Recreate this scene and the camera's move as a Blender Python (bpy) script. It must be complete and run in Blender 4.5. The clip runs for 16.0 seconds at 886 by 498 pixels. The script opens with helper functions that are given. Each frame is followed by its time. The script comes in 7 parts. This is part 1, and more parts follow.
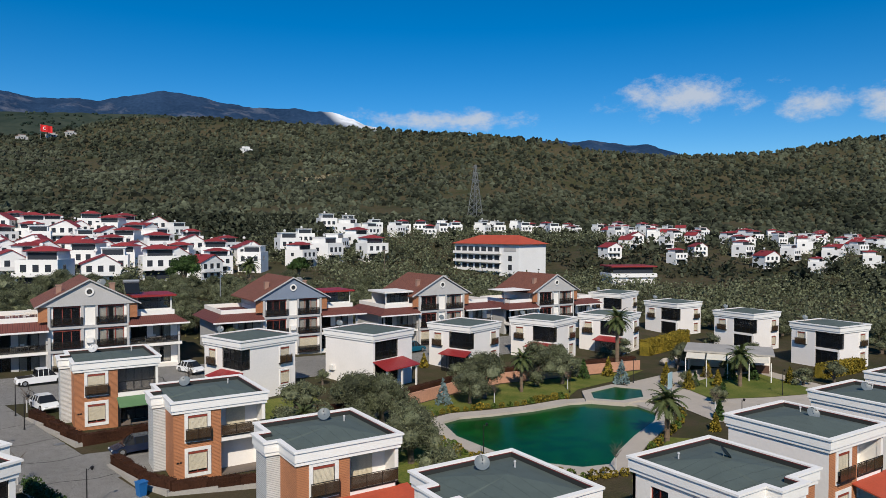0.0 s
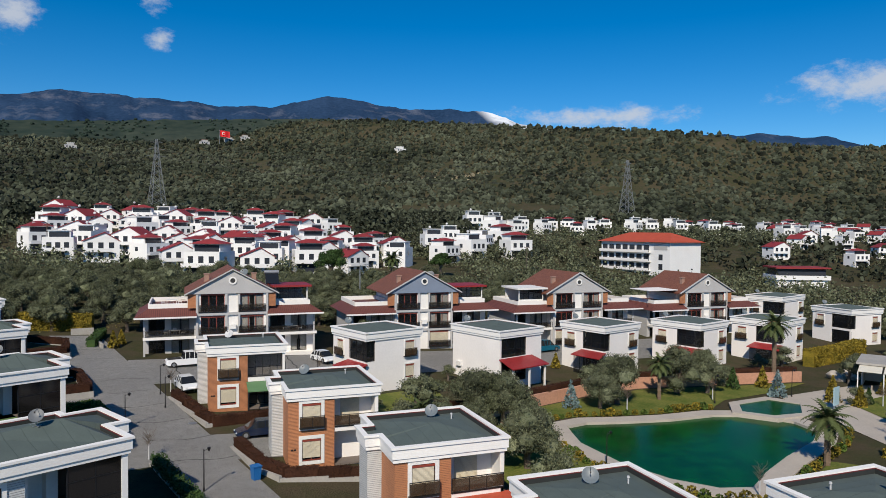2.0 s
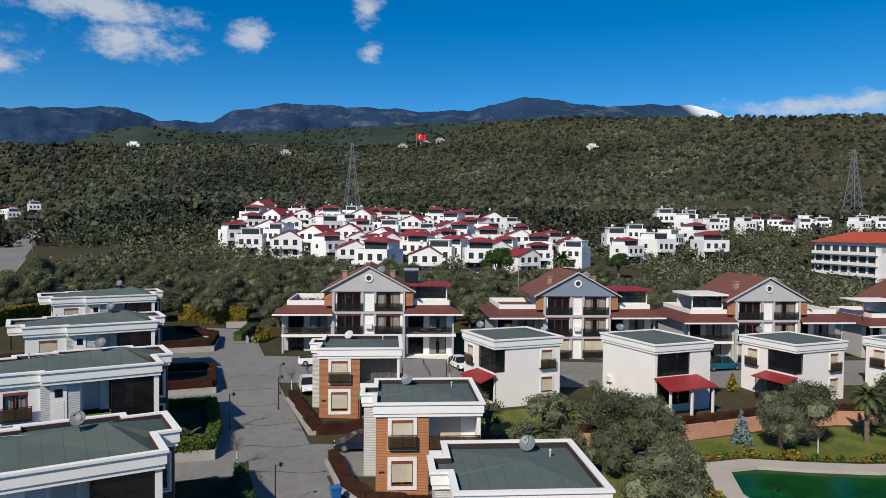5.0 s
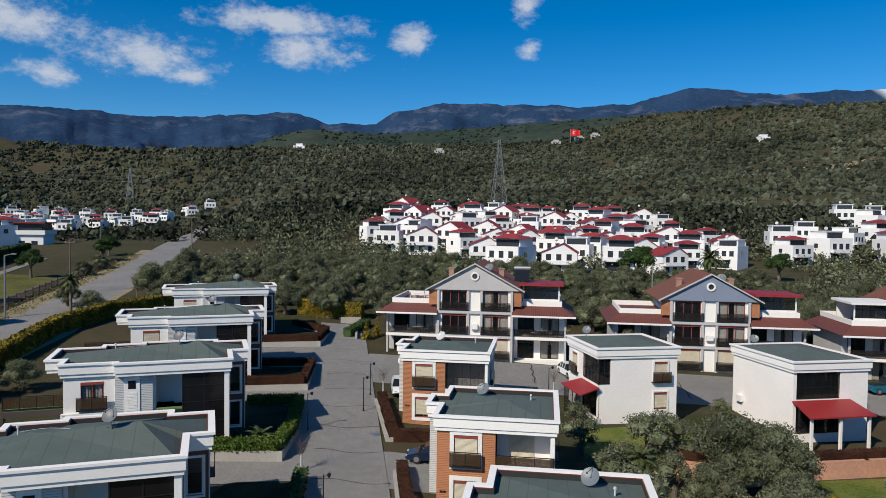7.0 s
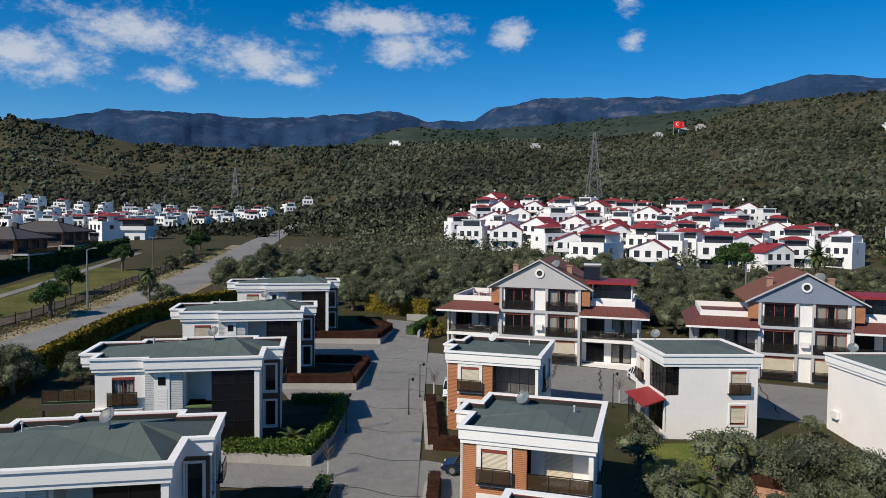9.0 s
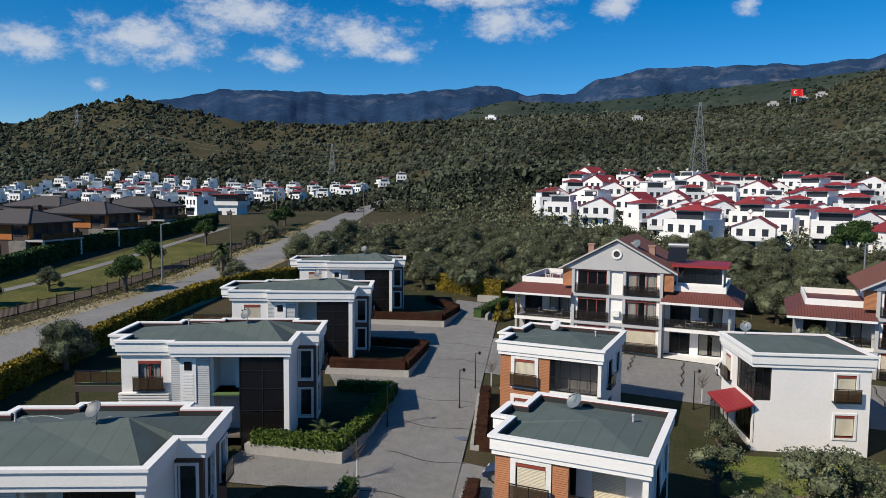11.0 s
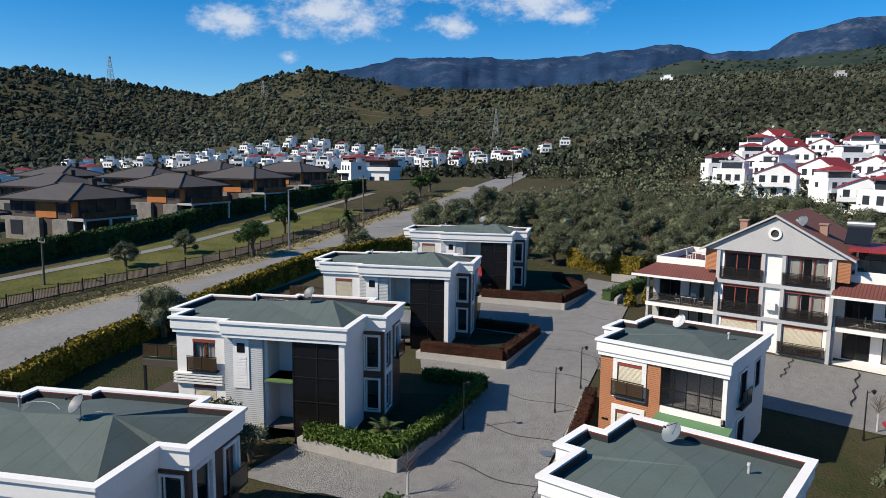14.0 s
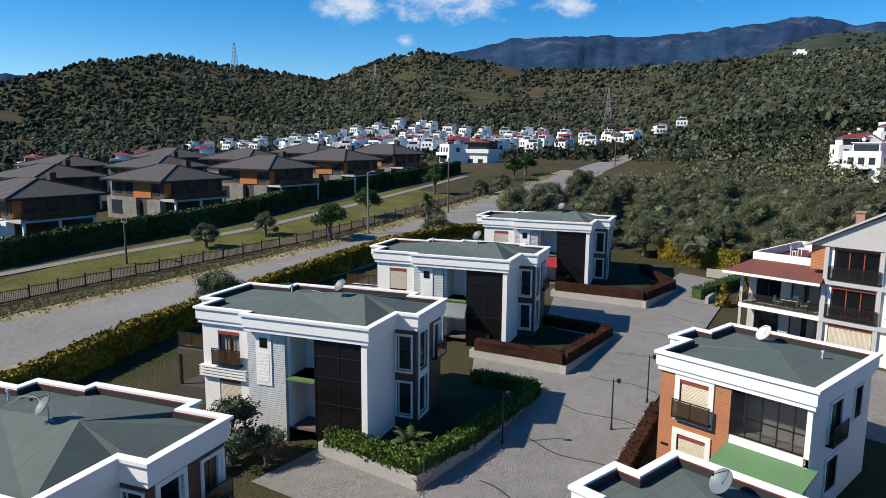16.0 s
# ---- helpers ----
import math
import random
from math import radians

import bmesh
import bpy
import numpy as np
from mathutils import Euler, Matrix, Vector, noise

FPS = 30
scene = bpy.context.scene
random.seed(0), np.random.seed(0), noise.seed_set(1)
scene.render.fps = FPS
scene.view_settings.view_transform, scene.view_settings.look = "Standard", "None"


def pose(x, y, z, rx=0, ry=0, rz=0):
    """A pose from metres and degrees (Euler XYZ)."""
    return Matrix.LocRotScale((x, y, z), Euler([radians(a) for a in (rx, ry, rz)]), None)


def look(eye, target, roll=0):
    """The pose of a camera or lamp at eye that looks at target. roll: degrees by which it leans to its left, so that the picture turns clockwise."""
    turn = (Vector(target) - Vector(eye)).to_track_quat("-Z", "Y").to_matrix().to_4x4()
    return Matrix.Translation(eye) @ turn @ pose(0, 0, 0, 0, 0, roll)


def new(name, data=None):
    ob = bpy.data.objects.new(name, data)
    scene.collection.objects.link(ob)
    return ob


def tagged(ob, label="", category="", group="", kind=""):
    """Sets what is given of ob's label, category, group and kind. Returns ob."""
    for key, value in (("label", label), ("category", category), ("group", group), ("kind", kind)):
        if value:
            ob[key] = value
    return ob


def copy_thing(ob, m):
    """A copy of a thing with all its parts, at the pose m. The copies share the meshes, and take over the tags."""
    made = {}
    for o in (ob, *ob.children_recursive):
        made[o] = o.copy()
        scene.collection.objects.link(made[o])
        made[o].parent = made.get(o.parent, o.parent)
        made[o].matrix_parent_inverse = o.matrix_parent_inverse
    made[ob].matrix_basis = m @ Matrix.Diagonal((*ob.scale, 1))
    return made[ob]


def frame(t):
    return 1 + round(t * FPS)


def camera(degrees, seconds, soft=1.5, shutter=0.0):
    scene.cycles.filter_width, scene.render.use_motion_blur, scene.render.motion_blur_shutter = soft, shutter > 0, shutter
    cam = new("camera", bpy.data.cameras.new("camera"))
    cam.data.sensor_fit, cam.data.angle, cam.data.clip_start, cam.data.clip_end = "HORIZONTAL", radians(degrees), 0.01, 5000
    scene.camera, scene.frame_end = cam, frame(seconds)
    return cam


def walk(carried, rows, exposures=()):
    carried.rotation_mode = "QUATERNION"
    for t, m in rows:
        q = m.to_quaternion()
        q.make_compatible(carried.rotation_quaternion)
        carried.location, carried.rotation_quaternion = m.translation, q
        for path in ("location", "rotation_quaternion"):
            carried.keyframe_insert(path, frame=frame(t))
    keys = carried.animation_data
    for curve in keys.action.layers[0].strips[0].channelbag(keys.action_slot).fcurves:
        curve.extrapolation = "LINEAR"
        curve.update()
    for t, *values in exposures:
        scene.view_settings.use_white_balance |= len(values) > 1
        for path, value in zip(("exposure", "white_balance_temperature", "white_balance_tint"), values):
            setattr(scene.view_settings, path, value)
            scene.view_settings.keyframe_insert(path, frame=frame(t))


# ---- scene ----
cam = camera(64.97, 16.0, soft=0.6)
PATH = [
    (0, pose(-5.88, -73.20, 19.38, 88.56, -0.11, -32.84)),
    (0.5, pose(-4.79, -72.97, 19.23, 88.52, -0.19, -29.89)),
    (1, pose(-3.78, -72.70, 19.07, 88.47, -0.25, -26.85)),
    (1.5, pose(-2.88, -72.32, 18.90, 88.41, -0.35, -23.46)),
    (2, pose(-1.89, -71.78, 18.74, 88.38, -0.44, -20.39)),
    (2.5, pose(-0.82, -70.96, 18.62, 88.42, -0.50, -17.60)),
    (3, pose(0.41, -69.96, 18.50, 88.42, -0.52, -15.20)),
    (5.5, pose(8.41, -63.03, 18.11, 88.23, -0.57, -1.12)),
    (6, pose(9.94, -61.61, 18.04, 88.15, -0.65, 2.28)),
    (6.5, pose(11.32, -60.31, 17.98, 88.04, -0.68, 5.68)),
    (7, pose(12.56, -59.10, 17.95, 87.96, -0.68, 8.50)),
    (7.5, pose(13.70, -57.90, 17.89, 87.90, -0.60, 10.24)),
    (8, pose(14.64, -56.71, 17.81, 87.85, -0.55, 11.94)),
    (8.5, pose(15.37, -55.46, 17.76, 87.77, -0.54, 14.25)),
    (9, pose(16.00, -54.17, 17.70, 87.58, -0.55, 16.63)),
    (11.5, pose(17.64, -45.76, 17.67, 84.91, -0.54, 26.82)),
    (12, pose(17.74, -44.13, 17.71, 84.41, -0.55, 29.13)),
    (12.5, pose(17.83, -42.47, 17.74, 83.93, -0.57, 31.53)),
    (13, pose(17.96, -40.84, 17.71, 83.48, -0.54, 33.37)),
    (13.5, pose(18.09, -39.28, 17.65, 83.05, -0.53, 35.65)),
    (14, pose(18.26, -37.72, 17.62, 82.59, -0.57, 38.63)),
    (14.5, pose(18.40, -36.06, 17.62, 82.08, -0.55, 41.51)),
    (15, pose(18.41, -34.45, 17.58, 81.62, -0.48, 43.87)),
    (15.5, pose(18.36, -32.92, 17.57, 81.15, -0.46, 45.96)),
    (16, pose(18.28, -31.43, 17.62, 81.05, -0.50, 47.84)),
]
# the clip's own exposure drifts a little brighter towards its end
walk(cam, PATH, [(0.0, -0.18), (5.5, -0.15), (9.0, -0.1), (12.5, 0.03), (16, 0.28)])

# ---------- world, sun ----------
SUN = Vector((-0.53, -0.848, 0.0)).normalized()
SUN_EL = radians(40)
world = bpy.data.worlds.new("world")
scene.world = world
world.use_nodes = True


def sky_world():
    nt = world.node_tree
    nt.nodes.clear()
    N, K = nt.nodes.new, nt.links.new
    out, bg, sky = N("ShaderNodeOutputWorld"), N("ShaderNodeBackground"), N("ShaderNodeTexSky")
    sky.sky_type, sky.sun_disc = "NISHITA", False
    sky.sun_elevation = SUN_EL
    sky.sun_rotation = math.atan2(SUN.x, SUN.y)
    sky.altitude, sky.air_density, sky.dust_density, sky.ozone_density = 900, 0.9, 0.2, 4.0
    bg.inputs["Strength"].default_value = 0.118
    hsv = N("ShaderNodeHueSaturation")
    hsv.inputs["Saturation"].default_value = 1.42
    K(sky.outputs[0], hsv.inputs["Color"])
    # scattered fair-weather clouds over the ridges
    co = N("ShaderNodeTexCoord")
    blobs = ((52, 10.3, 5.5, 1.5), (60.8, 9.2, 2.4, 1.2), (65.5, 9, 2, 1.3), (33, 9.0, 8, 0.9), (-20.3, 13.4, 4, 1.5), (-31.5, 12.3, 4.5, 1.7),
             (-11.2, 14.4, 1.6, 1.4), (-40.5, 13.6, 6, 2.0), (-47.5, 11.0, 5.5, 1.9), (-38, 10.3, 2.2, 1.0), (-28.4, 10.9, 2.2, 0.9),
             (-1.7, 13.9, 1.0, 0.8), (-50.8, 7.6, 1.0, 0.6), (-55, 10.2, 3, 1.3), (-22, 15.5, 6, 1.2), (-2, 17, 1.2, 1.2))
    total = None
    for az, el, wa, we in blobs:
        a, e = radians(az), radians(el)
        c = Vector((math.sin(a) * math.cos(e), math.cos(a) * math.cos(e), math.sin(e)))
        sub = N("ShaderNodeVectorMath")
        sub.operation = "SUBTRACT"
        sub.inputs[1].default_value = c
        K(co.outputs["Generated"], sub.inputs[0])
        rt = N("ShaderNodeVectorRotate")
        rt.rotation_type = "Z_AXIS"
        rt.inputs["Angle"].default_value = a
        K(sub.outputs[0], rt.inputs["Vector"])
        sc = N("ShaderNodeVectorMath")
        sc.operation = "MULTIPLY"
        sc.inputs[1].default_value = (1 / radians(wa), 0.2, 1 / radians(we))
        K(rt.outputs[0], sc.inputs[0])
        ln = N("ShaderNodeVectorMath")
        ln.operation = "LENGTH"
        K(sc.outputs[0], ln.inputs[0])
        fall = N("ShaderNodeMapRange")
        fall.inputs["From Min"].default_value, fall.inputs["From Max"].default_value = 1.6, 0.0
        K(ln.outputs["Value"], fall.inputs["Value"])
        if total is None:
            total = fall.outputs[0]
        else:
            mx = N("ShaderNodeMath")
            mx.operation = "MAXIMUM"
            K(total, mx.inputs[0])
            K(fall.outputs[0], mx.inputs[1])
            total = mx.outputs[0]
    st = N("ShaderNodeVectorMath")
    st.operation = "MULTIPLY"
    st.inputs[1].default_value = (1, 1, 1.7)
    K(co.outputs["Generated"], st.inputs[0])
    ns = N("ShaderNodeTexNoise")
    ns.inputs["Scale"].default_value, ns.inputs["Detail"].default_value, ns.inputs["Roughness"].default_value = 24, 9, 0.68
    K(st.outputs[0], ns.inputs["Vector"])
    ad = N("ShaderNodeMath")
    ad.operation = "MULTIPLY_ADD"
    ad.inputs[1].default_value = 0.55
    K(total, ad.inputs[0])
    K(ns.outputs["Fac"], ad.inputs[2])
    mr = N("ShaderNodeMapRange")
    mr.interpolation_type = "SMOOTHSTEP"
    mr.inputs["From Min"].default_value, mr.inputs["From Max"].default_value = 0.66, 1.06
    K(ad.outputs[0], mr.inputs["Value"])
    gate = N("ShaderNodeMath")
    gate.operation = "GREATER_THAN"
    gate.inputs[1].default_value = 0.001
    K(total, gate.inputs[0])
    mm = N("ShaderNodeMath")
    mm.operation = "MULTIPLY"
    K(mr.outputs[0], mm.inputs[0])
    K(gate.outputs[0], mm.inputs[1])
    dens = N("ShaderNodeMath")
    dens.operation = "MULTIPLY"
    dens.inputs[1].default_value = 0.8
    K(mm.outputs[0], dens.inputs[0])
    mix = N("ShaderNodeMix")
    mix.data_type = "RGBA"
    K(dens.outputs[0], mix.inputs["Factor"])
    K(hsv.outputs[0], mix.inputs[6])
    mix.inputs[7].default_value = (5.6, 5.9, 6.4, 1)
    K(mix.outputs[2], bg.inputs["Color"])
    K(bg.outputs[0], out.inputs["Surface"])


sky_world()
sun = new("sun", bpy.data.lights.new("sun", "SUN"))
sun.data.energy, sun.data.angle, sun.data.color = 5.0, radians(0.55), (1.0, 0.91, 0.77)
sun.matrix_world = look((0, 0, 60), (Vector((0, 0, 60)) - (SUN * math.cos(SUN_EL) + Vector((0, 0, math.sin(SUN_EL))))))

# ---------- materials ----------
MATS = {}


def mat(name, rgb, rough=0.8, metal=0.0, var=0.12, scale=3.0, bump=0.0, bscale=30.0, second=None, alpha=1.0, per_object=0.0, spec=0.5, island=0.0):
    """Base colour broken up at two scales, with fine relief."""
    if name in MATS:
        return MATS[name]
    m = bpy.data.materials.new(name)
    m.use_nodes = True
    nt = m.node_tree
    N, K = nt.nodes.new, nt.links.new
    b = nt.nodes["Principled BSDF"]
    b.inputs["Roughness"].default_value, b.inputs["Metallic"].default_value = rough, metal
    b.inputs["Alpha"].default_value = alpha
    b.inputs["Specular IOR Level"].default_value = spec
    geo = N("ShaderNodeNewGeometry")
    n1, n2 = N("ShaderNodeTexNoise"), N("ShaderNodeTexNoise")
    n1.inputs["Scale"].default_value, n1.inputs["Detail"].default_value = scale * 0.25, 4
    n2.inputs["Scale"].default_value, n2.inputs["Detail"].default_value = scale * 3, 5
    K(geo.outputs["Position"], n1.inputs["Vector"])
    K(geo.outputs["Position"], n2.inputs["Vector"])
    add = N("ShaderNodeMath")
    add.operation = "ADD"
    K(n1.outputs["Fac"], add.inputs[0])
    K(n2.outputs["Fac"], add.inputs[1])
    mr = N("ShaderNodeMapRange")
    mr.inputs["From Min"].default_value, mr.inputs["From Max"].default_value = 0.65, 1.35
    K(add.outputs[0], mr.inputs["Value"])
    fac = mr.outputs[0]
    mix = N("ShaderNodeMix")
    mix.data_type = "RGBA"
    c2 = second or tuple(c * (1 + var) for c in rgb)
    c1 = rgb if second else tuple(c * (1 - var) for c in rgb)
    mix.inputs[6].default_value, mix.inputs[7].default_value = (*c1, 1), (*c2, 1)
    K(fac, mix.inputs["Factor"])
    col = mix.outputs[2]
    if per_object:
        oi = N("ShaderNodeObjectInfo")
        mo = N("ShaderNodeMapRange")
        mo.inputs["To Min"].default_value, mo.inputs["To Max"].default_value = 1 - per_object, 1 + per_object
        K(oi.outputs["Random"], mo.inputs["Value"])
        sc = N("ShaderNodeVectorMath")
        sc.operation = "SCALE"
        K(col, sc.inputs[0])
        K(mo.outputs[0], sc.inputs["Scale"])
        col = sc.outputs[0]
    if island:
        mi = N("ShaderNodeMapRange")
        mi.inputs["To Min"].default_value, mi.inputs["To Max"].default_value = 1 - island, 1 + island
        K(geo.outputs["Random Per Island"], mi.inputs["Value"])
        si = N("ShaderNodeVectorMath")
        si.operation = "SCALE"
        K(col, si.inputs[0])
        K(mi.outputs[0], si.inputs["Scale"])
        col = si.outputs[0]
    K(col, b.inputs["Base Color"])
    if bump:
        nb, bp = N("ShaderNodeTexNoise"), N("ShaderNodeBump")
        nb.inputs["Scale"].default_value, nb.inputs["Detail"].default_value = bscale, 4
        K(geo.outputs["Position"], nb.inputs["Vector"])
        K(nb.outputs["Fac"], bp.inputs["Height"])
        bp.inputs["Strength"].default_value, bp.inputs["Distance"].default_value = bump, 0.05
        K(bp.outputs[0], b.inputs["Normal"])
    MATS[name] = m
    return m


def banded(name, rgb, dark, scale, axis="Z", rough=0.7, width=0.12):
    """Courses or ribs: narrow dark joints every 1/scale metres along an axis, with relief."""
    m = mat(name, rgb, rough, var=0.14, scale=4, per_object=0.06)
    nt = m.node_tree
    N, K = nt.nodes.new, nt.links.new
    b = nt.nodes["Principled BSDF"]
    tc, sp = N("ShaderNodeTexCoord"), N("ShaderNodeSeparateXYZ")
    K(tc.outputs["Object"], sp.inputs[0])
    mu, fr, lt = N("ShaderNodeMath"), N("ShaderNodeMath"), N("ShaderNodeMath")
    mu.operation, fr.operation, lt.operation = "MULTIPLY", "FRACT", "LESS_THAN"
    mu.inputs[1].default_value, lt.inputs[1].default_value = scale, width
    K(sp.outputs[axis], mu.inputs[0])
    K(mu.outputs[0], fr.inputs[0])
    K(fr.outputs[0], lt.inputs[0])
    old = b.inputs["Base Color"].links[0].from_socket
    mix = N("ShaderNodeMix")
    mix.data_type = "RGBA"
    K(lt.outputs[0], mix.inputs["Factor"])
    K(old, mix.inputs[6])
    mix.inputs[7].default_value = (*dark, 1)
    K(mix.outputs[2], b.inputs["Base Color"])
    bp = N("ShaderNodeBump")
    bp.invert = True
    bp.inputs["Distance"].default_value = 0.03
    K(lt.outputs[0], bp.inputs["Height"])
    K(bp.outputs[0], b.inputs["Normal"])
    return m


WHITE = mat("white_render", (0.80, 0.77, 0.72), 0.85, var=0.05, scale=1.5, bump=0.1)
CREAM = mat("cream_render", (0.82, 0.78, 0.74), 0.88, var=0.05, scale=1.5, bump=0.12)
CORNICE = mat("cornice_white", (0.82, 0.80, 0.76), 0.8, var=0.05, scale=2.5)
GREYREN = mat("grey_render", (0.44, 0.43, 0.42), 0.85, var=0.08, scale=2)
BLUEGREY = mat("bluegrey_render", (0.19, 0.23, 0.30), 0.85, var=0.08, scale=2)
DARKREN = mat("dark_brown_render", (0.062, 0.046, 0.039), 0.85, var=0.1)
BRICK = banded("terracotta_cladding", (0.46, 0.19, 0.085), (0.24, 0.10, 0.05), 9.0, "Z", 0.75, 0.12)
BROWNCLAD = banded("dark_brown_cladding", (0.10, 0.05, 0.032), (0.05, 0.025, 0.018), 5.0, "Z", 0.6, 0.12)
SIDING = banded("grey_siding", (0.58, 0.59, 0.58), (0.30, 0.31, 0.31), 8.0, "Z", 0.6, 0.2)
MEMBRANE = banded("green_grey_roof_felt", (0.085, 0.110, 0.098), (0.064, 0.084, 0.075), 1.0, "X", 0.8, 0.03)
UPSTAND = mat("dark_felt_upstand", (0.022, 0.025, 0.024), 0.85, var=0.2)
REDTRIM = mat("dark_red_paint", (0.13, 0.02, 0.018), 0.6)
REDTILE = banded("red_metal_tile", (0.31, 0.026, 0.026), (0.16, 0.012, 0.012), 4.0, "X", 0.5, 0.18)
BROWNTILE = banded("brown_clay_tile", (0.20, 0.075, 0.045), (0.09, 0.035, 0.022), 3.5, "Y", 0.75, 0.2)
DARKTILE = banded("dark_roof_tile", (0.085, 0.072, 0.064), (0.045, 0.038, 0.034), 3.0, "Y", 0.75, 0.2)
GLASS = mat("dark_glass", (0.012, 0.014, 0.017), 0.06, var=0.0, alpha=0.42, spec=0.6)
CLEARPANE = mat("clear_pane", (0.02, 0.022, 0.025), 0.05, var=0.0, alpha=0.2)
BLACKGLASS = mat("black_glass", (0.010, 0.009, 0.009), 0.08, var=0.0)
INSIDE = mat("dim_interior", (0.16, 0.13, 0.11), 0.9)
CURTAIN = mat("pale_curtain", (0.6, 0.57, 0.5), 0.9, var=0.15, scale=6)
BLIND = banded("cream_shutter", (0.70, 0.62, 0.46), (0.5, 0.43, 0.31), 14.0, "Z", 0.6, 0.15)
REDFRAME = mat("red_brown_frame", (0.26, 0.05, 0.03), 0.5)
WFRAME = mat("white_surround", (0.76, 0.74, 0.70), 0.7)
DARKMETAL = mat("dark_metal", (0.03, 0.03, 0.032), 0.45, 0.6)
RAILGLASS = mat("smoked_rail_glass", (0.06, 0.038, 0.022), 0.12, var=0.0, alpha=0.8)
STEEL = mat("galvanised_steel", (0.35, 0.36, 0.37), 0.45, 0.7)
DISHW = mat("dish_white", (0.5, 0.5, 0.5), 0.5)
DISHD = mat("dish_grey", (0.12, 0.13, 0.14), 0.5)
GREENCAN = mat("green_awning", (0.10, 0.20, 0.09), 0.7)
CONCRETE = mat("concrete", (0.36, 0.34, 0.31), 0.9, var=0.15, scale=2, bump=0.2)
PINKWALL = mat("pink_render_wall", (0.50, 0.26, 0.17), 0.9, var=0.2, scale=1.5, bump=0.2)
COPING = mat("pale_stone_paving", (0.43, 0.38, 0.32), 0.85, var=0.12, scale=2, bump=0.1)
BARK = mat("bark", (0.13, 0.10, 0.075), 0.95, var=0.3, scale=8, bump=0.6, bscale=20)
PALMBARK = mat("palm_bark", (0.17, 0.12, 0.08), 0.95, var=0.3, scale=10, bump=0.8, bscale=14)
OLIVE = mat("olive_leaves", (0.050, 0.060, 0.027), 0.65, second=(0.15, 0.16, 0.098), scale=2.5, per_object=0.2, island=0.65, spec=0.12)
DARKLEAF = mat("dark_leaves", (0.018, 0.042, 0.012), 0.6, second=(0.06, 0.10, 0.03), scale=3, island=0.5, spec=0.12)
PALMLEAF = mat("palm_leaves", (0.035, 0.055, 0.018), 0.6, second=(0.11, 0.13, 0.05), scale=3, spec=0.12)
GOLDLEAF = mat("golden_conifer_leaves", (0.035, 0.042, 0.009), 0.7, second=(0.34, 0.245, 0.032), scale=3, island=0.4, spec=0.12)
HEDGELEAF = mat("hedge_leaves", (0.04, 0.075, 0.012), 0.6, second=(0.105, 0.148, 0.03), scale=4, island=0.5, spec=0.12)
DRYHEDGE = mat("brown_dry_hedge", (0.026, 0.012, 0.008), 0.9, second=(0.07, 0.030, 0.017), scale=3, island=0.25, spec=0.12)
BLUESPRUCE = mat("blue_spruce", (0.08, 0.13, 0.13), 0.7, second=(0.2, 0.28, 0.28), scale=5)
SCRUB = mat("hillside_scrub", (0.007, 0.011, 0.006), 0.85, second=(0.082, 0.09, 0.058), scale=0.035, island=0.72, spec=0.12)
FARWOOD = mat("far_hill_ground", (0.018, 0.032, 0.026), 0.95, second=(0.052, 0.064, 0.048), scale=0.012, spec=0.05)
FARTREE = mat("far_trees", (0.012, 0.024, 0.020), 0.9, second=(0.035, 0.05, 0.036), scale=0.02, island=0.4, spec=0.05)
WATER = mat("green_pond_water", (0.001, 0.026, 0.005), 0.2, second=(0.003, 0.085, 0.012), scale=0.22, bump=0.03, bscale=2.0, spec=0.05)
# garden ground with the shade of the villas put into its dark colour
SHADEBED = mat("shade_dark_garden", (0.016, 0.016, 0.010), 0.95, second=(0.045, 0.048, 0.022), scale=2.0, bump=0.5, bscale=8, spec=0.1)
DARKRAIL = mat("dark_rail_infill", (0.02, 0.018, 0.016), 0.2, var=0.0, alpha=0.55)
ASPHALT = mat("worn_asphalt", (0.2, 0.192, 0.18), 0.9, var=0.22, scale=0.8, bump=0.2)
# even blue-grey, darker than the white dish paint
DISHG = mat("dish_blue_grey", (0.13, 0.155, 0.17), 0.45, var=0.1)
WHITEPAINT = mat("white_car_paint", (0.75, 0.76, 0.77), 0.2, var=0.02)
BLUEPAINT = mat("dark_blue_car_paint", (0.012, 0.018, 0.04), 0.18, var=0.02)
TEALPAINT = mat("teal_car_paint", (0.01, 0.10, 0.16), 0.2, var=0.02)
RUBBER = mat("tyre_rubber", (0.015, 0.015, 0.015), 0.9)
HOUSEWHITE = mat("village_white", (0.80, 0.79, 0.77), 0.85, var=0.05, scale=1, per_object=0.05)
VILRED = mat("village_red_roof", (0.24, 0.025, 0.025), 0.7, var=0.2, scale=2, per_object=0.15)
ORANGEROOF = mat("orange_roof", (0.42, 0.07, 0.03), 0.7, var=0.15, scale=2)
WINDARK = mat("far_window", (0.035, 0.04, 0.05), 0.15)
FLAGRED = mat("flag_red", (0.65, 0.01, 0.012), 0.7)
SIGNWHITE = mat("sign_white", (0.75, 0.75, 0.75), 0.6)
SIGNRED = mat("sign_red", (0.5, 0.04, 0.04), 0.6)
SIGNBLUE = mat("sign_pale_blue", (0.35, 0.5, 0.55), 0.5)
BINBLUE = mat("blue_plastic", (0.01, 0.12, 0.35), 0.5)
LAWN = mat("lawn_grass", (0.055, 0.095, 0.014), 0.95, second=(0.19, 0.185, 0.05), scale=1.6, bump=0.6, bscale=10, spec=0.12)
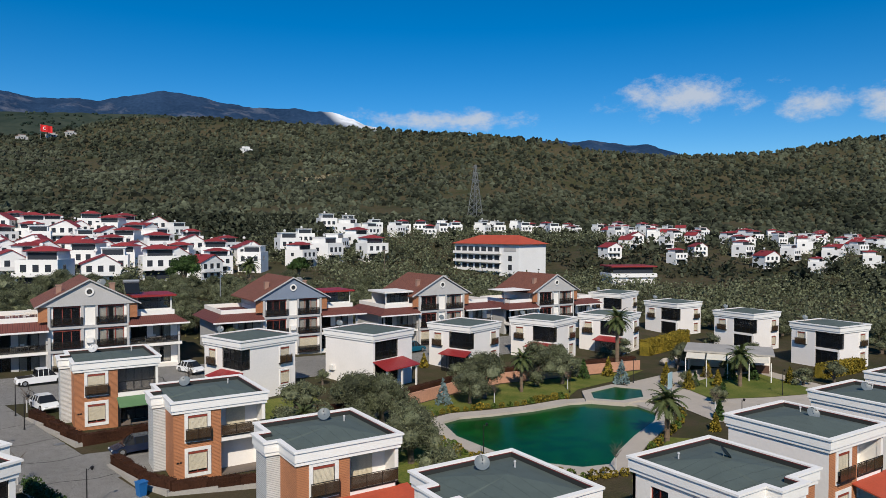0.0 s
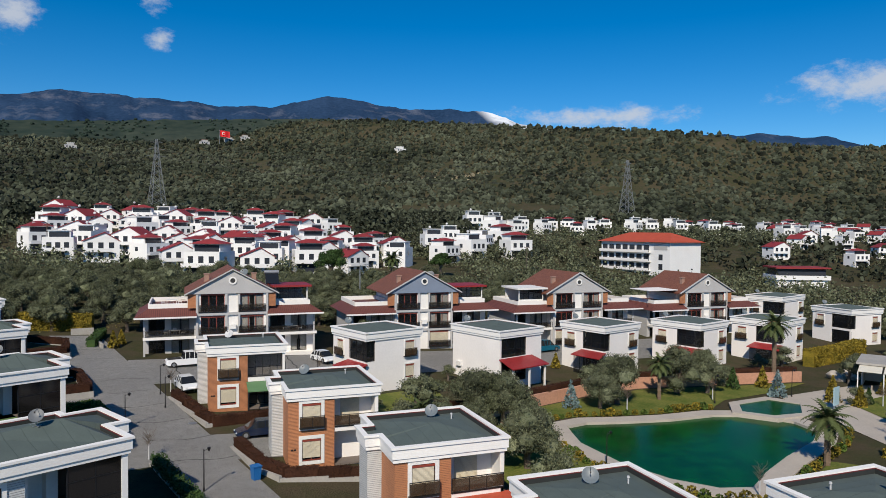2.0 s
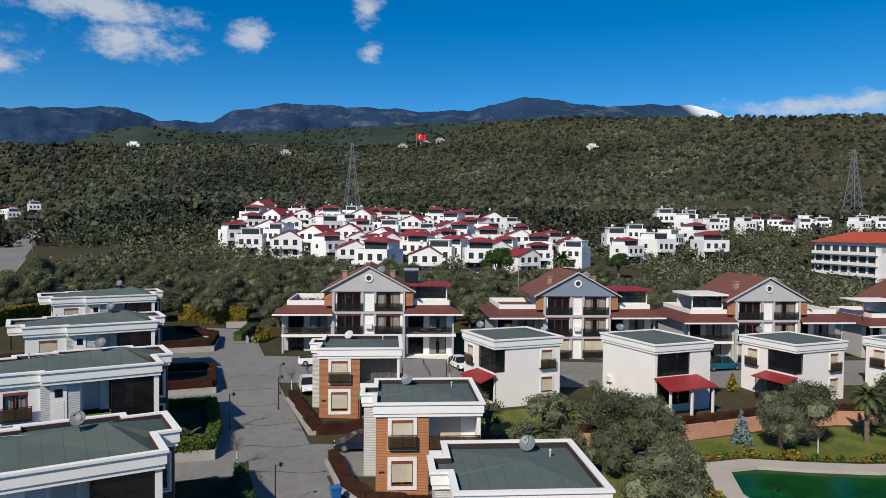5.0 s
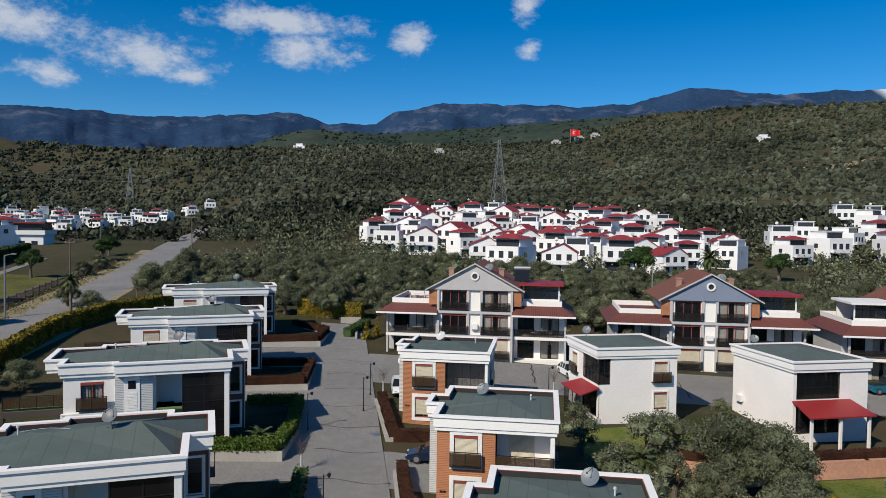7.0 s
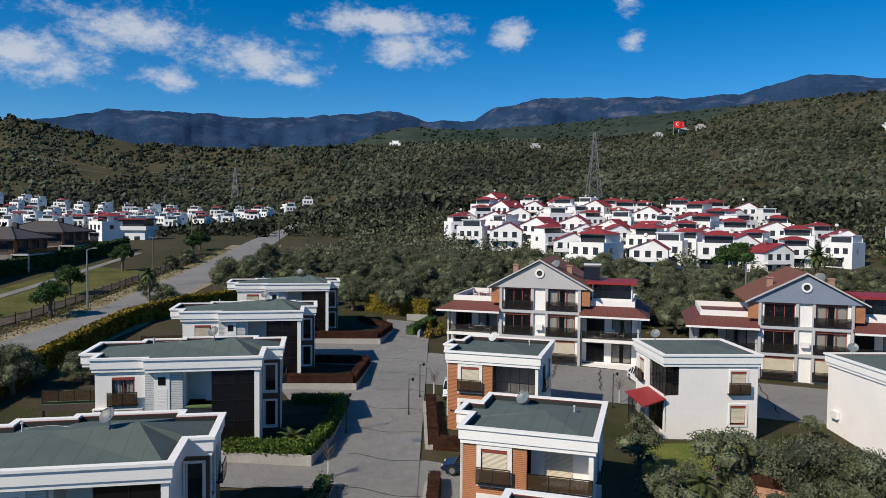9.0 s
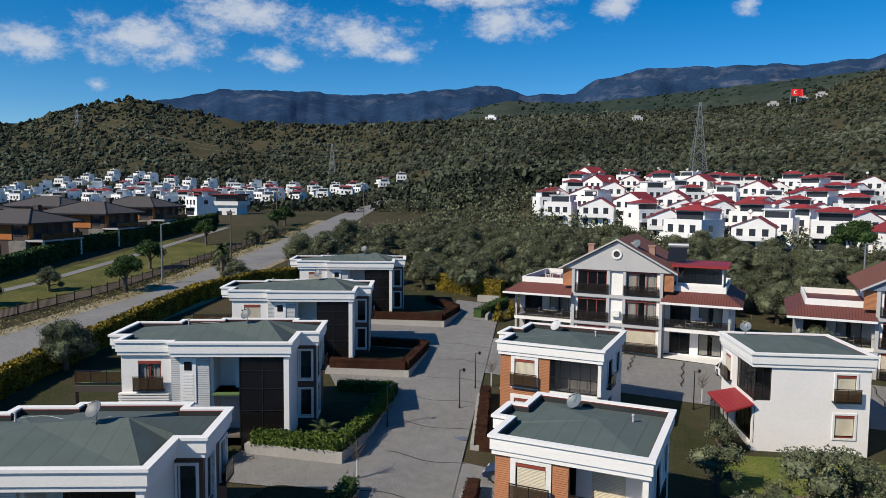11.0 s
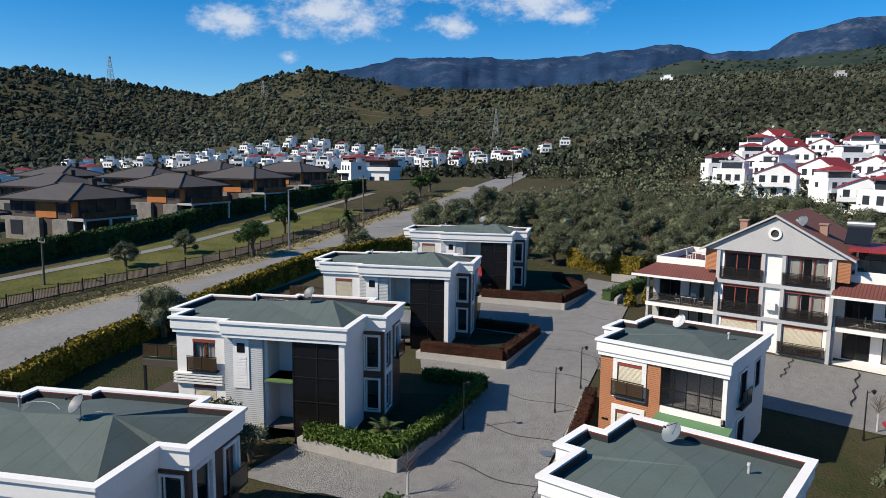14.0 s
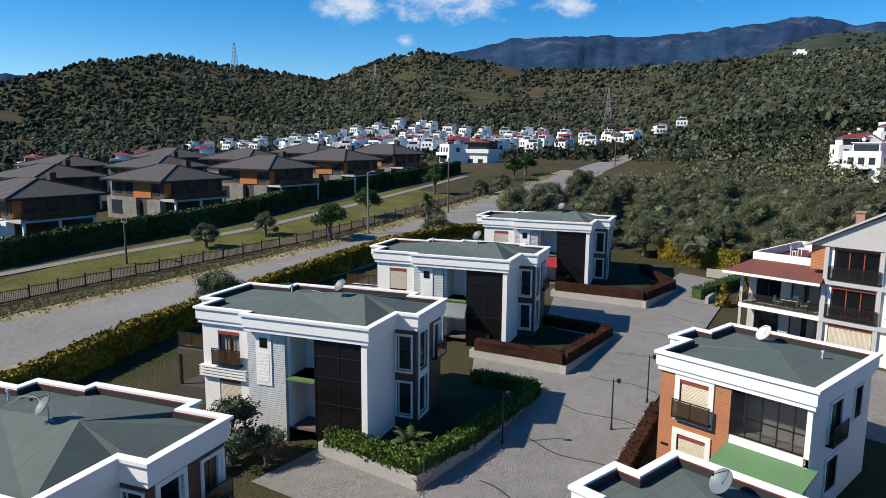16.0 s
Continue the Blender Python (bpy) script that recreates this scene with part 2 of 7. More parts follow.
ROUGHGRASS = mat("rough_grass", (0.042, 0.058, 0.012), 0.95, second=(0.15, 0.135, 0.045), scale=0.9, bump=0.6, bscale=6, spec=0.12)
TRACK = mat("brown_gravel_track", (0.075, 0.058, 0.044), 0.95, second=(0.16, 0.13, 0.10), scale=1.2, bump=0.5, bscale=8, spec=0.12)
SAND = mat("sandy_verge", (0.16, 0.13, 0.06), 0.95, second=(0.36, 0.31, 0.22), scale=1.5, bump=0.4, bscale=9, spec=0.12)
TUFT = mat("dry_grass", (0.10, 0.11, 0.03), 0.9, second=(0.26, 0.21, 0.09), scale=1.0, island=0.4, spec=0.12)
TERRACE = mat("terrace_pinkish", (0.33, 0.2, 0.15), 0.85, scale=3)
GREYSTONE = mat("grey_stone_cladding", (0.12, 0.115, 0.105), 0.9, second=(0.30, 0.28, 0.25), scale=4, bump=0.4, bscale=5)
GREENTURF = mat("green_terrace_turf", (0.10, 0.17, 0.05), 0.9)


def paving():
    m = mat("grey_cobbles", (0.29, 0.28, 0.262), 0.85, var=0.2, scale=0.5)
    nt = m.node_tree
    N, K = nt.nodes.new, nt.links.new
    b = nt.nodes["Principled BSDF"]
    geo, v = N("ShaderNodeNewGeometry"), N("ShaderNodeTexVoronoi")
    v.feature = "DISTANCE_TO_EDGE"
    v.inputs["Scale"].default_value = 8.5
    K(geo.outputs["Position"], v.inputs["Vector"])
    mr = N("ShaderNodeMapRange")
    mr.inputs["From Max"].default_value = 0.12
    K(v.outputs["Distance"], mr.inputs["Value"])
    mix = N("ShaderNodeMix")
    mix.data_type = "RGBA"
    old = b.inputs["Base Color"].links[0].from_socket
    K(mr.outputs[0], mix.inputs["Factor"])
    mix.inputs[6].default_value = (0.13, 0.124, 0.115, 1)
    K(old, mix.inputs[7])
    K(mix.outputs[2], b.inputs["Base Color"])
    bp = N("ShaderNodeBump")
    bp.inputs["Distance"].default_value = 0.03
    K(mr.outputs[0], bp.inputs["Height"])
    K(bp.outputs[0], b.inputs["Normal"])
    return m


COBBLES = paving()


def ground_mat():
    m = bpy.data.materials.new("grass_and_earth")
    m.use_nodes = True
    nt = m.node_tree
    N, K = nt.nodes.new, nt.links.new
    b = nt.nodes["Principled BSDF"]
    b.inputs["Roughness"].default_value = 0.95
    b.inputs["Specular IOR Level"].default_value = 0.1
    geo = N("ShaderNodeNewGeometry")
    cols = []
    for s, d in ((0.035, 6), (0.35, 6), (6.0, 4)):
        n = N("ShaderNodeTexNoise")
        n.inputs["Scale"].default_value, n.inputs["Detail"].default_value, n.inputs["Roughness"].default_value = s, d, 0.6
        K(geo.outputs["Position"], n.inputs["Vector"])
        cols.append(n.outputs["Fac"])
    r = N("ShaderNodeValToRGB")
    e = r.color_ramp.elements
    e[0].position, e[0].color = 0.38, (0.040, 0.052, 0.016, 1)
    e[1].position, e[1].color = 0.62, (0.08, 0.063, 0.04, 1)
    K(cols[1], r.inputs["Fac"])
    r2 = N("ShaderNodeValToRGB")
    e = r2.color_ramp.elements
    e[0].position, e[0].color = 0.35, (0.032, 0.038, 0.017, 1)
    e[1].position, e[1].color = 0.62, (0.09, 0.068, 0.042, 1)
    K(cols[0], r2.inputs["Fac"])
    mix = N("ShaderNodeMix")
    mix.data_type = "RGBA"
    mix.inputs["Factor"].default_value = 0.5
    K(r.outputs[0], mix.inputs[6])
    K(r2.outputs[0], mix.inputs[7])
    mul = N("ShaderNodeMapRange")
    mul.inputs["To Min"].default_value, mul.inputs["To Max"].default_value = 0.55, 1.45
    K(cols[2], mul.inputs["Value"])
    sc = N("ShaderNodeVectorMath")
    sc.operation = "SCALE"
    K(mix.outputs[2], sc.inputs[0])
    K(mul.outputs[0], sc.inputs["Scale"])
    K(sc.outputs[0], b.inputs["Base Color"])
    bp = N("ShaderNodeBump")
    bp.inputs["Distance"].default_value = 0.15
    K(cols[2], bp.inputs["Height"])
    K(bp.outputs[0], b.inputs["Normal"])
    return m


GROUND = ground_mat()

# ---------- geometry helpers ----------


class Geo:
    def __init__(self):
        self.v, self.f = [], []

    def add(self, vs, fs, M=None):
        k = len(self.v)
        self.v += [tuple(M @ Vector(p)) for p in vs] if M else [tuple(p) for p in vs]
        self.f += [tuple(k + i for i in f) for f in fs]
        return self

    def box(self, x0, y0, z0, x1, y1, z1, M=None):
        vs = [(x, y, z) for z in (z0, z1) for x, y in ((x0, y0), (x1, y0), (x1, y1), (x0, y1))]
        return self.add(vs, [(3, 2, 1, 0), (4, 5, 6, 7), (0, 1, 5, 4), (1, 2, 6, 5), (2, 3, 7, 6), (3, 0, 4, 7)], M)

    def prism(self, poly, z0, z1, M=None):
        n = len(poly)
        vs = [(x, y, z0) for x, y in poly] + [(x, y, z1) for x, y in poly]
        fs = [tuple(range(n - 1, -1, -1)), tuple(range(n, 2 * n))] + [(i, (i + 1) % n, n + (i + 1) % n, n + i) for i in range(n)]
        return self.add(vs, fs, M)

    def ring(self, outer, inner, z0, z1, M=None):
        n = len(outer)
        vs = [(x, y, z) for z in (z0, z1) for p in (outer, inner) for x, y in p]
        fs = []
        for i in range(n):
            j = (i + 1) % n
            fs += [(i, j, 2 * n + j, 2 * n + i), (n + j, n + i, 3 * n + i, 3 * n + j), (2 * n + i, 2 * n + j, 3 * n + j, 3 * n + i), (j, i, n + i, n + j)]
        return self.add(vs, fs, M)

    def cone(self, p0, p1, r0, r1, n=8, M=None):
        p0, p1 = Vector(p0), Vector(p1)
        d = (p1 - p0).normalized()
        u = d.orthogonal().normalized()
        w = d.cross(u)
        vs = []
        for p, r in ((p0, r0), (p1, r1)):
            vs += [p + (u * math.cos(2 * math.pi * i / n) + w * math.sin(2 * math.pi * i / n)) * r for i in range(n)]
        fs = [(i, (i + 1) % n, n + (i + 1) % n, n + i) for i in range(n)] + [tuple(range(n - 1, -1, -1)), tuple(range(n, 2 * n))]
        return self.add(vs, fs, M)

    def bar(self, p0, p1, w):
        return self.cone(p0, p1, w * 0.7, w * 0.7, 4)


def offset(poly, d):
    """A closed counter-clockwise outline moved outwards by d."""
    n, out = len(poly), []
    for i in range(n):
        a, b, c = Vector(poly[i - 1]), Vector(poly[i]), Vector(poly[(i + 1) % n])
        e1, e2 = (b - a).normalized(), (c - b).normalized()
        n1, n2 = Vector((e1.y, -e1.x)), Vector((e2.y, -e2.x))
        k = (n1 + n2) / max(0.3, 1 + n1.dot(n2))
        out.append((b.x + k.x * d, b.y + k.y * d))
    return out


def mesh_of(name, geo, material, smooth=False):
    me = bpy.data.meshes.new(name)
    me.from_pydata(geo.v, [], geo.f)
    me.materials.append(material)
    if smooth:
        me.polygons.foreach_set("use_smooth", [True] * len(me.polygons))
    me.update()
    return me


def part(name, geo, material, parent, label="", smooth=False):
    ob = new(name, mesh_of(name, geo, material, smooth))
    ob.parent = parent
    return tagged(ob, label)


def thing(name, m, label, category, group="", kind=""):
    ob = new(name)
    ob.matrix_world = m
    return tagged(ob, label, category, group, kind)


def solid(name, geo, material, label, category="", kind="", group="", smooth=False, m=None):
    ob = new(name, mesh_of(name, geo, material, smooth))
    if m:
        ob.matrix_world = m
    return tagged(ob, label, category, group, kind)


def side(x, y, deg):
    """A frame on a facade: x along it, y into the house, z up."""
    return pose(x, y, 0, 0, 0, deg)


def facade(geo, M, length, z0, z1, holes=(), th=0.25, y0=0.0):
    """One connected slab with openings cut through it."""
    xs = sorted({0.0, length, *[min(max(h[k], 0.0), length) for h in holes for k in (0, 2)]})
    zs = sorted({z0, z1, *[min(max(h[k], z0), z1) for h in holes for k in (1, 3)]})
    nx, nz = len(xs) - 1, len(zs) - 1

    def full(i, j):
        if not (0 <= i < nx and 0 <= j < nz):
            return False
        cx, cz = (xs[i] + xs[i + 1]) / 2, (zs[j] + zs[j + 1]) / 2
        return not any(h[0] < cx < h[2] and h[1] < cz < h[3] for h in holes)

    ids, vs, fs = {}, [], []

    def vid(i, j, k):
        if (i, j, k) not in ids:
            ids[i, j, k] = len(vs)
            vs.append((xs[i], y0 + th * k, zs[j]))
        return ids[i, j, k]

    for i in range(nx):
        for j in range(nz):
            if not full(i, j):
                continue
            fs.append((vid(i, j, 0), vid(i + 1, j, 0), vid(i + 1, j + 1, 0), vid(i, j + 1, 0)))
            fs.append((vid(i, j + 1, 1), vid(i + 1, j + 1, 1), vid(i + 1, j, 1), vid(i, j, 1)))
            for di, dj, e in ((-1, 0, ((i, j + 1), (i, j))), (1, 0, ((i + 1, j), (i + 1, j + 1))), (0, -1, ((i, j), (i + 1, j))), (0, 1, ((i + 1, j + 1), (i, j + 1)))):
                if not full(i + di, j + dj):
                    (a, b), (c, d) = e
                    fs.append((vid(c, d, 0), vid(a, b, 0), vid(a, b, 1), vid(c, d, 1)))
    geo.add(vs, fs, M)
    return geo


def window(house, M, x0, z0, x1, z1, surround=0.0, blind=0.0, rail=False, frame_mat=None, mullions=2, curtain=False, head=False, infill=None):
    fm = frame_mat or REDFRAME
    d = 0.10
    W_, H_ = x1 - x0, z1 - z0
    step = (W_ - 0.08) / mullions
    panes = [(0.08 + step * k, 0.08, step * (k + 1), H_ - 0.08) for k in range(mullions)]
    g = facade(Geo(), M @ Matrix.Translation((x0, 0, z0)), W_, 0.0, H_, panes, 0.07, d)
    w = part("window", g, fm, house)
    part("pane", Geo().box(x0 + 0.02, d + 0.02, z0 + 0.02, x1 - 0.02, d + 0.04, z1 - 0.02, M), CLEARPANE if curtain else GLASS, w)
    if surround:
        s = facade(Geo(), M @ Matrix.Translation((x0 - surround, 0, z0 - surround)), W_ + 2 * surround, 0.0, H_ + 2 * surround, [(surround, surround, surround + W_, surround + H_)], 0.17, -0.07)
        part("surround", s, WFRAME, w)
    if blind:
        part("roller_shutter", Geo().box(x0 + 0.05, 0.03, z1 - 0.18 - blind * (z1 - z0 - 0.2), x1 - 0.05, 0.07, z1 - 0.16, M), BLIND, w, "cream roller shutter")
    if blind or head:
        part("shutter_box", Geo().box(x0, -0.02, z1 - 0.2, x1, 0.1, z1, M), REDFRAME, w, "red-brown shutter box")
    if curtain:
        c = Geo()
        n = 10
        for k in range(n):
            if 3 < k < 6:
                continue
            a, b = x0 + (x1 - x0) * k / n, x0 + (x1 - x0) * (k + 1) / n
            y = 0.2 + 0.04 * (k % 2)
            c.box(a, y, z0, b, y + 0.03, z1, M)
        part("curtain", c, CURTAIN, w)
    if rail:
        railing(house, M, x0 - 0.25, x1 + 0.25, z0, -0.35, infill=infill)
    return w


def railing(house, M, x0, x1, z, y, h=0.9, glass=True, infill=None):
    g = Geo()
    g.box(x0, y, z + h - 0.05, x1, y + 0.05, z + h, M)
    n = max(1, round((x1 - x0) / 1.1))
    for k in range(n + 1):
        x = x0 + (x1 - x0 - 0.04) * k / n
        g.box(x, y, z, x + 0.04, y + 0.04, z + h, M)
    g.box(x0, y, z - 0.1, x1, 0.05, z, M)
    r = part("balcony_rail", g, DARKMETAL, house)
    if glass:
        part("rail_panel", Geo().box(x0 + 0.03, y + 0.012, z + 0.05, x1 - 0.03, y + 0.028, z + h - 0.08, M), infill or RAILGLASS, r)


def crown_band(house, outline, top):
    """The stepped white cornice with its parapet, and the felt roof inside it."""
    part("cornice", Geo().ring(offset(outline, 0.0), offset(outline, -0.3), top - 0.75, top - 0.14), CORNICE, house)
    part("cornice_foot", Geo().ring(offset(outline, -0.08), offset(outline, -0.33), top - 1.0, top - 0.752), CORNICE, house)
    part("parapet_cap", Geo().ring(offset(outline, 0.10), offset(outline, -0.28), top - 0.138, top), CORNICE, house)
    part("parapet_lining", Geo().ring(offset(outline, -0.301), offset(outline, -0.33), top - 0.7, top - 0.13), UPSTAND, house, "dark felt upstand inside the parapet")
    part("flashing", Geo().ring(offset(outline, -0.285), offset(outline, -0.338), top - 0.135, top - 0.09), REDTRIM, house, "dark red flashing strip")


def felt_roof(house, outline, z, peaks):
    base = offset(outline, -0.3)
    g = Geo()
    if len(peaks) == 1:
        p = peaks[0]
        vs = [(x, y, z) for x, y in base] + [(p[0], p[1], z + p[2])]
        n = len(base)
        g.add(vs, [(i, (i + 1) % n, n) for i in range(n)])
    else:
        a, b = peaks
        n = len(base)
        vs = [(x, y, z) for x, y in base] + [(a[0], a[1], z + a[2]), (b[0], b[1], z + b[2])]
        near = [0 if (x - a[0]) ** 2 + (y - a[1]) ** 2 < (x - b[0]) ** 2 + (y - b[1]) ** 2 else 1 for x, y in base]
        fs = []
        for i in range(n):
            j = (i + 1) % n
            fs.append((i, j, n + near[i]))
            if near[i] != near[j]:
                fs.append((j, n + near[j], n + near[i]))
        g.add(vs, fs)
    g.prism(offset(outline, -0.25), z - 0.25, z - 0.06)
    part("felt_roof", g, MEMBRANE, house, "green-grey felt roof")


def dish(m, r=0.45, material=None, face=150, el=38, name="satellite_dish"):
    th = thing(name, m, "round satellite dish on a small steel mast on the roof", "satellite dish", "roof dishes")
    g = Geo()
    g.cone((0, 0, 0), (0, 0, 0.55), 0.025, 0.025, 6)
    g.box(-0.25, -0.03, 0, 0.25, 0.03, 0.04).box(-0.03, -0.25, 0, 0.03, 0.25, 0.04)
    part("mast", g, STEEL, th)
    D = pose(0, 0, 0.62, 0, 0, face) @ pose(0, 0.1, 0, -(90 - el), 0, 0)
    b = Geo()
    n = 20
    vs, fs = [(0, 0, 0)], []
    for k in range(1, 4):
        for i in range(n):
            a = 2 * math.pi * i / n
            vs.append((r * k / 3 * math.cos(a), r * k / 3 * math.sin(a), 0.10 * (k / 3) ** 2))
    for i in range(n):
        fs.append((0, 1 + i, 1 + (i + 1) % n))
        for k in range(2):
            o = 1 + k * n
            fs.append((o + i, o + n + i, o + n + (i + 1) % n, o + (i + 1) % n))
    b.add(vs, fs, D)
    b.add([(x, y, z - 0.02) for x, y, z in vs], [tuple(reversed(f)) for f in fs], D)
    part("reflector", b, material or DISHG, th, smooth=True)
    a = Geo()
    a.cone(D @ Vector((0, -r, 0.08)), D @ Vector((0, 0, 0.55)), 0.015, 0.015, 5)
    a.cone(D @ Vector((0, 0, 0.48)), D @ Vector((0, 0, 0.6)), 0.04, 0.04, 8)
    part("arm", a, DARKMETAL, th)
    return th


def vent(m):
    g = Geo().cone((0, 0, 0), (0, 0, 0.45), 0.05, 0.05, 8).cone((0, 0, 0.45), (0, 0, 0.55), 0.09, 0.07, 8)
    solid("vent_pipe", g, DISHW, "short white vent pipe standing on a felt roof", "vent pipe", group="roof vents", m=m)


rng = np.random.default_rng(7)
ICO = bmesh.new()
bmesh.ops.create_icosphere(ICO, subdivisions=1, radius=1.0)
ICO_V = np.array([tuple(v.co) for v in ICO.verts])
ICO_F = [tuple(v.index for v in f.verts) for f in ICO.faces]
ICO.free()


def lump(g, x, y, z, r, squash=0.8):
    """A dense uneven mass of twigs inside a crown."""
    v = ICO_V * r * rng.uniform(0.75, 1.2, (len(ICO_V), 1)) * (1, 1, squash) + (x, y, z)
    g.add(v.tolist(), ICO_F)


# ---------- terrain ----------
RIDGE = ((-180, 2.5), (-95, 2.5), (-80, 2.9), (-72.6, 5.3), (-67.2, 6.0), (-63, 5.4), (-55.7, 4.5), (-51.7, 6.1), (-48, 6.9), (-44.9, 6.3), (-40, 5.5), (-34, 5.4),
         (-25, 5.8), (-20, 6.2), (-10, 6.5), (-3, 6.6), (2, 7.1), (8, 8.8), (15, 9.1), (22, 8.9), (29, 8.6), (35, 8.4), (42.7, 7.7), (45, 6.9), (52, 6.2), (59, 6.2), (65, 6.9), (90, 6), (120, 2), (180, 2.5))
EYE = (10.0, -50.0, 18.0)
POND = [(33.6, -11.2), (36.5, -10.6), (40.5, -11.6), (45.5, -12.4), (51, -12.4), (55.5, -14.0), (57.5, -17.5), (57, -21.0), (53.5, -23.6), (47.5, -26.2), (42.8, -28.6),
        (39.0, -31.0), (36.2, -30.2), (33.8, -27.2), (32.3, -22.5), (32.0, -16.5)][::-1]


def inside(poly, x, y):
    c = False
    for i in range(len(poly)):
        (x0, y0), (x1, y1) = poly[i - 1], poly[i]
        if (y0 > y) != (y1 > y) and x < (x1 - x0) * (y - y0) / (y1 - y0) + x0:
            c = not c
    return c


def smooth(a, b, x):
    t = min(1.0, max(0.0, (x - a) / (b - a)))
    return t * t * (3 - 2 * t)


def plain(x, y):
    xs = x if x < 40 else 40 + 0.2 * (x - 40)
    xs = max(xs, -100 + 0.2 * min(0, x + 100))
    z = 0.5 - 0.04 * xs + 0.055 * (max(y, -70) if y < 200 else 200 + 0.6 * (y - 200))
    # far ground climbs under the eastern villages and dips towards the west
    far = smooth(190, 340, math.hypot(x - EYE[0], y - EYE[1]))
    if far:
        z += far * (9 - 15 * smooth(-18, -34, math.degrees(math.atan2(x - EYE[0], y - EYE[1]))))
    low = smooth(20, 27, x) * smooth(9, 3, y)
    return z + low * (max(z, -0.95) - z)


RIDGE_AZ, RIDGE_EL = [a for a, e in RIDGE], [e for a, e in RIDGE]


def height(x, y):
    dx, dy = x - EYE[0], y - EYE[1]
    r, az = math.hypot(dx, dy), math.degrees(math.atan2(dx, dy))
    z = plain(x, y)
    foot = 320 + 130 * smooth(-22, -34, az) + 110 * smooth(36, 46, az)
    if r > foot:
        el = float(np.interp(az, RIDGE_AZ, RIDGE_EL))
        crest = 820 + 120 * math.sin(az * 0.09 + 1) - 120 * smooth(-35, -60, az)
        top = EYE[2] + crest * math.tan(radians(el))
        zb = plain(EYE[0] + dx / r * min(r, foot), EYE[1] + dy / r * min(r, foot))
        s = min(1.0, (r - foot) / (crest - foot))
        bumps = 14 * noise.noise(Vector((x * 0.004, y * 0.004, 3))) + 5 * noise.noise(Vector((x * 0.013, y * 0.013, 8)))
        z = zb + (top - zb) * (0.25 * s + 0.75 * s * s) + bumps * s * (1 - s) * 2.4
        if r > crest:
            z = top - (r - crest) * 0.25
    return z


def terrain():
    radii = [2.0]
    while radii[-1] < 1500:
        r = radii[-1]
        radii.append(r + (1.5 if r < 130 else 1.5 + (r - 130) * 0.035))
    n = 540
    vs, fs = [(EYE[0], EYE[1], plain(EYE[0], EYE[1]))], []
    for r in radii:
        for i in range(n):
            a = 2 * math.pi * i / n
            x, y = EYE[0] + r * math.sin(a), EYE[1] + r * math.cos(a)
            z = height(x, y)
            if 28 < x < 62 and -34 < y < -8 and inside(POND, x, y):
                z = -2.6
            vs.append((x, y, z))
    for i in range(n):
        fs.append((0, 1 + (i + 1) % n, 1 + i))
    for k in range(len(radii) - 1):
        o = 1 + k * n
        for i in range(n):
            j = (i + 1) % n
            fs.append((o + i, o + j, o + n + j, o + n + i))
    g = Geo()
    g.v, g.f = vs, fs
    return solid("ground", g, GROUND, "rising ground of grass, bare earth and scrubby hillside", "ground", "structure", smooth=True)


terrain()


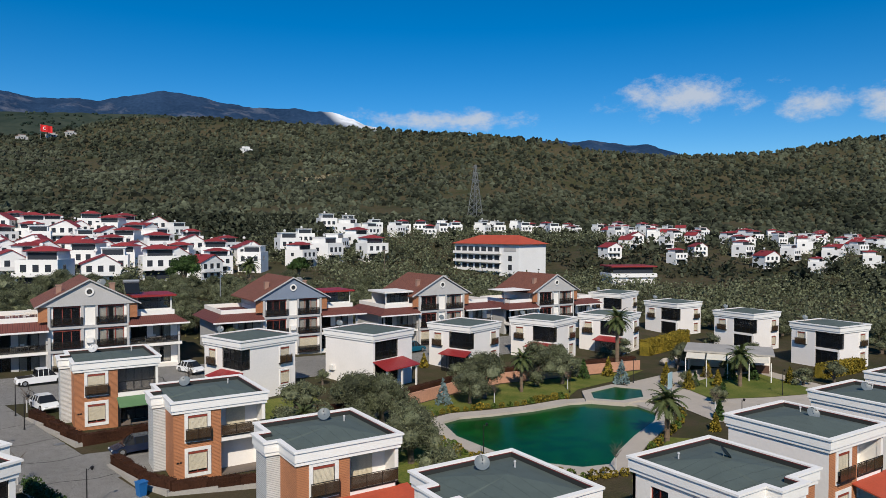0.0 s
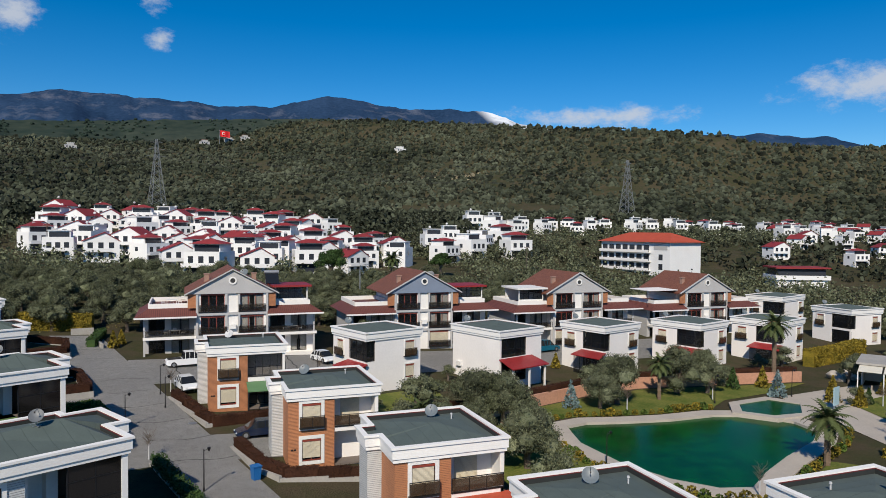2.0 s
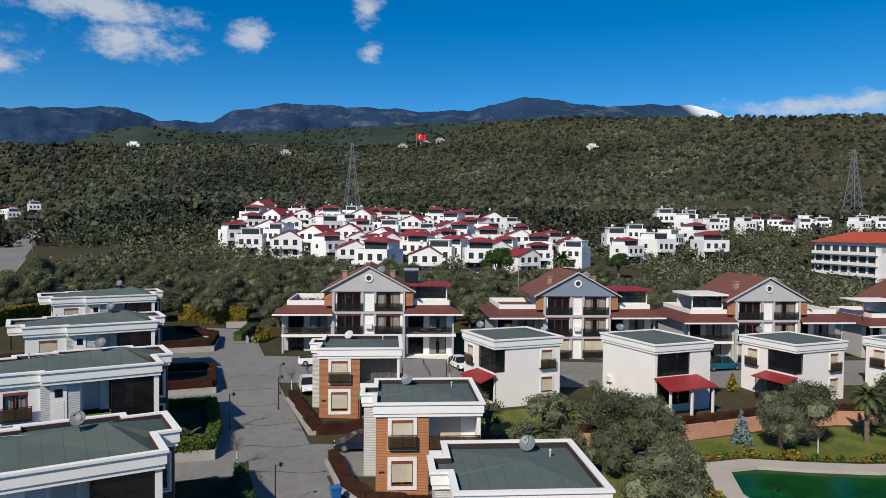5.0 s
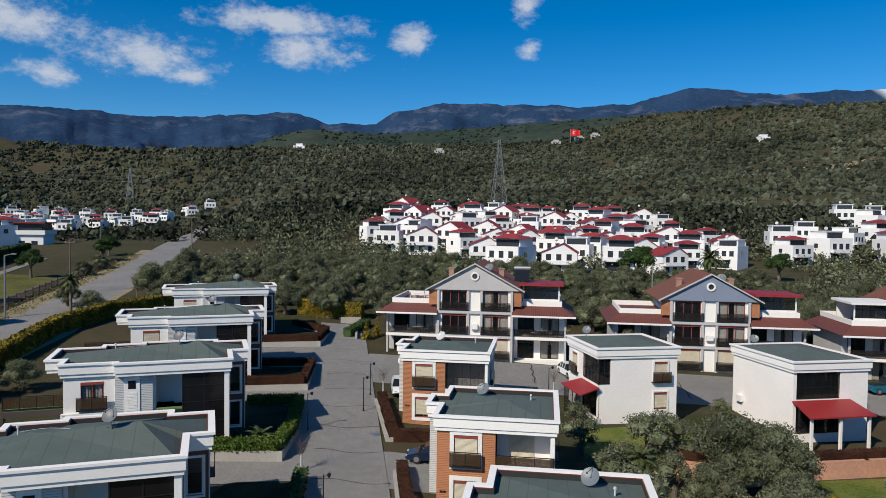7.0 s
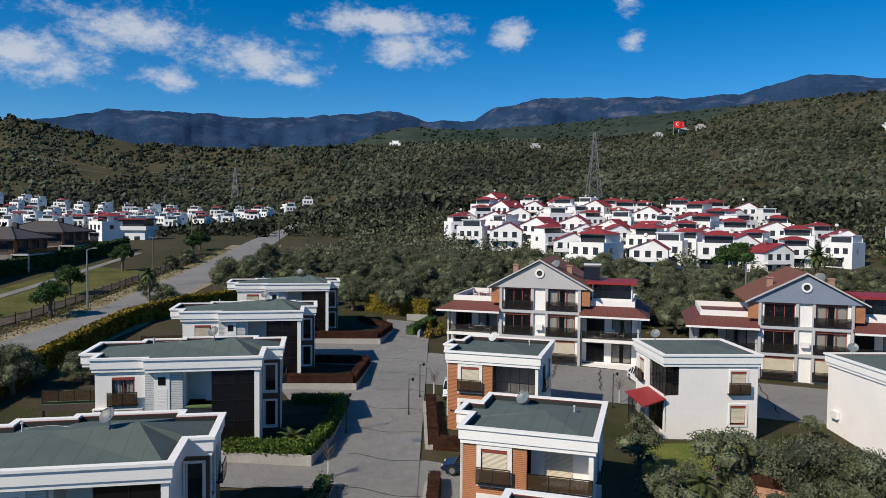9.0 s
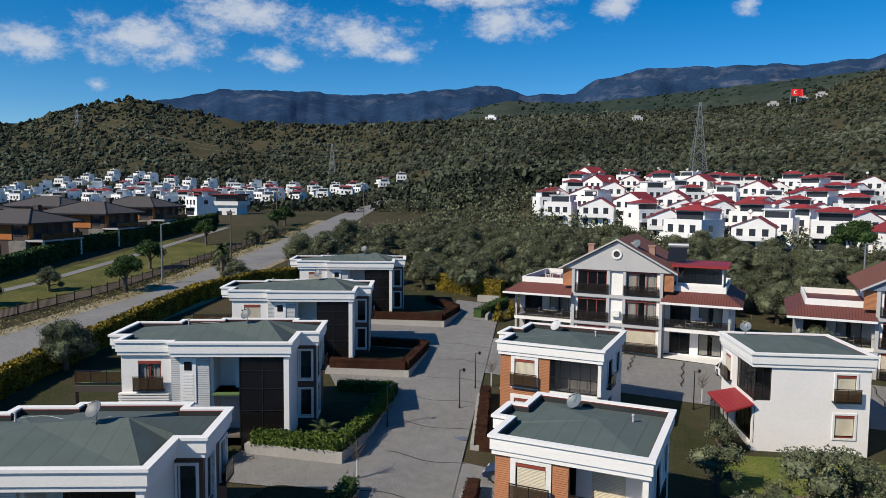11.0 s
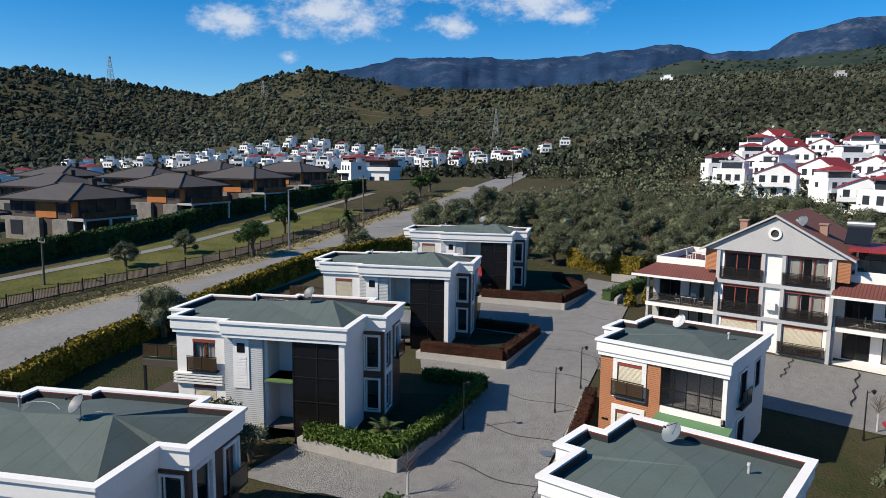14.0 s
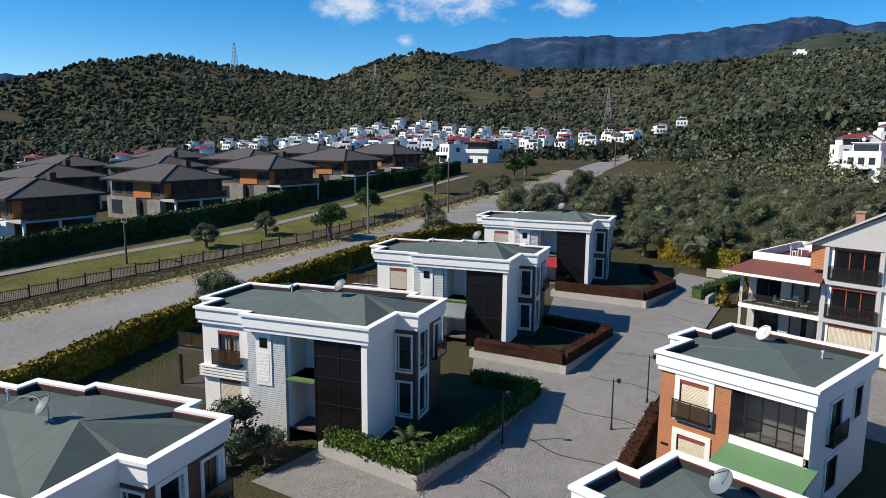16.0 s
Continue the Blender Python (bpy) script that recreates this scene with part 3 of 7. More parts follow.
def mountain_mat():
    # distance haze is put into these blue base colours
    m = mat("hazed_far_mountain", (0.012, 0.030, 0.066), 1.0, second=(0.028, 0.058, 0.118), scale=0.02, spec=0.0)
    nt = m.node_tree
    N, K = nt.nodes.new, nt.links.new
    b = nt.nodes["Principled BSDF"]
    geo, sp, ns, mr, mr2, mu = N("ShaderNodeNewGeometry"), N("ShaderNodeSeparateXYZ"), N("ShaderNodeTexNoise"), N("ShaderNodeMapRange"), N("ShaderNodeMapRange"), N("ShaderNodeMath")
    K(geo.outputs["Position"], sp.inputs[0])
    ns.inputs["Scale"].default_value, ns.inputs["Detail"].default_value = 0.012, 6
    K(geo.outputs["Position"], ns.inputs["Vector"])
    ad = N("ShaderNodeMath")
    ad.operation = "MULTIPLY_ADD"
    ad.inputs[1].default_value = 160
    K(ns.outputs["Fac"], ad.inputs[0])
    K(sp.outputs["Z"], ad.inputs[2])
    mr.inputs["From Min"].default_value, mr.inputs["From Max"].default_value = 610, 690
    K(ad.outputs[0], mr.inputs["Value"])
    mr2.inputs["From Min"].default_value, mr2.inputs["From Max"].default_value = 1480, 1560
    K(sp.outputs["X"], mr2.inputs["Value"])
    mu.operation = "MULTIPLY"
    K(mr.outputs[0], mu.inputs[0])
    K(mr2.outputs[0], mu.inputs[1])
    mix = N("ShaderNodeMix")
    mix.data_type = "RGBA"
    K(mu.outputs[0], mix.inputs["Factor"])
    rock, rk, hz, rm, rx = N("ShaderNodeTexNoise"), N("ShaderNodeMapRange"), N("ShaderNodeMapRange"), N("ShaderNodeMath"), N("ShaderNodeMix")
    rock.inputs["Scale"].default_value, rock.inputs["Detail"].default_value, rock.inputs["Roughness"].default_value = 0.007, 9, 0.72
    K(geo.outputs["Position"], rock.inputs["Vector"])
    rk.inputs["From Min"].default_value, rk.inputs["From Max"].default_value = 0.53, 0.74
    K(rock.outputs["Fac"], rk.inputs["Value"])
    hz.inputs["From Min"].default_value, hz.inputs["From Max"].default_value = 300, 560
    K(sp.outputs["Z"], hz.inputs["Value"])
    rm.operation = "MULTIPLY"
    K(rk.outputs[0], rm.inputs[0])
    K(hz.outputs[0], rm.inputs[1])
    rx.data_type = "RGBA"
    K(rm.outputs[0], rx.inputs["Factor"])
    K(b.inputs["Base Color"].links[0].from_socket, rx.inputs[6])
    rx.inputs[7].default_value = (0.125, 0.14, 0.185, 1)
    K(rx.outputs[2], mix.inputs[6])
    mix.inputs[7].default_value = (0.75, 0.78, 0.82, 1)
    K(mix.outputs[2], b.inputs["Base Color"])
    return m


FAR = ((-90, 4), (-60, 4.3), (-54, 4.8), (-51, 6.1), (-46, 6.9), (-42, 7.9), (-36, 8.0), (-31, 7.8), (-26.3, 8.2), (-20.8, 8.8), (-18, 8.0), (-14.1, 8.0), (-12.8, 8.9), (-8.8, 9.8),
       (-1, 9.7), (3.2, 9.5), (6.4, 9.6), (10.9, 10.6), (13.6, 10.4), (17, 9.7), (20.8, 9.8), (24.4, 9.5), (28, 8.3), (36, 7.6), (45, 7.3), (49.3, 6.8), (52, 6.0), (80, 5))


def mountains():
    g = Geo()
    fa, fe = [a for a, e in FAR], [e for a, e in FAR]
    n, rows = 620, 26
    for i in range(n + 1):
        az = -90 + 170 * i / n
        el = float(np.interp(az, fa, fe)) + 0.16 * noise.noise(Vector((az * 0.7, 0, 0))) + 0.08 * noise.noise(Vector((az * 2.3, 5, 0)))
        a = radians(az)
        for k in range(rows + 1):
            s = k / rows
            r = 2300 + 1500 * s + 60 * noise.noise(Vector((az * 0.25, s * 4, 9)))
            top = EYE[2] + 3800 * math.tan(radians(el))
            z = top * (s ** 1.15) * 1.0 + (1 - s) * s * (300 * noise.noise(Vector((az * 0.22, s * 3.0, 2))) + 130 * noise.noise(Vector((az * 0.7, s * 5.0, 6))) + 60 * noise.noise(Vector((az * 1.9, s * 9.0, 1))))
            g.v.append((EYE[0] + r * math.sin(a), EYE[1] + r * math.cos(a), z))
    w = rows + 1
    g.f = [(i * w + k, (i + 1) * w + k, (i + 1) * w + k + 1, i * w + k + 1) for i in range(n) for k in range(rows)]
    solid("backdrop", g, mountain_mat(), "distant mountain range tinted blue for haze, with patches of snow", "mountains", "structure", smooth=True)


mountains()


MID = ((-60, 4.0), (-40, 4.6), (-31, 5.4), (-24.5, 5.9), (-22, 6.9), (-19.5, 7.5), (-14, 7.3), (-8, 7.7), (-2, 8.2), (4, 8.6), (10, 8.9), (16, 8.9), (24, 8.6), (40, 7.0), (60, 5))


def mid_hills():
    """Wooded hills between the olive slopes and the mountains."""
    ma, me = [a for a, e in MID], [e for a, e in MID]
    g, n, rows = Geo(), 420, 16
    for i in range(n + 1):
        az = -60 + 120 * i / n
        el = float(np.interp(az, ma, me)) + 0.12 * noise.noise(Vector((az * 0.9, 3, 0)))
        top = EYE[2] + 1900 * math.tan(radians(el))
        for k in range(rows + 1):
            t = k / rows
            r = 1050 + 850 * t
            z = 20 + (top - 20) * t ** 1.1 + t * (1 - t) * (90 * noise.noise(Vector((az * 0.3, t * 3, 5))) + 45 * noise.noise(Vector((az * 0.9, t * 6, 8))))
            g.v.append((EYE[0] + r * math.sin(radians(az)), EYE[1] + r * math.cos(radians(az)), z))
    w = rows + 1
    g.f = [(i * w + k, (i + 1) * w + k, (i + 1) * w + k + 1, i * w + k + 1) for i in range(n) for k in range(rows)]
    solid("far_hills", g, FARWOOD, "dark wooded hills below the mountains", "hills", "structure", smooth=True)
    # tree crowns on them
    c = Geo()
    for q in range(9000):
        i, k = random.uniform(0, n - 1), random.uniform(0.5, rows - 0.01)
        if noise.noise(Vector((i * 0.06, k * 0.35, 2))) > random.uniform(-0.1, 0.4):
            continue
        p = Vector(g.v[int(i) * w + int(k)]).lerp(Vector(g.v[(int(i) + 1) * w + int(k) + 1]), random.random())
        lump(c, p.x + random.uniform(-4, 4), p.y, p.z + 1, random.uniform(2.5, 6.0), 0.75)
    solid("far_woods", c, FARTREE, "dark trees scattered over the far hills", "woods", "stuff")


mid_hills()


def sheet(name, outline_pairs, material, label, category, dz=0.06, sub=1):
    """A strip laid on the ground: pairs of left and right edge points, subdivided across and along."""
    g = Geo()
    rows = []
    for (l0, r0), (l1, r1) in zip(outline_pairs, outline_pairs[1:]):
        n = max(1, int(math.dist(l0, l1) / 2.0))
        for k in range(n):
            t = k / n
            rows.append((Vector(l0).lerp(Vector(l1), t), Vector(r0).lerp(Vector(r1), t)))
    rows.append((Vector(outline_pairs[-1][0]), Vector(outline_pairs[-1][1])))
    m = max(2, int(math.dist(*outline_pairs[0]) / 2.0))
    for l, r in rows:
        for j in range(m + 1):
            p = l.lerp(r, j / m)
            g.v.append((p.x, p.y, height(p.x, p.y) + dz))
    w = m + 1
    g.f = [(i * w + j, i * w + j + 1, (i + 1) * w + j + 1, (i + 1) * w + j) for i in range(len(rows) - 1) for j in range(m)]
    return solid(name, g, material, label, category, "structure", smooth=True)


def ly(y):
    return -3.0 - 0.268 * (y + 15.5)


def ry(y):
    return 2.5 - 0.303 * (y + 14.2)


sheet("road", [((ly(y) - 2.3, y), (ry(y), y)) for y in (-90, -60, -40, -20, 0, 10, 20, 30, 38)], COBBLES, "grey cobbled estate street with dark drain lines", "street", 0.10)
sheet("pavement", [((x, 11.5 + 0.06 * x), (x, 23.3 + 0.06 * x)) for x in (-8.5, 6, 20, 34, 48, 66, 84)][::-1], COBBLES, "grey cobbled parking court before the apartment houses", "courtyard", 0.05)
sheet("pavement", [((x, -13.0), (x, -6.6)) for x in (13, 6, 0.2)], COBBLES, "cobbled driveway between two villas", "driveway", 0.06)
sheet("pavement", [((x, -40), (x, -33.5)) for x in (21, 15, 7.5)], COBBLES, "cobbled driveway between two villas", "driveway", 0.06)
sheet("road", [((-58, -90), (-47, -95)), ((-53, -50), (-42, -55)), ((-51, -20), (-39.5, -22)), ((-54.5, 4), (-43.5, 4)), ((-57.5, 20), (-48, 21)), ((-66, 45), (-58, 46)), ((-75, 72), (-66, 72)), ((-90, 110), (-82, 112)), ((-110, 160), (-103, 162)), ((-140, 230), (-134, 232))],
      ASPHALT, "worn grey asphalt road with sandy edges", "road", 0.06)
EDGE_W = [(-58, -90), (-53, -50), (-51, -20), (-54.5, 4), (-57.5, 20), (-66, 45), (-75, 72), (-90, 110)]
EDGE_E = [(-47, -95), (-42, -55), (-39.5, -22), (-43.5, 4), (-48, 21), (-58, 46), (-66, 72), (-82, 112)]
sheet("road_verge", [((x - 2.6 - 0.5 * math.sin(y), y), (x + 0.3, y)) for x, y in EDGE_W], SAND, "dry sandy verge with tufts along the road", "verge", 0.05)
sheet("road_verge", [((x - 0.3, y), (x + 0.9 + 0.4 * math.sin(y), y)) for x, y in EDGE_E], SAND, "dry sandy verge along the road", "verge", 0.05)

# ---------- villas ----------
PLINTH = 2.2


def shell(house, runs, top, floor_poly):
    """Walls with openings, one mesh for each run: (material, x, y, deg, length, holes, windows)."""
    for material, x, y, deg, length, holes, wins in runs:
        M = side(x, y, deg)
        g = Geo()
        facade(g, M, length, -PLINTH, top, holes)
        part("wall", g, material, house)
        for w in wins:
            window(house, M, *w[:4], **w[4])
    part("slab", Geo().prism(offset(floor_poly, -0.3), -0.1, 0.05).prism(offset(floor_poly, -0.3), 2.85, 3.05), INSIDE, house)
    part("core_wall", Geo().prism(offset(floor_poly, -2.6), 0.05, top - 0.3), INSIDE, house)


def loggia(house, M, x0, x1, z0, z1, depth=0.25, panes=5, rail=True, blinds=False):
    """A glazed balcony: thin dark frames, tall panes, a rail band."""
    W_ = x1 - x0
    cells = [(W_ * k / panes + 0.025, a, W_ * (k + 1) / panes - 0.025, b) for k in range(panes) for a, b in ((0.06, 0.95), (1.01, z1 - z0 - 0.06))]
    g = facade(Geo(), M @ Matrix.Translation((x0, 0, z0)), W_, 0.0, z1 - z0, cells, 0.05, depth)
    w = part("glazed_balcony", g, DARKMETAL, house, "dark framed balcony glazing")
    for k in range(panes):
        a, b = x0 + (x1 - x0) * k / panes, x0 + (x1 - x0) * (k + 1) / panes
        part("pane", Geo().box(a + 0.03, depth + 0.015, z0 + 0.06, b - 0.03, depth + 0.035, z1 - 0.06, M), GLASS, w)
    if blinds:
        part("roller_shutter", Geo().box(x0 + 0.5, depth + 1.2, z0 + 0.1, x1 - 1.1, depth + 1.25, z1 - 0.3, M), BLIND, w)
    return w


H_OUT = [(0, 0), (8.2, 0), (8.2, 8.2), (0, 8.2), (0, 5.6), (-1, 5.6), (-1, 3), (0, 3)]


def brick_villa(x, y, z, deg, style, dish_at=(4.6, 7.0), plain=False):
    label = {"glazed": "two-storey villa with terracotta front and green awning", "blind": "two-storey villa with terracotta brick front and cream shutters",
             "red": "two-storey villa with terracotta brick front and orange-red canopy"}[style]
    H = thing("villa", pose(x, y, z, 0, 0, deg) @ Matrix.Diagonal((0.955, 1, 1, 1)), label, "house", "brick-fronted villas")
    outline = H_OUT[:4] if plain else H_OUT
    top = 6.5
    o = 0.22
    W = dict(surround=0.28, blind=0.85)
    up = (1.15, 3.35, 2.75, 5.25, dict(W, rail=True))
    lo = (1.15, 0.55, 2.75, 2.35, W)
    runs = [
        (BRICK, o, o, 0, 3.9, [up[:4], lo[:4]], [up, lo]),
        (WHITE, 8.2 - o + 0.003, o, 90, 8.2 - 2 * o, [(2.2, 3.3, 3.6, 5.2), (2.2, 0.8, 3.6, 2.4), (5.4, 3.6, 6.4, 5.2)],
         [(2.2, 3.3, 3.6, 5.2, dict(surround=0.15, rail=True, curtain=True)), (2.2, 0.8, 3.6, 2.4, dict(surround=0.15)), (5.4, 3.6, 6.4, 5.2, dict(surround=0.12))]),
        (WHITE, 8.2 - o, 8.2 - o, 180, 8.2 - 2 * o, [(1.5, 0.9, 2.9, 2.3), (1.5, 3.6, 2.9, 5.0)], [(1.5, 0.9, 2.9, 2.3, {}), (1.5, 3.6, 2.9, 5.0, {})]),
    ]
    runs += [(CREAM, o - 0.003, 8.2 - o - 0.004, -90, 8.192 - 2 * o, [], [])] if plain else [
        (BRICK, o - 0.003, 3 + o, -90, 2.996, [], []),
        (SIDING, -1 + o - 0.003, 5.6 - o - 0.004, -90, 2.592 - 2 * o, [], []),
        (SIDING, -1 + o, 3 + o, 0, 1.0, [], []),
        (SIDING, o, 5.6 - o, 180, 1.0, [], []),
        (WHITE, o - 0.003, 8.2 - o, -90, 2.6, [], []),
    ]
    shell(H, runs, 5.6, [(0, 0), (8.2, 0), (8.2, 8.2), (0, 8.2)])
    # the open front bay beside the brick
    g = Geo()
    g.box(4.12, 1.75, 0.05, 7.73, 1.95, 2.85).box(4.12, 1.75, 3.05, 7.73, 1.95, 5.6).box(4.15, 0.22, 2.75, 7.98, 1.75, 3.15).box(4.13, 0.47, -PLINTH, 7.98, 8.0, 0.02)
    part("bay_wall", g, CREAM, H)
    M = side(0, 0.22, 0)
    if style == "glazed":
        loggia(H, M, 4.15, 7.95, 3.2, 5.55, 0.05, 5)
        for px in (4.12, 7.8):
            part("corner_post", Geo().box(px, 0.25, -PLINTH, px + 0.18, 0.45, 2.75), DARKMETAL, H)
        cg = Geo().add([(4.0, 0.3, 2.75), (8.4, 0.3, 2.75), (8.4, -1.7, 2.2), (4.0, -1.7, 2.2), (4.0, 0.3, 2.68), (8.4, 0.3, 2.68), (8.4, -1.7, 2.1), (4.0, -1.7, 2.1)],
                       [(3, 2, 1, 0), (4, 5, 6, 7), (2, 3, 7, 6), (0, 1, 5, 4), (1, 2, 6, 5), (3, 0, 4, 7)])
        part("awning", cg, GREENCAN, H, "faded green sheet awning")
        part("awning_post", Geo().cone((8.3, -1.6, -1), (8.3, -1.6, 2.15), 0.04, 0.04), DARKMETAL, H)
        part("awning_post", Geo().cone((4.1, -1.6, -1), (4.1, -1.6, 2.15), 0.04, 0.04), DARKMETAL, H)
        loggia(H, side(0, 1.6, 0), 4.3, 7.7, 0.1, 2.6, 0.05, 4)
    else:
        railing(H, M, 4.15, 7.95, 3.2, -0.05)
        B = side(0, 1.68, 0)
        window(H, B, 4.9, 3.2, 6.7, 5.3, blind=0.95)
        window(H, B, 4.9, 0.2, 7.2, 2.5, frame_mat=DARKMETAL, mullions=3)
        part("corner_post", Geo().box(7.7, 0.25, -PLINTH, 7.98, 0.5, 5.6), WHITE, H)
        if style == "red":
            cg = Geo().add([(3.4, 0.3, 2.85), (8.8, 0.3, 2.85), (8.8, -2.4, 2.3), (3.4, -2.4, 2.3), (3.4, 0.3, 2.75), (8.8, 0.3, 2.75), (8.8, -2.4, 2.2), (3.4, -2.4, 2.2)],
                           [(3, 2, 1, 0), (4, 5, 6, 7), (2, 3, 7, 6), (0, 1, 5, 4), (1, 2, 6, 5), (3, 0, 4, 7)])
            part("canopy", cg, ORANGEROOF, H, "orange-red sheet canopy")
            for px in (3.6, 8.6):
                part("canopy_post", Geo().cone((px, -2.2, -1.5), (px, -2.2, 2.25), 0.05, 0.05), DARKMETAL, H)
    crown_band(H, outline, top)
    felt_roof(H, outline, top - 0.42, [(4.6, 4.3, 0.5)])
    # two small bars stand for the house number
    part("number_plate", Geo().box(0.45, 0.17, 1.5, 0.62, 0.2, 1.62).box(0.68, 0.17, 1.5, 0.85, 0.2, 1.62), DARKMETAL, H)
    R = pose(x, y, z, 0, 0, deg)
    dish(R @ pose(dish_at[0], dish_at[1], top - 0.45, 0, 0, 0), 0.48, DISHW if style == "glazed" else None)
    vent(R @ pose(6.0, 5.6, top - 0.3))
    return H


def canopy_roof(house, M, x0, x1, depth, z, material, posts=True, drop=-1.4, fall=0.75):
    g = Geo()
    g.add([(x0, 0, z), (x1, 0, z), (x1 + 0.3, -depth, z - fall), (x0 - 0.3, -depth, z - fall), (x0, 0, z - 0.1), (x1, 0, z - 0.1), (x1 + 0.3, -depth, z - fall - 0.12), (x0 - 0.3, -depth, z - fall - 0.12)],
          [(3, 2, 1, 0), (4, 5, 6, 7), (2, 3, 7, 6), (0, 1, 5, 4), (1, 2, 6, 5), (3, 0, 4, 7)], M)
    c = part("canopy", g, material, house, "red tiled terrace canopy")
    if posts:
        for px in (x0 + 0.1, (x0 + x1) / 2, x1 - 0.1):
            part("canopy_post", Geo().box(px - 0.1, -depth + 0.25, drop, px + 0.1, -depth + 0.45, z - fall, M), WHITE, house)
    return c


def cream_villa(x, y, z, deg, glazed="W", canopy=True, size=(8.0, 8.0)):
    H = thing("villa", pose(x, y, z, 0, 0, deg), "two-storey cream-rendered villa with flat roof and " + ("red terrace canopy" if canopy else "open balconies"), "house", "cream villas")
    w, d = size
    top, o = 6.5, 0.22
    sw = dict(surround=0.14, blind=0.9)
    win = [(w - 2.7, 3.3, w - 1.4, 5.1, dict(sw, rail=True)), (w - 2.7, 0.7, w - 1.4, 2.3, sw)]
    S = side(o, o, 0)
    Wm = side(o, d - o, -90)
    L = d - 2 * o
    if glazed == "W":
        gw, gs = 3.7, 1.2
        west_holes = [(1.0, 3.3, 2.3, 5.1), (L - gw, 3.1, L, 5.6), (L - gw, 0.1, L, 2.75)]
        west_w = [(1.0, 3.3, 2.3, 5.1, dict(surround=0.14, blind=0.7, rail=True))]
        south_holes = [win[0][:4], win[1][:4], (0, 3.1, gs, 5.6)]
    else:
        gw, gs = 0.0, 4.6
        west_holes, west_w = [], []
        south_holes = [(0.3, 3.1, gs, 5.6), (0.3, 0.1, gs, 2.75)]
        win = []
    e_holes = [(1.4, 3.4, 2.8, 5.0), (4.6, 3.4, 6.0, 5.0), (4.6, 0.8, 6.0, 2.4)]
    n_holes = [(1.5, 3.4, 2.9, 5.0), (4.5, 3.4, 5.9, 5.0)]
    runs = [
        (CREAM, o, o, 0, w - 2 * o, south_holes, win),
        (CREAM, w - o + 0.003, o + 0.004, 90, d - 2 * o - 0.008, e_holes, [(*h, dict(surround=0.12)) for h in e_holes]),
        (CREAM, w - o, d - o, 180, w - 2 * o, n_holes, [(*h, dict(surround=0.12)) for h in n_holes]),
        (CREAM, o - 0.003, d - o - 0.004, -90, L - 0.008, west_holes, west_w),
    ]
    shell(H, runs, 5.6, [(0, 0), (w, 0), (w, d), (0, d)])
    if glazed == "W":
        loggia(H, Wm, L - gw, L, 3.15, 5.55, 0.08, 5)
        loggia(H, S, 0.1, gs, 3.15, 5.55, 0.08, 2)
        loggia(H, Wm, L - gw, L, 0.1, 2.7, 0.1, 4)
        if canopy:
            canopy_roof(H, Wm, L - gw - 0.2, L + 0.35, 1.9, 2.95, REDTILE, posts=False, fall=0.5)
            loggia(H, Wm @ Matrix.Translation((0, -1.75, 0)), L - gw - 0.1, L + 0.3, -0.3, 2.35, 0.0, 4)
    else:
        loggia(H, S, 0.3, gs, 3.15, 5.55, 0.08, 5)
        loggia(H, S, 0.3, gs, 0.1, 2.7, 0.1, 4)
        canopy_roof(H, S, -0.1, gs + 1.0, 2.7, 3.05, REDTILE)
        part("air_conditioner", Geo().box(1.0, -0.35, 1.2, 1.8, -0.02, 1.8, side(o, d - o, -90)), WFRAME, H, "white air conditioner box")
    out = [(0, 0), (w, 0), (w, d), (0, d)]
    crown_band(H, out, top)
    felt_roof(H, out, top - 0.12, [(w / 2, d / 2, 0.62)])
    dish(pose(x, y, z, 0, 0, deg) @ pose(1.5, d - 1.5, top + 0.08), 0.42)
    return H


L_OUT = [(-1.2, 2), (0, 2), (0, 0), (3.6, 0), (3.6, -0.5), (11.6, -0.5), (11.6, 3.1), (12.9, 3.1), (12.9, 7.6), (10.6, 7.6), (10.6, 8.5), (4.8, 8.5), (4.8, 7.9), (1.9, 7.9), (1.9, 6.9), (-1.2, 6.9)]


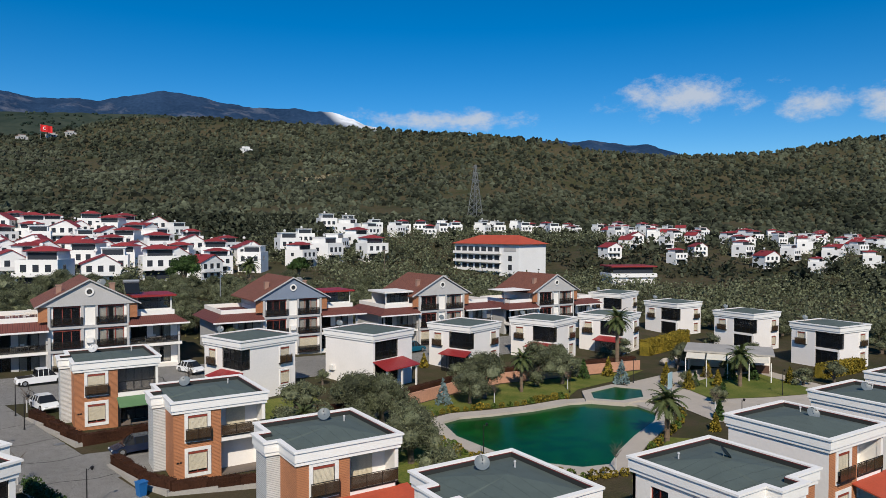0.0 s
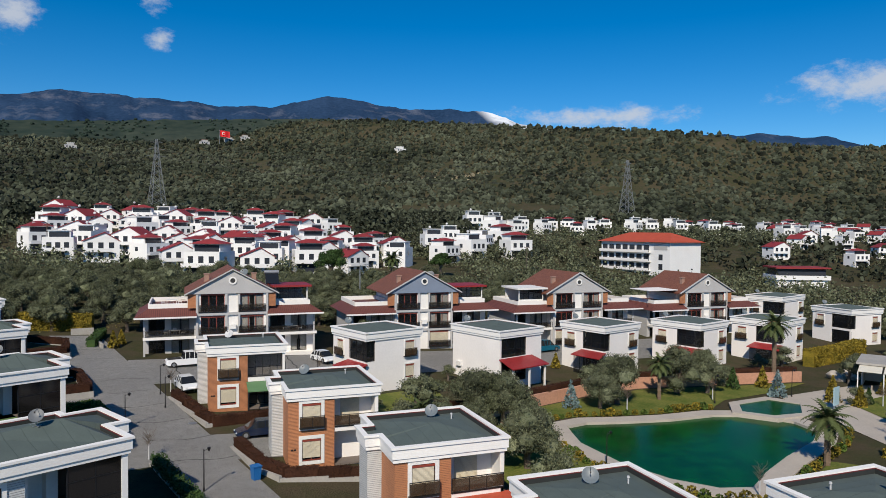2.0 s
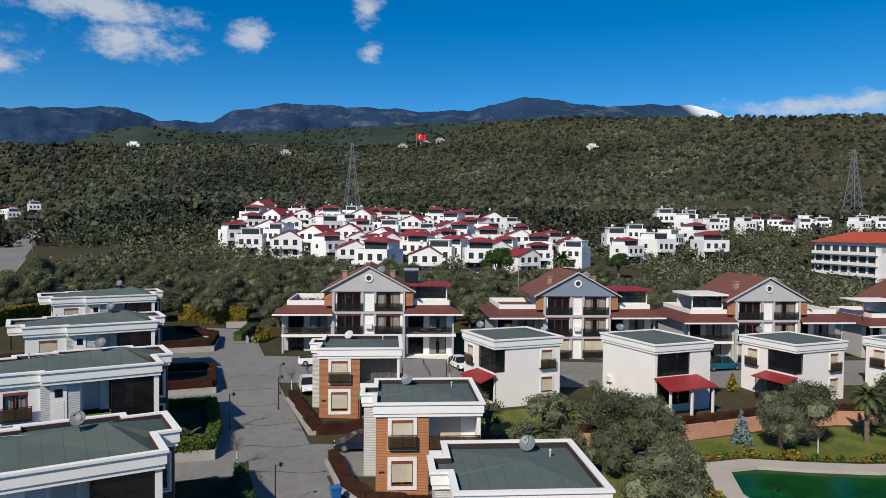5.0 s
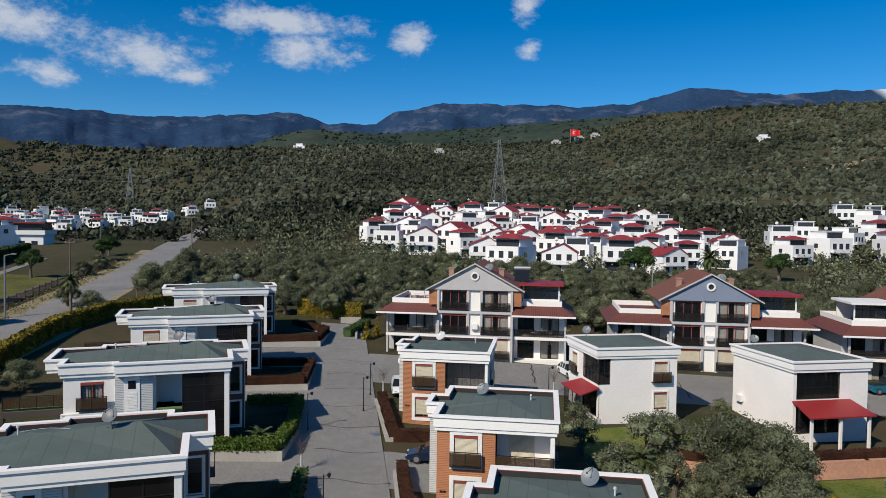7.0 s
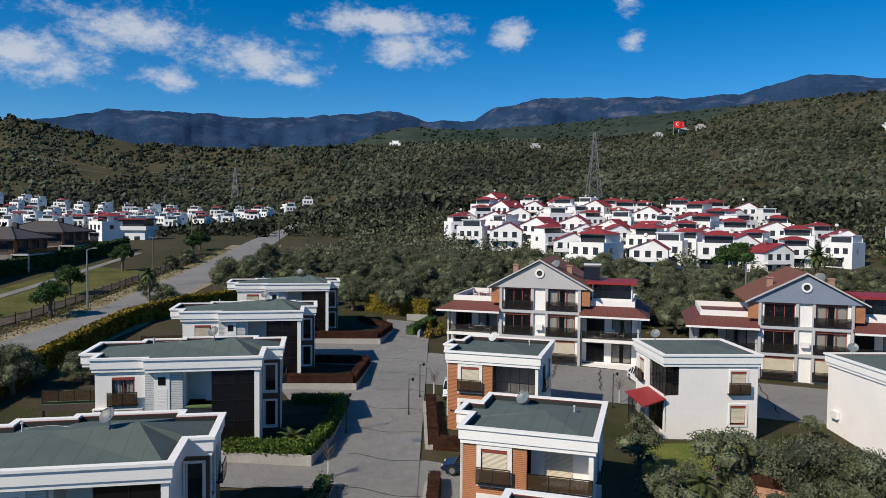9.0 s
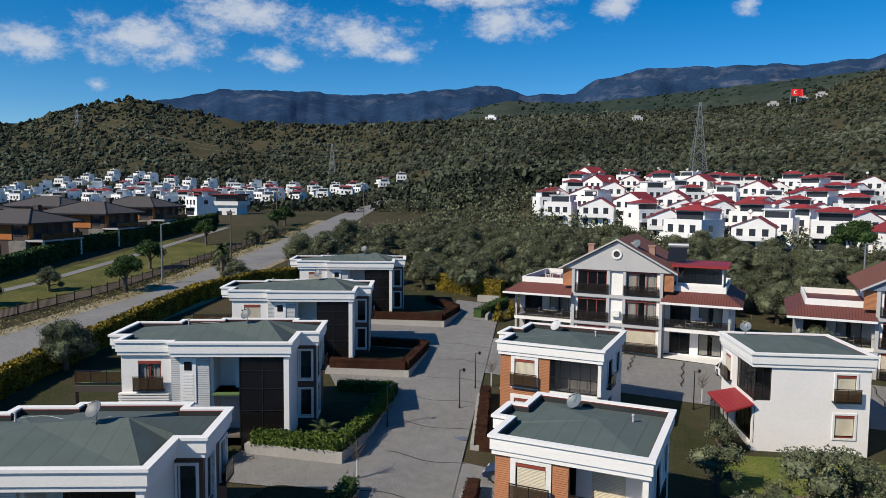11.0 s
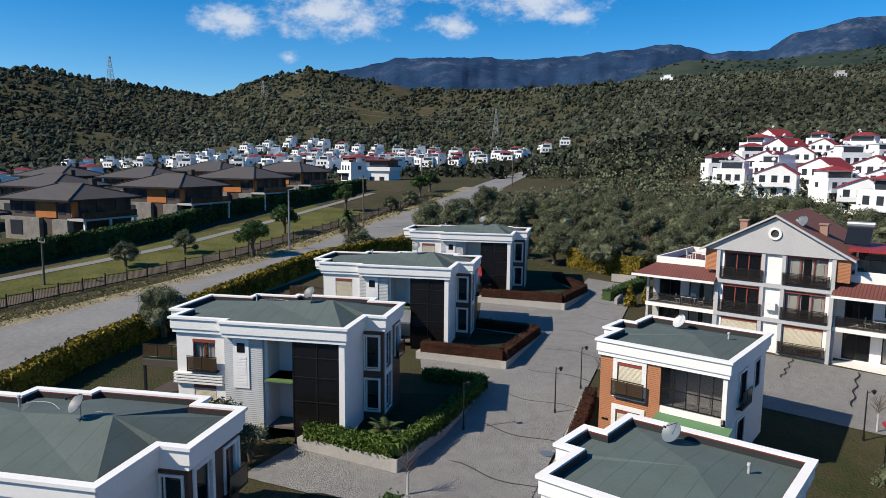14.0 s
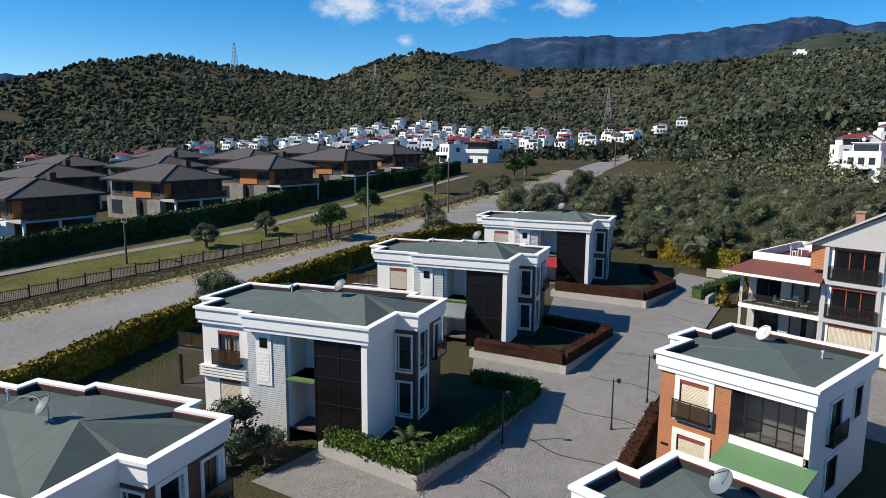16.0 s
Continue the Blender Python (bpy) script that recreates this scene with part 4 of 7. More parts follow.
def white_villa(x, y, z, deg, awning=False, turf=True):
    """(x, y): the outer corner of the cornice beside the street pillar."""
    R = pose(x, y, z, 0, 0, deg) @ pose(-11.6, 0.5, 0)
    H = thing("villa", R, "two-storey white villa with stepped cornice and dark stair glazing", "house", "white villas")
    top, o = 6.6, 0.25
    red = dict(surround=0.0, rail=True, head=True, curtain=True)
    runs = [
        (WHITE, o, o, 0, 3.4, [(1.1, 3.3, 2.6, 5.2), (1.1, 0.5, 2.6, 2.3)], [(1.1, 3.3, 2.6, 5.2, red if turf else dict(blind=0.9, rail=False)), (1.1, 0.5, 2.6, 2.3, dict(blind=0.9))]),
        (SIDING, 3.6, 0.0, 0, 2.5, [(0.62, 2.5, 1.62, 5.3)], []),
        (WHITE, 11.6 - o, -0.5 + o, 90, 3.6, [], []),
        (BROWNCLAD, 11.6 - o, 3.1 + o, 0, 1.3, [(0.14, 3.1, 1.02, 5.2), (0.14, 0.4, 1.02, 2.4)], [(0.14, 3.1, 1.02, 5.2, dict(surround=0.11, frame_mat=WFRAME, mullions=1)), (0.14, 0.4, 1.02, 2.4, dict(surround=0.11, frame_mat=WFRAME, mullions=1))]),
        (BROWNCLAD, 12.9 - o + 0.003, 3.1 + o + 0.004, 90, 3.99, [(0.5, 3.0, 1.7, 5.3), (0.5, 0.3, 1.7, 2.6), (2.8, 3.2, 3.9, 5.2)],
         [(0.5, 3.0, 1.7, 5.3, dict(surround=0.2, frame_mat=WFRAME, mullions=1)), (0.5, 0.3, 1.7, 2.6, dict(surround=0.2, frame_mat=WFRAME, mullions=1)), (2.8, 3.2, 3.9, 5.2, dict(surround=0.15, rail=True))]),
        (WHITE, 12.9 - o, 7.6 - o, 180, 12.4, [], []),
        (WHITE, o - 0.003, 7.6 - o - 0.004, -90, 7.09, [(1.5, 3.1, 5.9, 5.3)], [(1.5, 3.1, 5.9, 5.3, dict(mullions=4, frame_mat=DARKMETAL))]),
    ]
    shell(H, runs, 5.65, [(0, 0), (11.6, 0), (11.6, 3.1), (12.9, 3.1), (12.9, 7.6), (0, 7.6)])
    # white slatted door leaf in the siding, with its small pane
    M = side(3.6, 0.0, 0)
    g = Geo()
    g.box(0.6, -0.06, 2.4, 1.64, 0.1, 5.45, M)
    dr = part("door", g, CORNICE, H, "white slatted balcony door")
    for k in range(9):
        part("slat", Geo().box(0.76, -0.075, 2.6 + 0.2 * k, 1.48, -0.061, 2.75 + 0.2 * k, M), CORNICE, dr)
    part("pane", Geo().box(0.87, -0.08, 4.62, 1.37, -0.062, 5.2, M), BLACKGLASS, dr)
    # recessed porch and the dark stair glazing behind the corner pillar
    g = Geo().box(6.1, 1.9, 0.05, 8.2, 2.1, 5.65).box(6.1, 0.25, 0.05, 6.3, 1.9, 5.65).box(7.5, 1.2, 3.1, 8.1, 1.9, 5.65)
    part("porch_wall", g, CREAM, H)
    part("porch_floor", Geo().box(6.3, -0.22, 2.96, 8.1, 1.9, 3.05), GREENTURF, H, "green turf on the porch floor")
    S = side(8.1, -0.2, 0)
    g = Geo()
    w = part("stair_glazing", Geo().box(0, 0, 0, 0.06, 0.1, 5.6, S).box(1.5, 0, 0, 1.56, 0.1, 5.6, S).box(2.94, 0, 0, 3.0, 0.1, 5.6, S).box(0, -0.01, 1.9, 3, 0.09, 1.95, S).box(0, -0.01, 3.4, 3, 0.09, 3.45, S).box(0, -0.01, 4.6, 3, 0.09, 4.65, S), DARKMETAL, H)
    part("pane", Geo().box(0.06, 0.03, -1, 2.94, 0.06, 5.6, S), BLACKGLASS, w)
    part("pillar", Geo().box(11.05, -0.3, -PLINTH, 11.4, 0.3, 5.65), CORNICE, H)
    # ribbed band under the window
    g = Geo()
    for k in range(4):
        g.box(0.1, 0.0, 2.4 + 0.18 * k, 3.4, 0.3, 2.5 + 0.18 * k)
    part("ribbed_band", g, WHITE, H)
    # low side terrace
    g = Geo().box(-4.2, 3.0, -PLINTH, 0.2, 7.5, 0.2).box(-4.2, 3.0, 2.3, 0.2, 7.4, 2.72)
    tr = part("side_terrace", g, DARKREN, H, "side terrace with a dark fascia")
    part("deck", Geo().box(-4.05, 3.12, 2.722, 0.1, 7.3, 2.76), GREENTURF if turf else CREAM, tr, "green turf deck" if turf else "pale tiled deck")
    railing(H, side(-4.2, 3.1, 0), 0, 4.4, 2.9, 0.0)
    part("terrace_post", Geo().box(-4.15, 3.05, 0.2, -4.0, 3.2, 2.7), DARKMETAL, H)
    if awning:
        canopy_roof(H, side(6.0, -0.3, 0), 0, 2.2, 1.4, 2.9, STEEL if awning == 1 else REDTILE, posts=False)
    crown_band(H, L_OUT, top)
    felt_roof(H, L_OUT, top - 0.38, [(4.6, 4.0, 0.75), (9.2, 3.7, 1.1)])
    dish(R @ pose(7.8, 3.6, top + 0.55), 0.42, DISHD)
    # loose cable across the felt
    cb = Geo()
    pts = [Vector((3.0 + 0.5 * k, 6.0 - 0.16 * k + 0.35 * math.sin(k * 0.7), top - 0.02 + 0.05 * k)) for k in range(11)]
    for a, b in zip(pts, pts[1:]):
        cb.bar(a, b, 0.018)
    solid("roof_cable", cb, DISHW, "thin loose aerial cable lying on the felt roof", "cable", m=R)
    vent(R @ pose(3.0, 5.6, top - 0.1))
    return H


def apartment(x, y, z, deg, gable, right="room", left="terrace"):
    """(x, y): the foot of the front below the round window."""
    R = pose(x, y, z, 0, 0, deg)
    H = thing("apartment_house", R, "three-storey apartment house with gabled brown roof and balconies", "apartment house", "gabled apartment houses")
    D, hw, ww = 11.0, 4.5, 11.0
    eave, ridge = 8.9, 11.6
    frame_kw = dict(frame_mat=REDFRAME, mullions=3, rail=True, head=True, infill=DARKRAIL)
    holes, wins = [], []
    for k, zf in enumerate((0.3, 3.2, 6.1)):
        for x0 in (0.5, 5.5):
            h = (x0, zf + 0.15, x0 + 3.0, zf + 2.45)
            holes.append(h)
            wins.append((*h, dict(frame_kw, curtain=x0 > 1, blind=0.8 if k == 0 else 0.0)))
    g = Geo()
    M = side(-hw, 0, 0)
    facade(g, M, 2 * hw, -1.5, eave, holes)
    facade(g, side(hw, 0.25, 90), D - 0.25, -1.5, eave)
    facade(g, side(hw - 0.25, D, 180), 2 * hw - 0.25, -1.5, eave)
    facade(g, side(-hw, D, -90), D - 0.25, -1.5, eave)
    part("wall", g, WHITE, H)
    for w in wins:
        window(H, M, *w[:4], **w[4])
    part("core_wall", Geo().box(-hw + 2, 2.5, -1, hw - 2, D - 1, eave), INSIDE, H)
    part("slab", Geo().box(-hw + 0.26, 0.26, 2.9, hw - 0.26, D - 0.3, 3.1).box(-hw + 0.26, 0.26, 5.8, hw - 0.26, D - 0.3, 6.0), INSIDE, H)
    # grey frame of pillars and floor bands
    g = Geo()
    for px in (-hw - 0.1, -0.95, 0.65, hw - 0.2):
        g.box(px, -0.22, -1.5, px + 0.3, 0.0, eave)
    for zf in (3.0, 5.9, 8.75):
        g.box(-hw - 0.1, -0.25, zf - 0.15, hw + 0.1, -0.001, zf + 0.2)
    part("front_frame", g, GREYREN, H, "grey rendered frame")
    part("air_conditioner", Geo().box(-0.4, -0.45, 3.9, 0.4, -0.1, 4.5), WFRAME, H, "white air conditioner box")
    # gable with round window
    g = Geo()
    n = 20
    oz = 10.3
    tri = [(-hw - 1.15, eave - 0.3), (hw + 1.15, eave - 0.3), (0, ridge)]
    g.add([(px, yy, pz) for yy in (-0.30, 0.05) for px, pz in tri], [(0, 1, 2), (5, 4, 3), (0, 3, 4, 1), (1, 4, 5, 2), (2, 5, 3, 0)])
    part("gable", g, gable, H, "rendered gable")
    ring, hole = Geo(), Geo()
    co = [(0.52 * math.cos(2 * math.pi * i / n), 0.52 * math.sin(2 * math.pi * i / n)) for i in range(n)]
    ci = [(px * 0.62, py * 0.62) for px, py in co]
    T = Matrix.Translation((0, -0.31, oz)) @ Matrix.Rotation(radians(90), 4, "X")
    ring.ring(co, ci, 0, 0.12, T)
    rw = part("round_window", ring, WFRAME, H)
    part("pane", Geo().prism(ci, 0.005, 0.04, T), GLASS, rw)
    # tiled gable roof with white verge
    roof, verge = Geo(), Geo()
    for s in (-1, 1):
        ex, ez = s * (hw + 1.5), eave - 0.5
        a, b = Vector((0, 0, ridge + 0.12)), Vector((ex, 0, ez + 0.05))
        for y0, y1, t, gg in ((-0.35, D + 0.5, 0.16, roof), (-0.62, -0.352, 0.17, verge)):
            v = [(a.x, y0, a.z), (b.x, y0, b.z), (b.x, y1, b.z), (a.x, y1, a.z), (a.x, y0, a.z + t), (b.x, y0, b.z + t), (b.x, y1, b.z + t), (a.x, y1, a.z + t)]
            gg.add(v, [(0, 1, 2, 3), (7, 6, 5, 4), (0, 4, 5, 1), (1, 5, 6, 2), (2, 6, 7, 3), (3, 7, 4, 0)] if s > 0 else [(3, 2, 1, 0), (4, 5, 6, 7), (1, 5, 4, 0), (2, 6, 5, 1), (3, 7, 6, 2), (0, 4, 7, 3)])
    part("roof", roof, BROWNTILE, H, "brown clay tile roof")
    part("verge", verge, GREYREN, H)
    for cx, cy in ((-3.2, 2.5), (3.0, 3.0)):
        part("chimney", Geo().box(cx - 0.3, cy - 0.3, 9.0, cx + 0.3, cy + 0.3, 11.0).box(cx - 0.38, cy - 0.38, 11.0, cx + 0.38, cy + 0.38, 11.12), TERRACE, H)
    # wings with balconies on both sides
    for s in (-1, 1):
        x0, x1 = (hw, ww) if s > 0 else (-ww, -hw)
        g = Geo()
        Ms = side(x0, 2.0, 0)
        wl = x1 - x0
        hs = [(0.6, 0.2, 2.6, 2.4), (3.4, 0.2, 5.6, 2.4), (0.6, 3.2, 2.6, 5.3), (3.4, 3.2, 5.6, 5.3)]
        facade(g, Ms, wl, -1.5, 5.9, hs)
        facade(g, side(x1, 2.25, 90) if s > 0 else side(x0, D, -90), D - 2.25, -1.5, 5.9)
        facade(g, side(x1, D, 180), wl, -1.5, 5.9)
        part("wing_wall", g, GREYREN if s < 0 else CREAM, H)
        for h in hs:
            window(H, Ms, *h, frame_mat=DARKMETAL, mullions=2, curtain=h[0] > 3)
        part("balcony_slab", Geo().box(x0, 0.15, 2.75, x1 + 0.2 * (s > 0), 2.0, 3.1).box(x0, 0.15, -1.5, x1, 2.0, 0.1), WHITE, H)
        railing(H, side(x0, 0.2, 0), 0.1, wl, 3.1, 0.0, infill=DARKRAIL)
        for px in (x1 - 0.3, x0 + 0.05):
            part("balcony_post", Geo().box(px, 0.2, 0.1, px + 0.22, 0.45, 2.75).box(px, 0.2, 3.1, px + 0.22, 0.45, 5.9), GREYREN, H)
        # sloping tiled skirt round the roof terrace
        g = Geo()
        ox0, ox1 = (x0, x1 + 1.0) if s > 0 else (x0 - 1.0, x1)
        ix0, ix1 = (x0, x1 - 0.6) if s > 0 else (x0 + 0.6, x1)
        oy, iy = -0.9, 0.9
        v = [(ox0, oy, 5.75), (ox1, oy, 5.75), (ox1, D + 0.6, 5.75), (ox0, D + 0.6, 5.75), (ix0, iy, 6.75), (ix1, iy, 6.75), (ix1, D - 0.6, 6.75), (ix0, D - 0.6, 6.75)]
        g.add(v, [(3, 2, 1, 0), (0, 1, 5, 4), (1, 2, 6, 5), (2, 3, 7, 6), (3, 0, 4, 7), (4, 5, 6, 7)])
        part("tile_skirt", g, REDSKIRT, H, "red-brown tiled skirt roof")
        part("fascia", Geo().box(ox0, oy - 0.08, 5.6, ox1, oy + 0.05, 5.8), WFRAME, H)
        g = Geo().ring([(ix0, iy), (ix1, iy), (ix1, D - 0.6), (ix0, D - 0.6)], [(ix0 + 0.2, iy + 0.2), (ix1 - 0.2, iy + 0.2), (ix1 - 0.2, D - 0.8), (ix0 + 0.2, D - 0.8)], 6.74, 7.35)
        part("terrace_parapet", g, WHITE, H)
        kind = right if s > 0 else left
        # terracotta cheek between gable block and wing
        part("cheek_wall", Geo().box(min(s * hw, s * (hw + 1.1)), -0.05, 6.75, max(s * hw, s * (hw + 1.1)), 0.2, 8.75), BRICK, H, "terracotta clad cheek")
        if kind in ("room", "glass"):
            a, b = (x0 + 1.2, x1 - 0.9) if s > 0 else (x0 + 0.9, x1 - 1.2)
            for px in (a, b - 0.15):
                part("room_post", Geo().box(px, 1.2, 7.6, px + 0.15, 1.35, 9.2), WFRAME, H)
            part("room_sill_wall", Geo().box(a, 1.2, 7.0, b, 1.35, 7.6), WFRAME, H)
            part("room_back_wall", Geo().box(a, 6.0, 7.0, b, 6.2, 9.2), WFRAME, H)
            loggia(H, side(a, 1.2, 0), 0.1, b - a - 0.1, 7.6, 9.2, 0.05, 5)
            part("room_roof", Geo().box(a - 0.5, 0.6, 9.2, b + 0.5, 6.6, 9.45), REDTILE if kind == "room" else WFRAME, H, "red sheet roof")
        elif kind == "awning":
            part("terrace_awning", Geo().box(x0 - 0.8, 0.8, 9.0, x1 - 1.0, 6.0, 9.12), CREAM, H, "flat cream terrace awning")
            for px in (x0 - 0.6, x1 - 1.2):
                part("awning_post", Geo().cone((px, 1.0, 6.7), (px, 1.0, 9.0), 0.05, 0.05), STEEL, H)
    dish(R @ pose(1.6, 1.5, ridge - 1.0), 0.6, DISHD if gable is BLUEGREY else None)
    return H


REDSKIRT = banded("red_brown_tile", (0.145, 0.045, 0.034), (0.07, 0.02, 0.017), 4.0, "X", 0.7, 0.18)

# brick-fronted row
brick_villa(0.1, 0.0, 0.52, 0, "glazed", (2.6, 6.9))
brick_villa(5.65, -16.0, -0.62, 0, "blind", (2.6, 6.9))
brick_villa(9.95, -31.4, -1.1, 0, "red", (5.0, 7.0))
brick_villa(15.0, -45.4, -1.5, 0, "red", (4.2, 6.6))
# the row along the pond's south bank
brick_villa(36.2, -50.4, -1.4, 90, "blind", (4.6, 3.0))
brick_villa(41.7, -48.1, -1.2, 0, "red", (5.2, 4.2), plain=True)
brick_villa(54.9, -47.2, -1.1, 0, "blind", (4.5, 5.5), plain=True)
brick_villa(67.2, -46.0, -1.0, 0, "blind", plain=True)
# white row on the west side of the street
white_villa(-4.75, -27.6, -0.1, 27)
white_villa(-10.4, -10.6, 1.25, 27)
white_villa(-16.4, 6.8, 2.1, 27, awning=1, turf=False)
white_villa(-22.6, 25.6, 2.95, 27, awning=2, turf=False)
# cream villas round the pond
cream_villa(17.2, 4.25, 0.5, 19, "W", size=(8.15, 7.65))
cream_villa(33.7, 4.05, 0.0, 19, "S", size=(7.8, 9.2))
cream_villa(50.65, 7.3, -0.6, 19, "W", size=(8.1, 7.85))
cream_villa(66.4, 7.2, -0.9, 19, "W", size=(7.75, 8.2))
cream_villa(80.7, 6.7, -1.0, 19, "W")
cream_villa(104.9, 29.5, -0.2, 19, "W", False, size=(9.7, 7.3))
cream_villa(105.0, 15.0, -1.0, 2, "W", False)
cream_villa(101.8, -3.2, -1.0, 0, "W", False)
cream_villa(97.8, -19.6, -1.0, -3, "W", False)
# gabled apartment houses behind
apartment(4.1, 24.3, 1.45, 0, GREYREN, "room", "terrace")
apartment(31.9, 27.2, 0.6, 0, BLUEGREY, "room", "terrace")
apartment(58.0, 26.2, 0.05, 0, GREYREN, "none", "glass")
apartment(84.8, 27.3, -0.65, 0, GREYREN, "none", "awning")

# ---------- pond ----------
solid("pond_water", Geo().prism(POND, -1.35, -1.08), WATER, "still dark green pond water", "water", "structure")
g = Geo().ring(offset(POND, 1.5), offset(POND, -0.35), -2.4, -0.82)
solid("pond_coping", g, COPING, "pale stone coping round the pond", "coping", "structure")
BASIN = [(54.3, -13.2), (56.5, -10.4), (61.6, -9.8), (63.4, -12.8), (60.2, -16.0), (56.4, -15.8)][::-1]
BASIN = BASIN if sum((b[0] - a[0]) * (b[1] + a[1]) for a, b in zip(BASIN, BASIN[1:] + BASIN[:1])) < 0 else BASIN[::-1]
b = thing("basin", pose(0, 0, 0), "shallow hexagonal stone basin beside the pond", "basin")
part("rim", Geo().ring(offset(BASIN, 0.9), offset(BASIN, -0.15), -1.6, -0.62), COPING, b)
part("basin_water", Geo().prism(offset(BASIN, -0.1), -1.2, -0.72), WATER, b, "murky green water")

# ---------- walls, hedges and gardens ----------


def leaves(geo, centres, size, thin=False):
    """A loose leaf spray at each centre, turned at random: a quad, or a thin triangle."""
    c = np.asarray(centres, float)
    n = len(c)
    a = rng.normal(size=(n, 3))
    a /= np.linalg.norm(a, axis=1)[:, None]
    b = np.cross(a, rng.normal(size=(n, 3)))
    b /= np.linalg.norm(b, axis=1)[:, None]
    s = (np.asarray(size) * rng.uniform(0.6, 1.4, n))[:, None]
    k = len(geo.v)
    if thin:
        q = np.stack([c - a * s - b * s * 0.45, c + a * s * 1.2, c - a * s * 0.5 + b * s * 0.6], 1).reshape(-1, 3)
        geo.f += [(k + 3 * i, k + 3 * i + 1, k + 3 * i + 2) for i in range(n)]
    else:
        q = np.stack([c - a * s - b * s * 0.5, c + a * s - b * s * 0.5, c + a * s * 0.7 + b * s * 0.6, c - a * s * 0.7 + b * s * 0.6], 1).reshape(-1, 3)
        geo.f += [(k + 4 * i, k + 4 * i + 1, k + 4 * i + 2, k + 4 * i + 3) for i in range(n)]
    geo.v += [tuple(p) for p in q.tolist()]


def hedge(points, w, h, material, label, z_at=None, density=55, leaf=0.075, category="hedge"):
    th = thing("hedge", pose(0, 0, 0), label, category, "garden hedges")
    core, lf = Geo(), Geo()
    if material is DRYHEDGE:
        leaf, density = 0.042, 85
    elif material is HEDGELEAF:
        leaf, density = 0.07, 150
    for (x0, y0), (x1, y1) in zip(points, points[1:]):
        L = math.dist((x0, y0), (x1, y1))
        u = ((x1 - x0) / L, (y1 - y0) / L)
        nseg = max(1, int(L / 2.0))
        for k in range(nseg):
            a, b = L * k / nseg, L * (k + 1) / nseg
            mx, my = x0 + u[0] * (a + b) / 2, y0 + u[1] * (a + b) / 2
            z = (z_at if z_at is not None else height(mx, my))
            M = pose(x0 + u[0] * a, y0 + u[1] * a, z, 0, 0, math.degrees(math.atan2(u[1], u[0])))
            gap = 0.05 if material is DRYHEDGE else 0.12
            core.box(-0.05, -w / 2 + gap, -0.5 if z_at is None else -0.05, b - a + 0.05, w / 2 - gap, h - gap, M)
            n = int((b - a) * (w + 2 * h) * density)
            t = rng.uniform(0, 1, (n, 3))
            face = rng.uniform(0, w + 2 * h, n)
            px = t[:, 0] * (b - a)
            top = face < w
            py = np.where(top, (face / w - 0.5) * w, np.where(rng.random(n) < 0.5, -w / 2, w / 2))
            dry = 0.4 if material is DRYHEDGE else 1.0
            pz = np.where(top, h, t[:, 1] * h) + rng.normal(0, 0.07 * dry, n)
            py = py + rng.normal(0, 0.05 * dry, n)
            pts = [M @ Vector(p) for p in np.stack([px, py, pz], 1).tolist()]
            leaves(lf, [tuple(p) for p in pts], leaf)
    part("twig_core", core, material, th)
    part("foliage", lf, material, th)
    return th


def low_wall(points, w, z0, z1, material, label, category="garden wall"):
    g = Geo()
    for (x0, y0), (x1, y1) in zip(points, points[1:]):
        L = math.dist((x0, y0), (x1, y1))
        M = pose(x0, y0, 0, 0, 0, math.degrees(math.atan2(y1 - y0, x1 - x0)))
        n = max(1, int(L / 3))
        for k in range(n):
            a, b = L * k / n, L * (k + 1) / n
            p = M @ Vector(((a + b) / 2, 0, 0))
            zt = z1 if z0 is None else height(p.x, p.y) + z1
            g.box(a - (w / 2 if k == 0 else 0), -w / 2, min(zt - 0.5, height(p.x, p.y) - 1.0), b + (w / 2 if k == n - 1 else 0), w / 2, zt, M)
    return solid("garden_wall", g, material, label, category, "structure")


GARDENS = (
    # darker leaf material here stands for the shade of the neighbouring villa
    ([(-4.0, -13.4), (-1.6, -22), (0.3, -29)], 0.1, DARKLEAF, "clipped hedge darkened for house shade, on a concrete garden wall", [(-9, -14.5), (-9, -27), (0.3, -29), (-1.6, -22), (-4.0, -13.4)]),
    ([(-12.8, -11.6), (-7.0, -10.2), (-7.7, -5.5), (-10.1, 2.7), (-14.5, 1.2)], 0.95, HEDGELEAF, "clipped green hedge on a concrete garden wall", [(-12.8, -11.6), (-7.0, -10.2), (-7.7, -5.5), (-10.1, 2.7), (-14.5, 1.2)]),
    ([(-17.5, 4.6), (-11.1, 6.8), (-13.2, 15.3), (-19, 14)], 1.9, DRYHEDGE, "dry brown hedge on a pale concrete wall", [(-17.5, 4.6), (-11.1, 6.8), (-13.2, 15.3), (-19, 14)]),
    ([(-23.5, 21.5), (-15.6, 24.3), (-16.6, 31), (-23, 36)], 3.1, DRYHEDGE, "dry brown hedge on a pale concrete wall", [(-23.5, 21.5), (-15.6, 24.3), (-16.6, 31), (-23, 36)]),
)
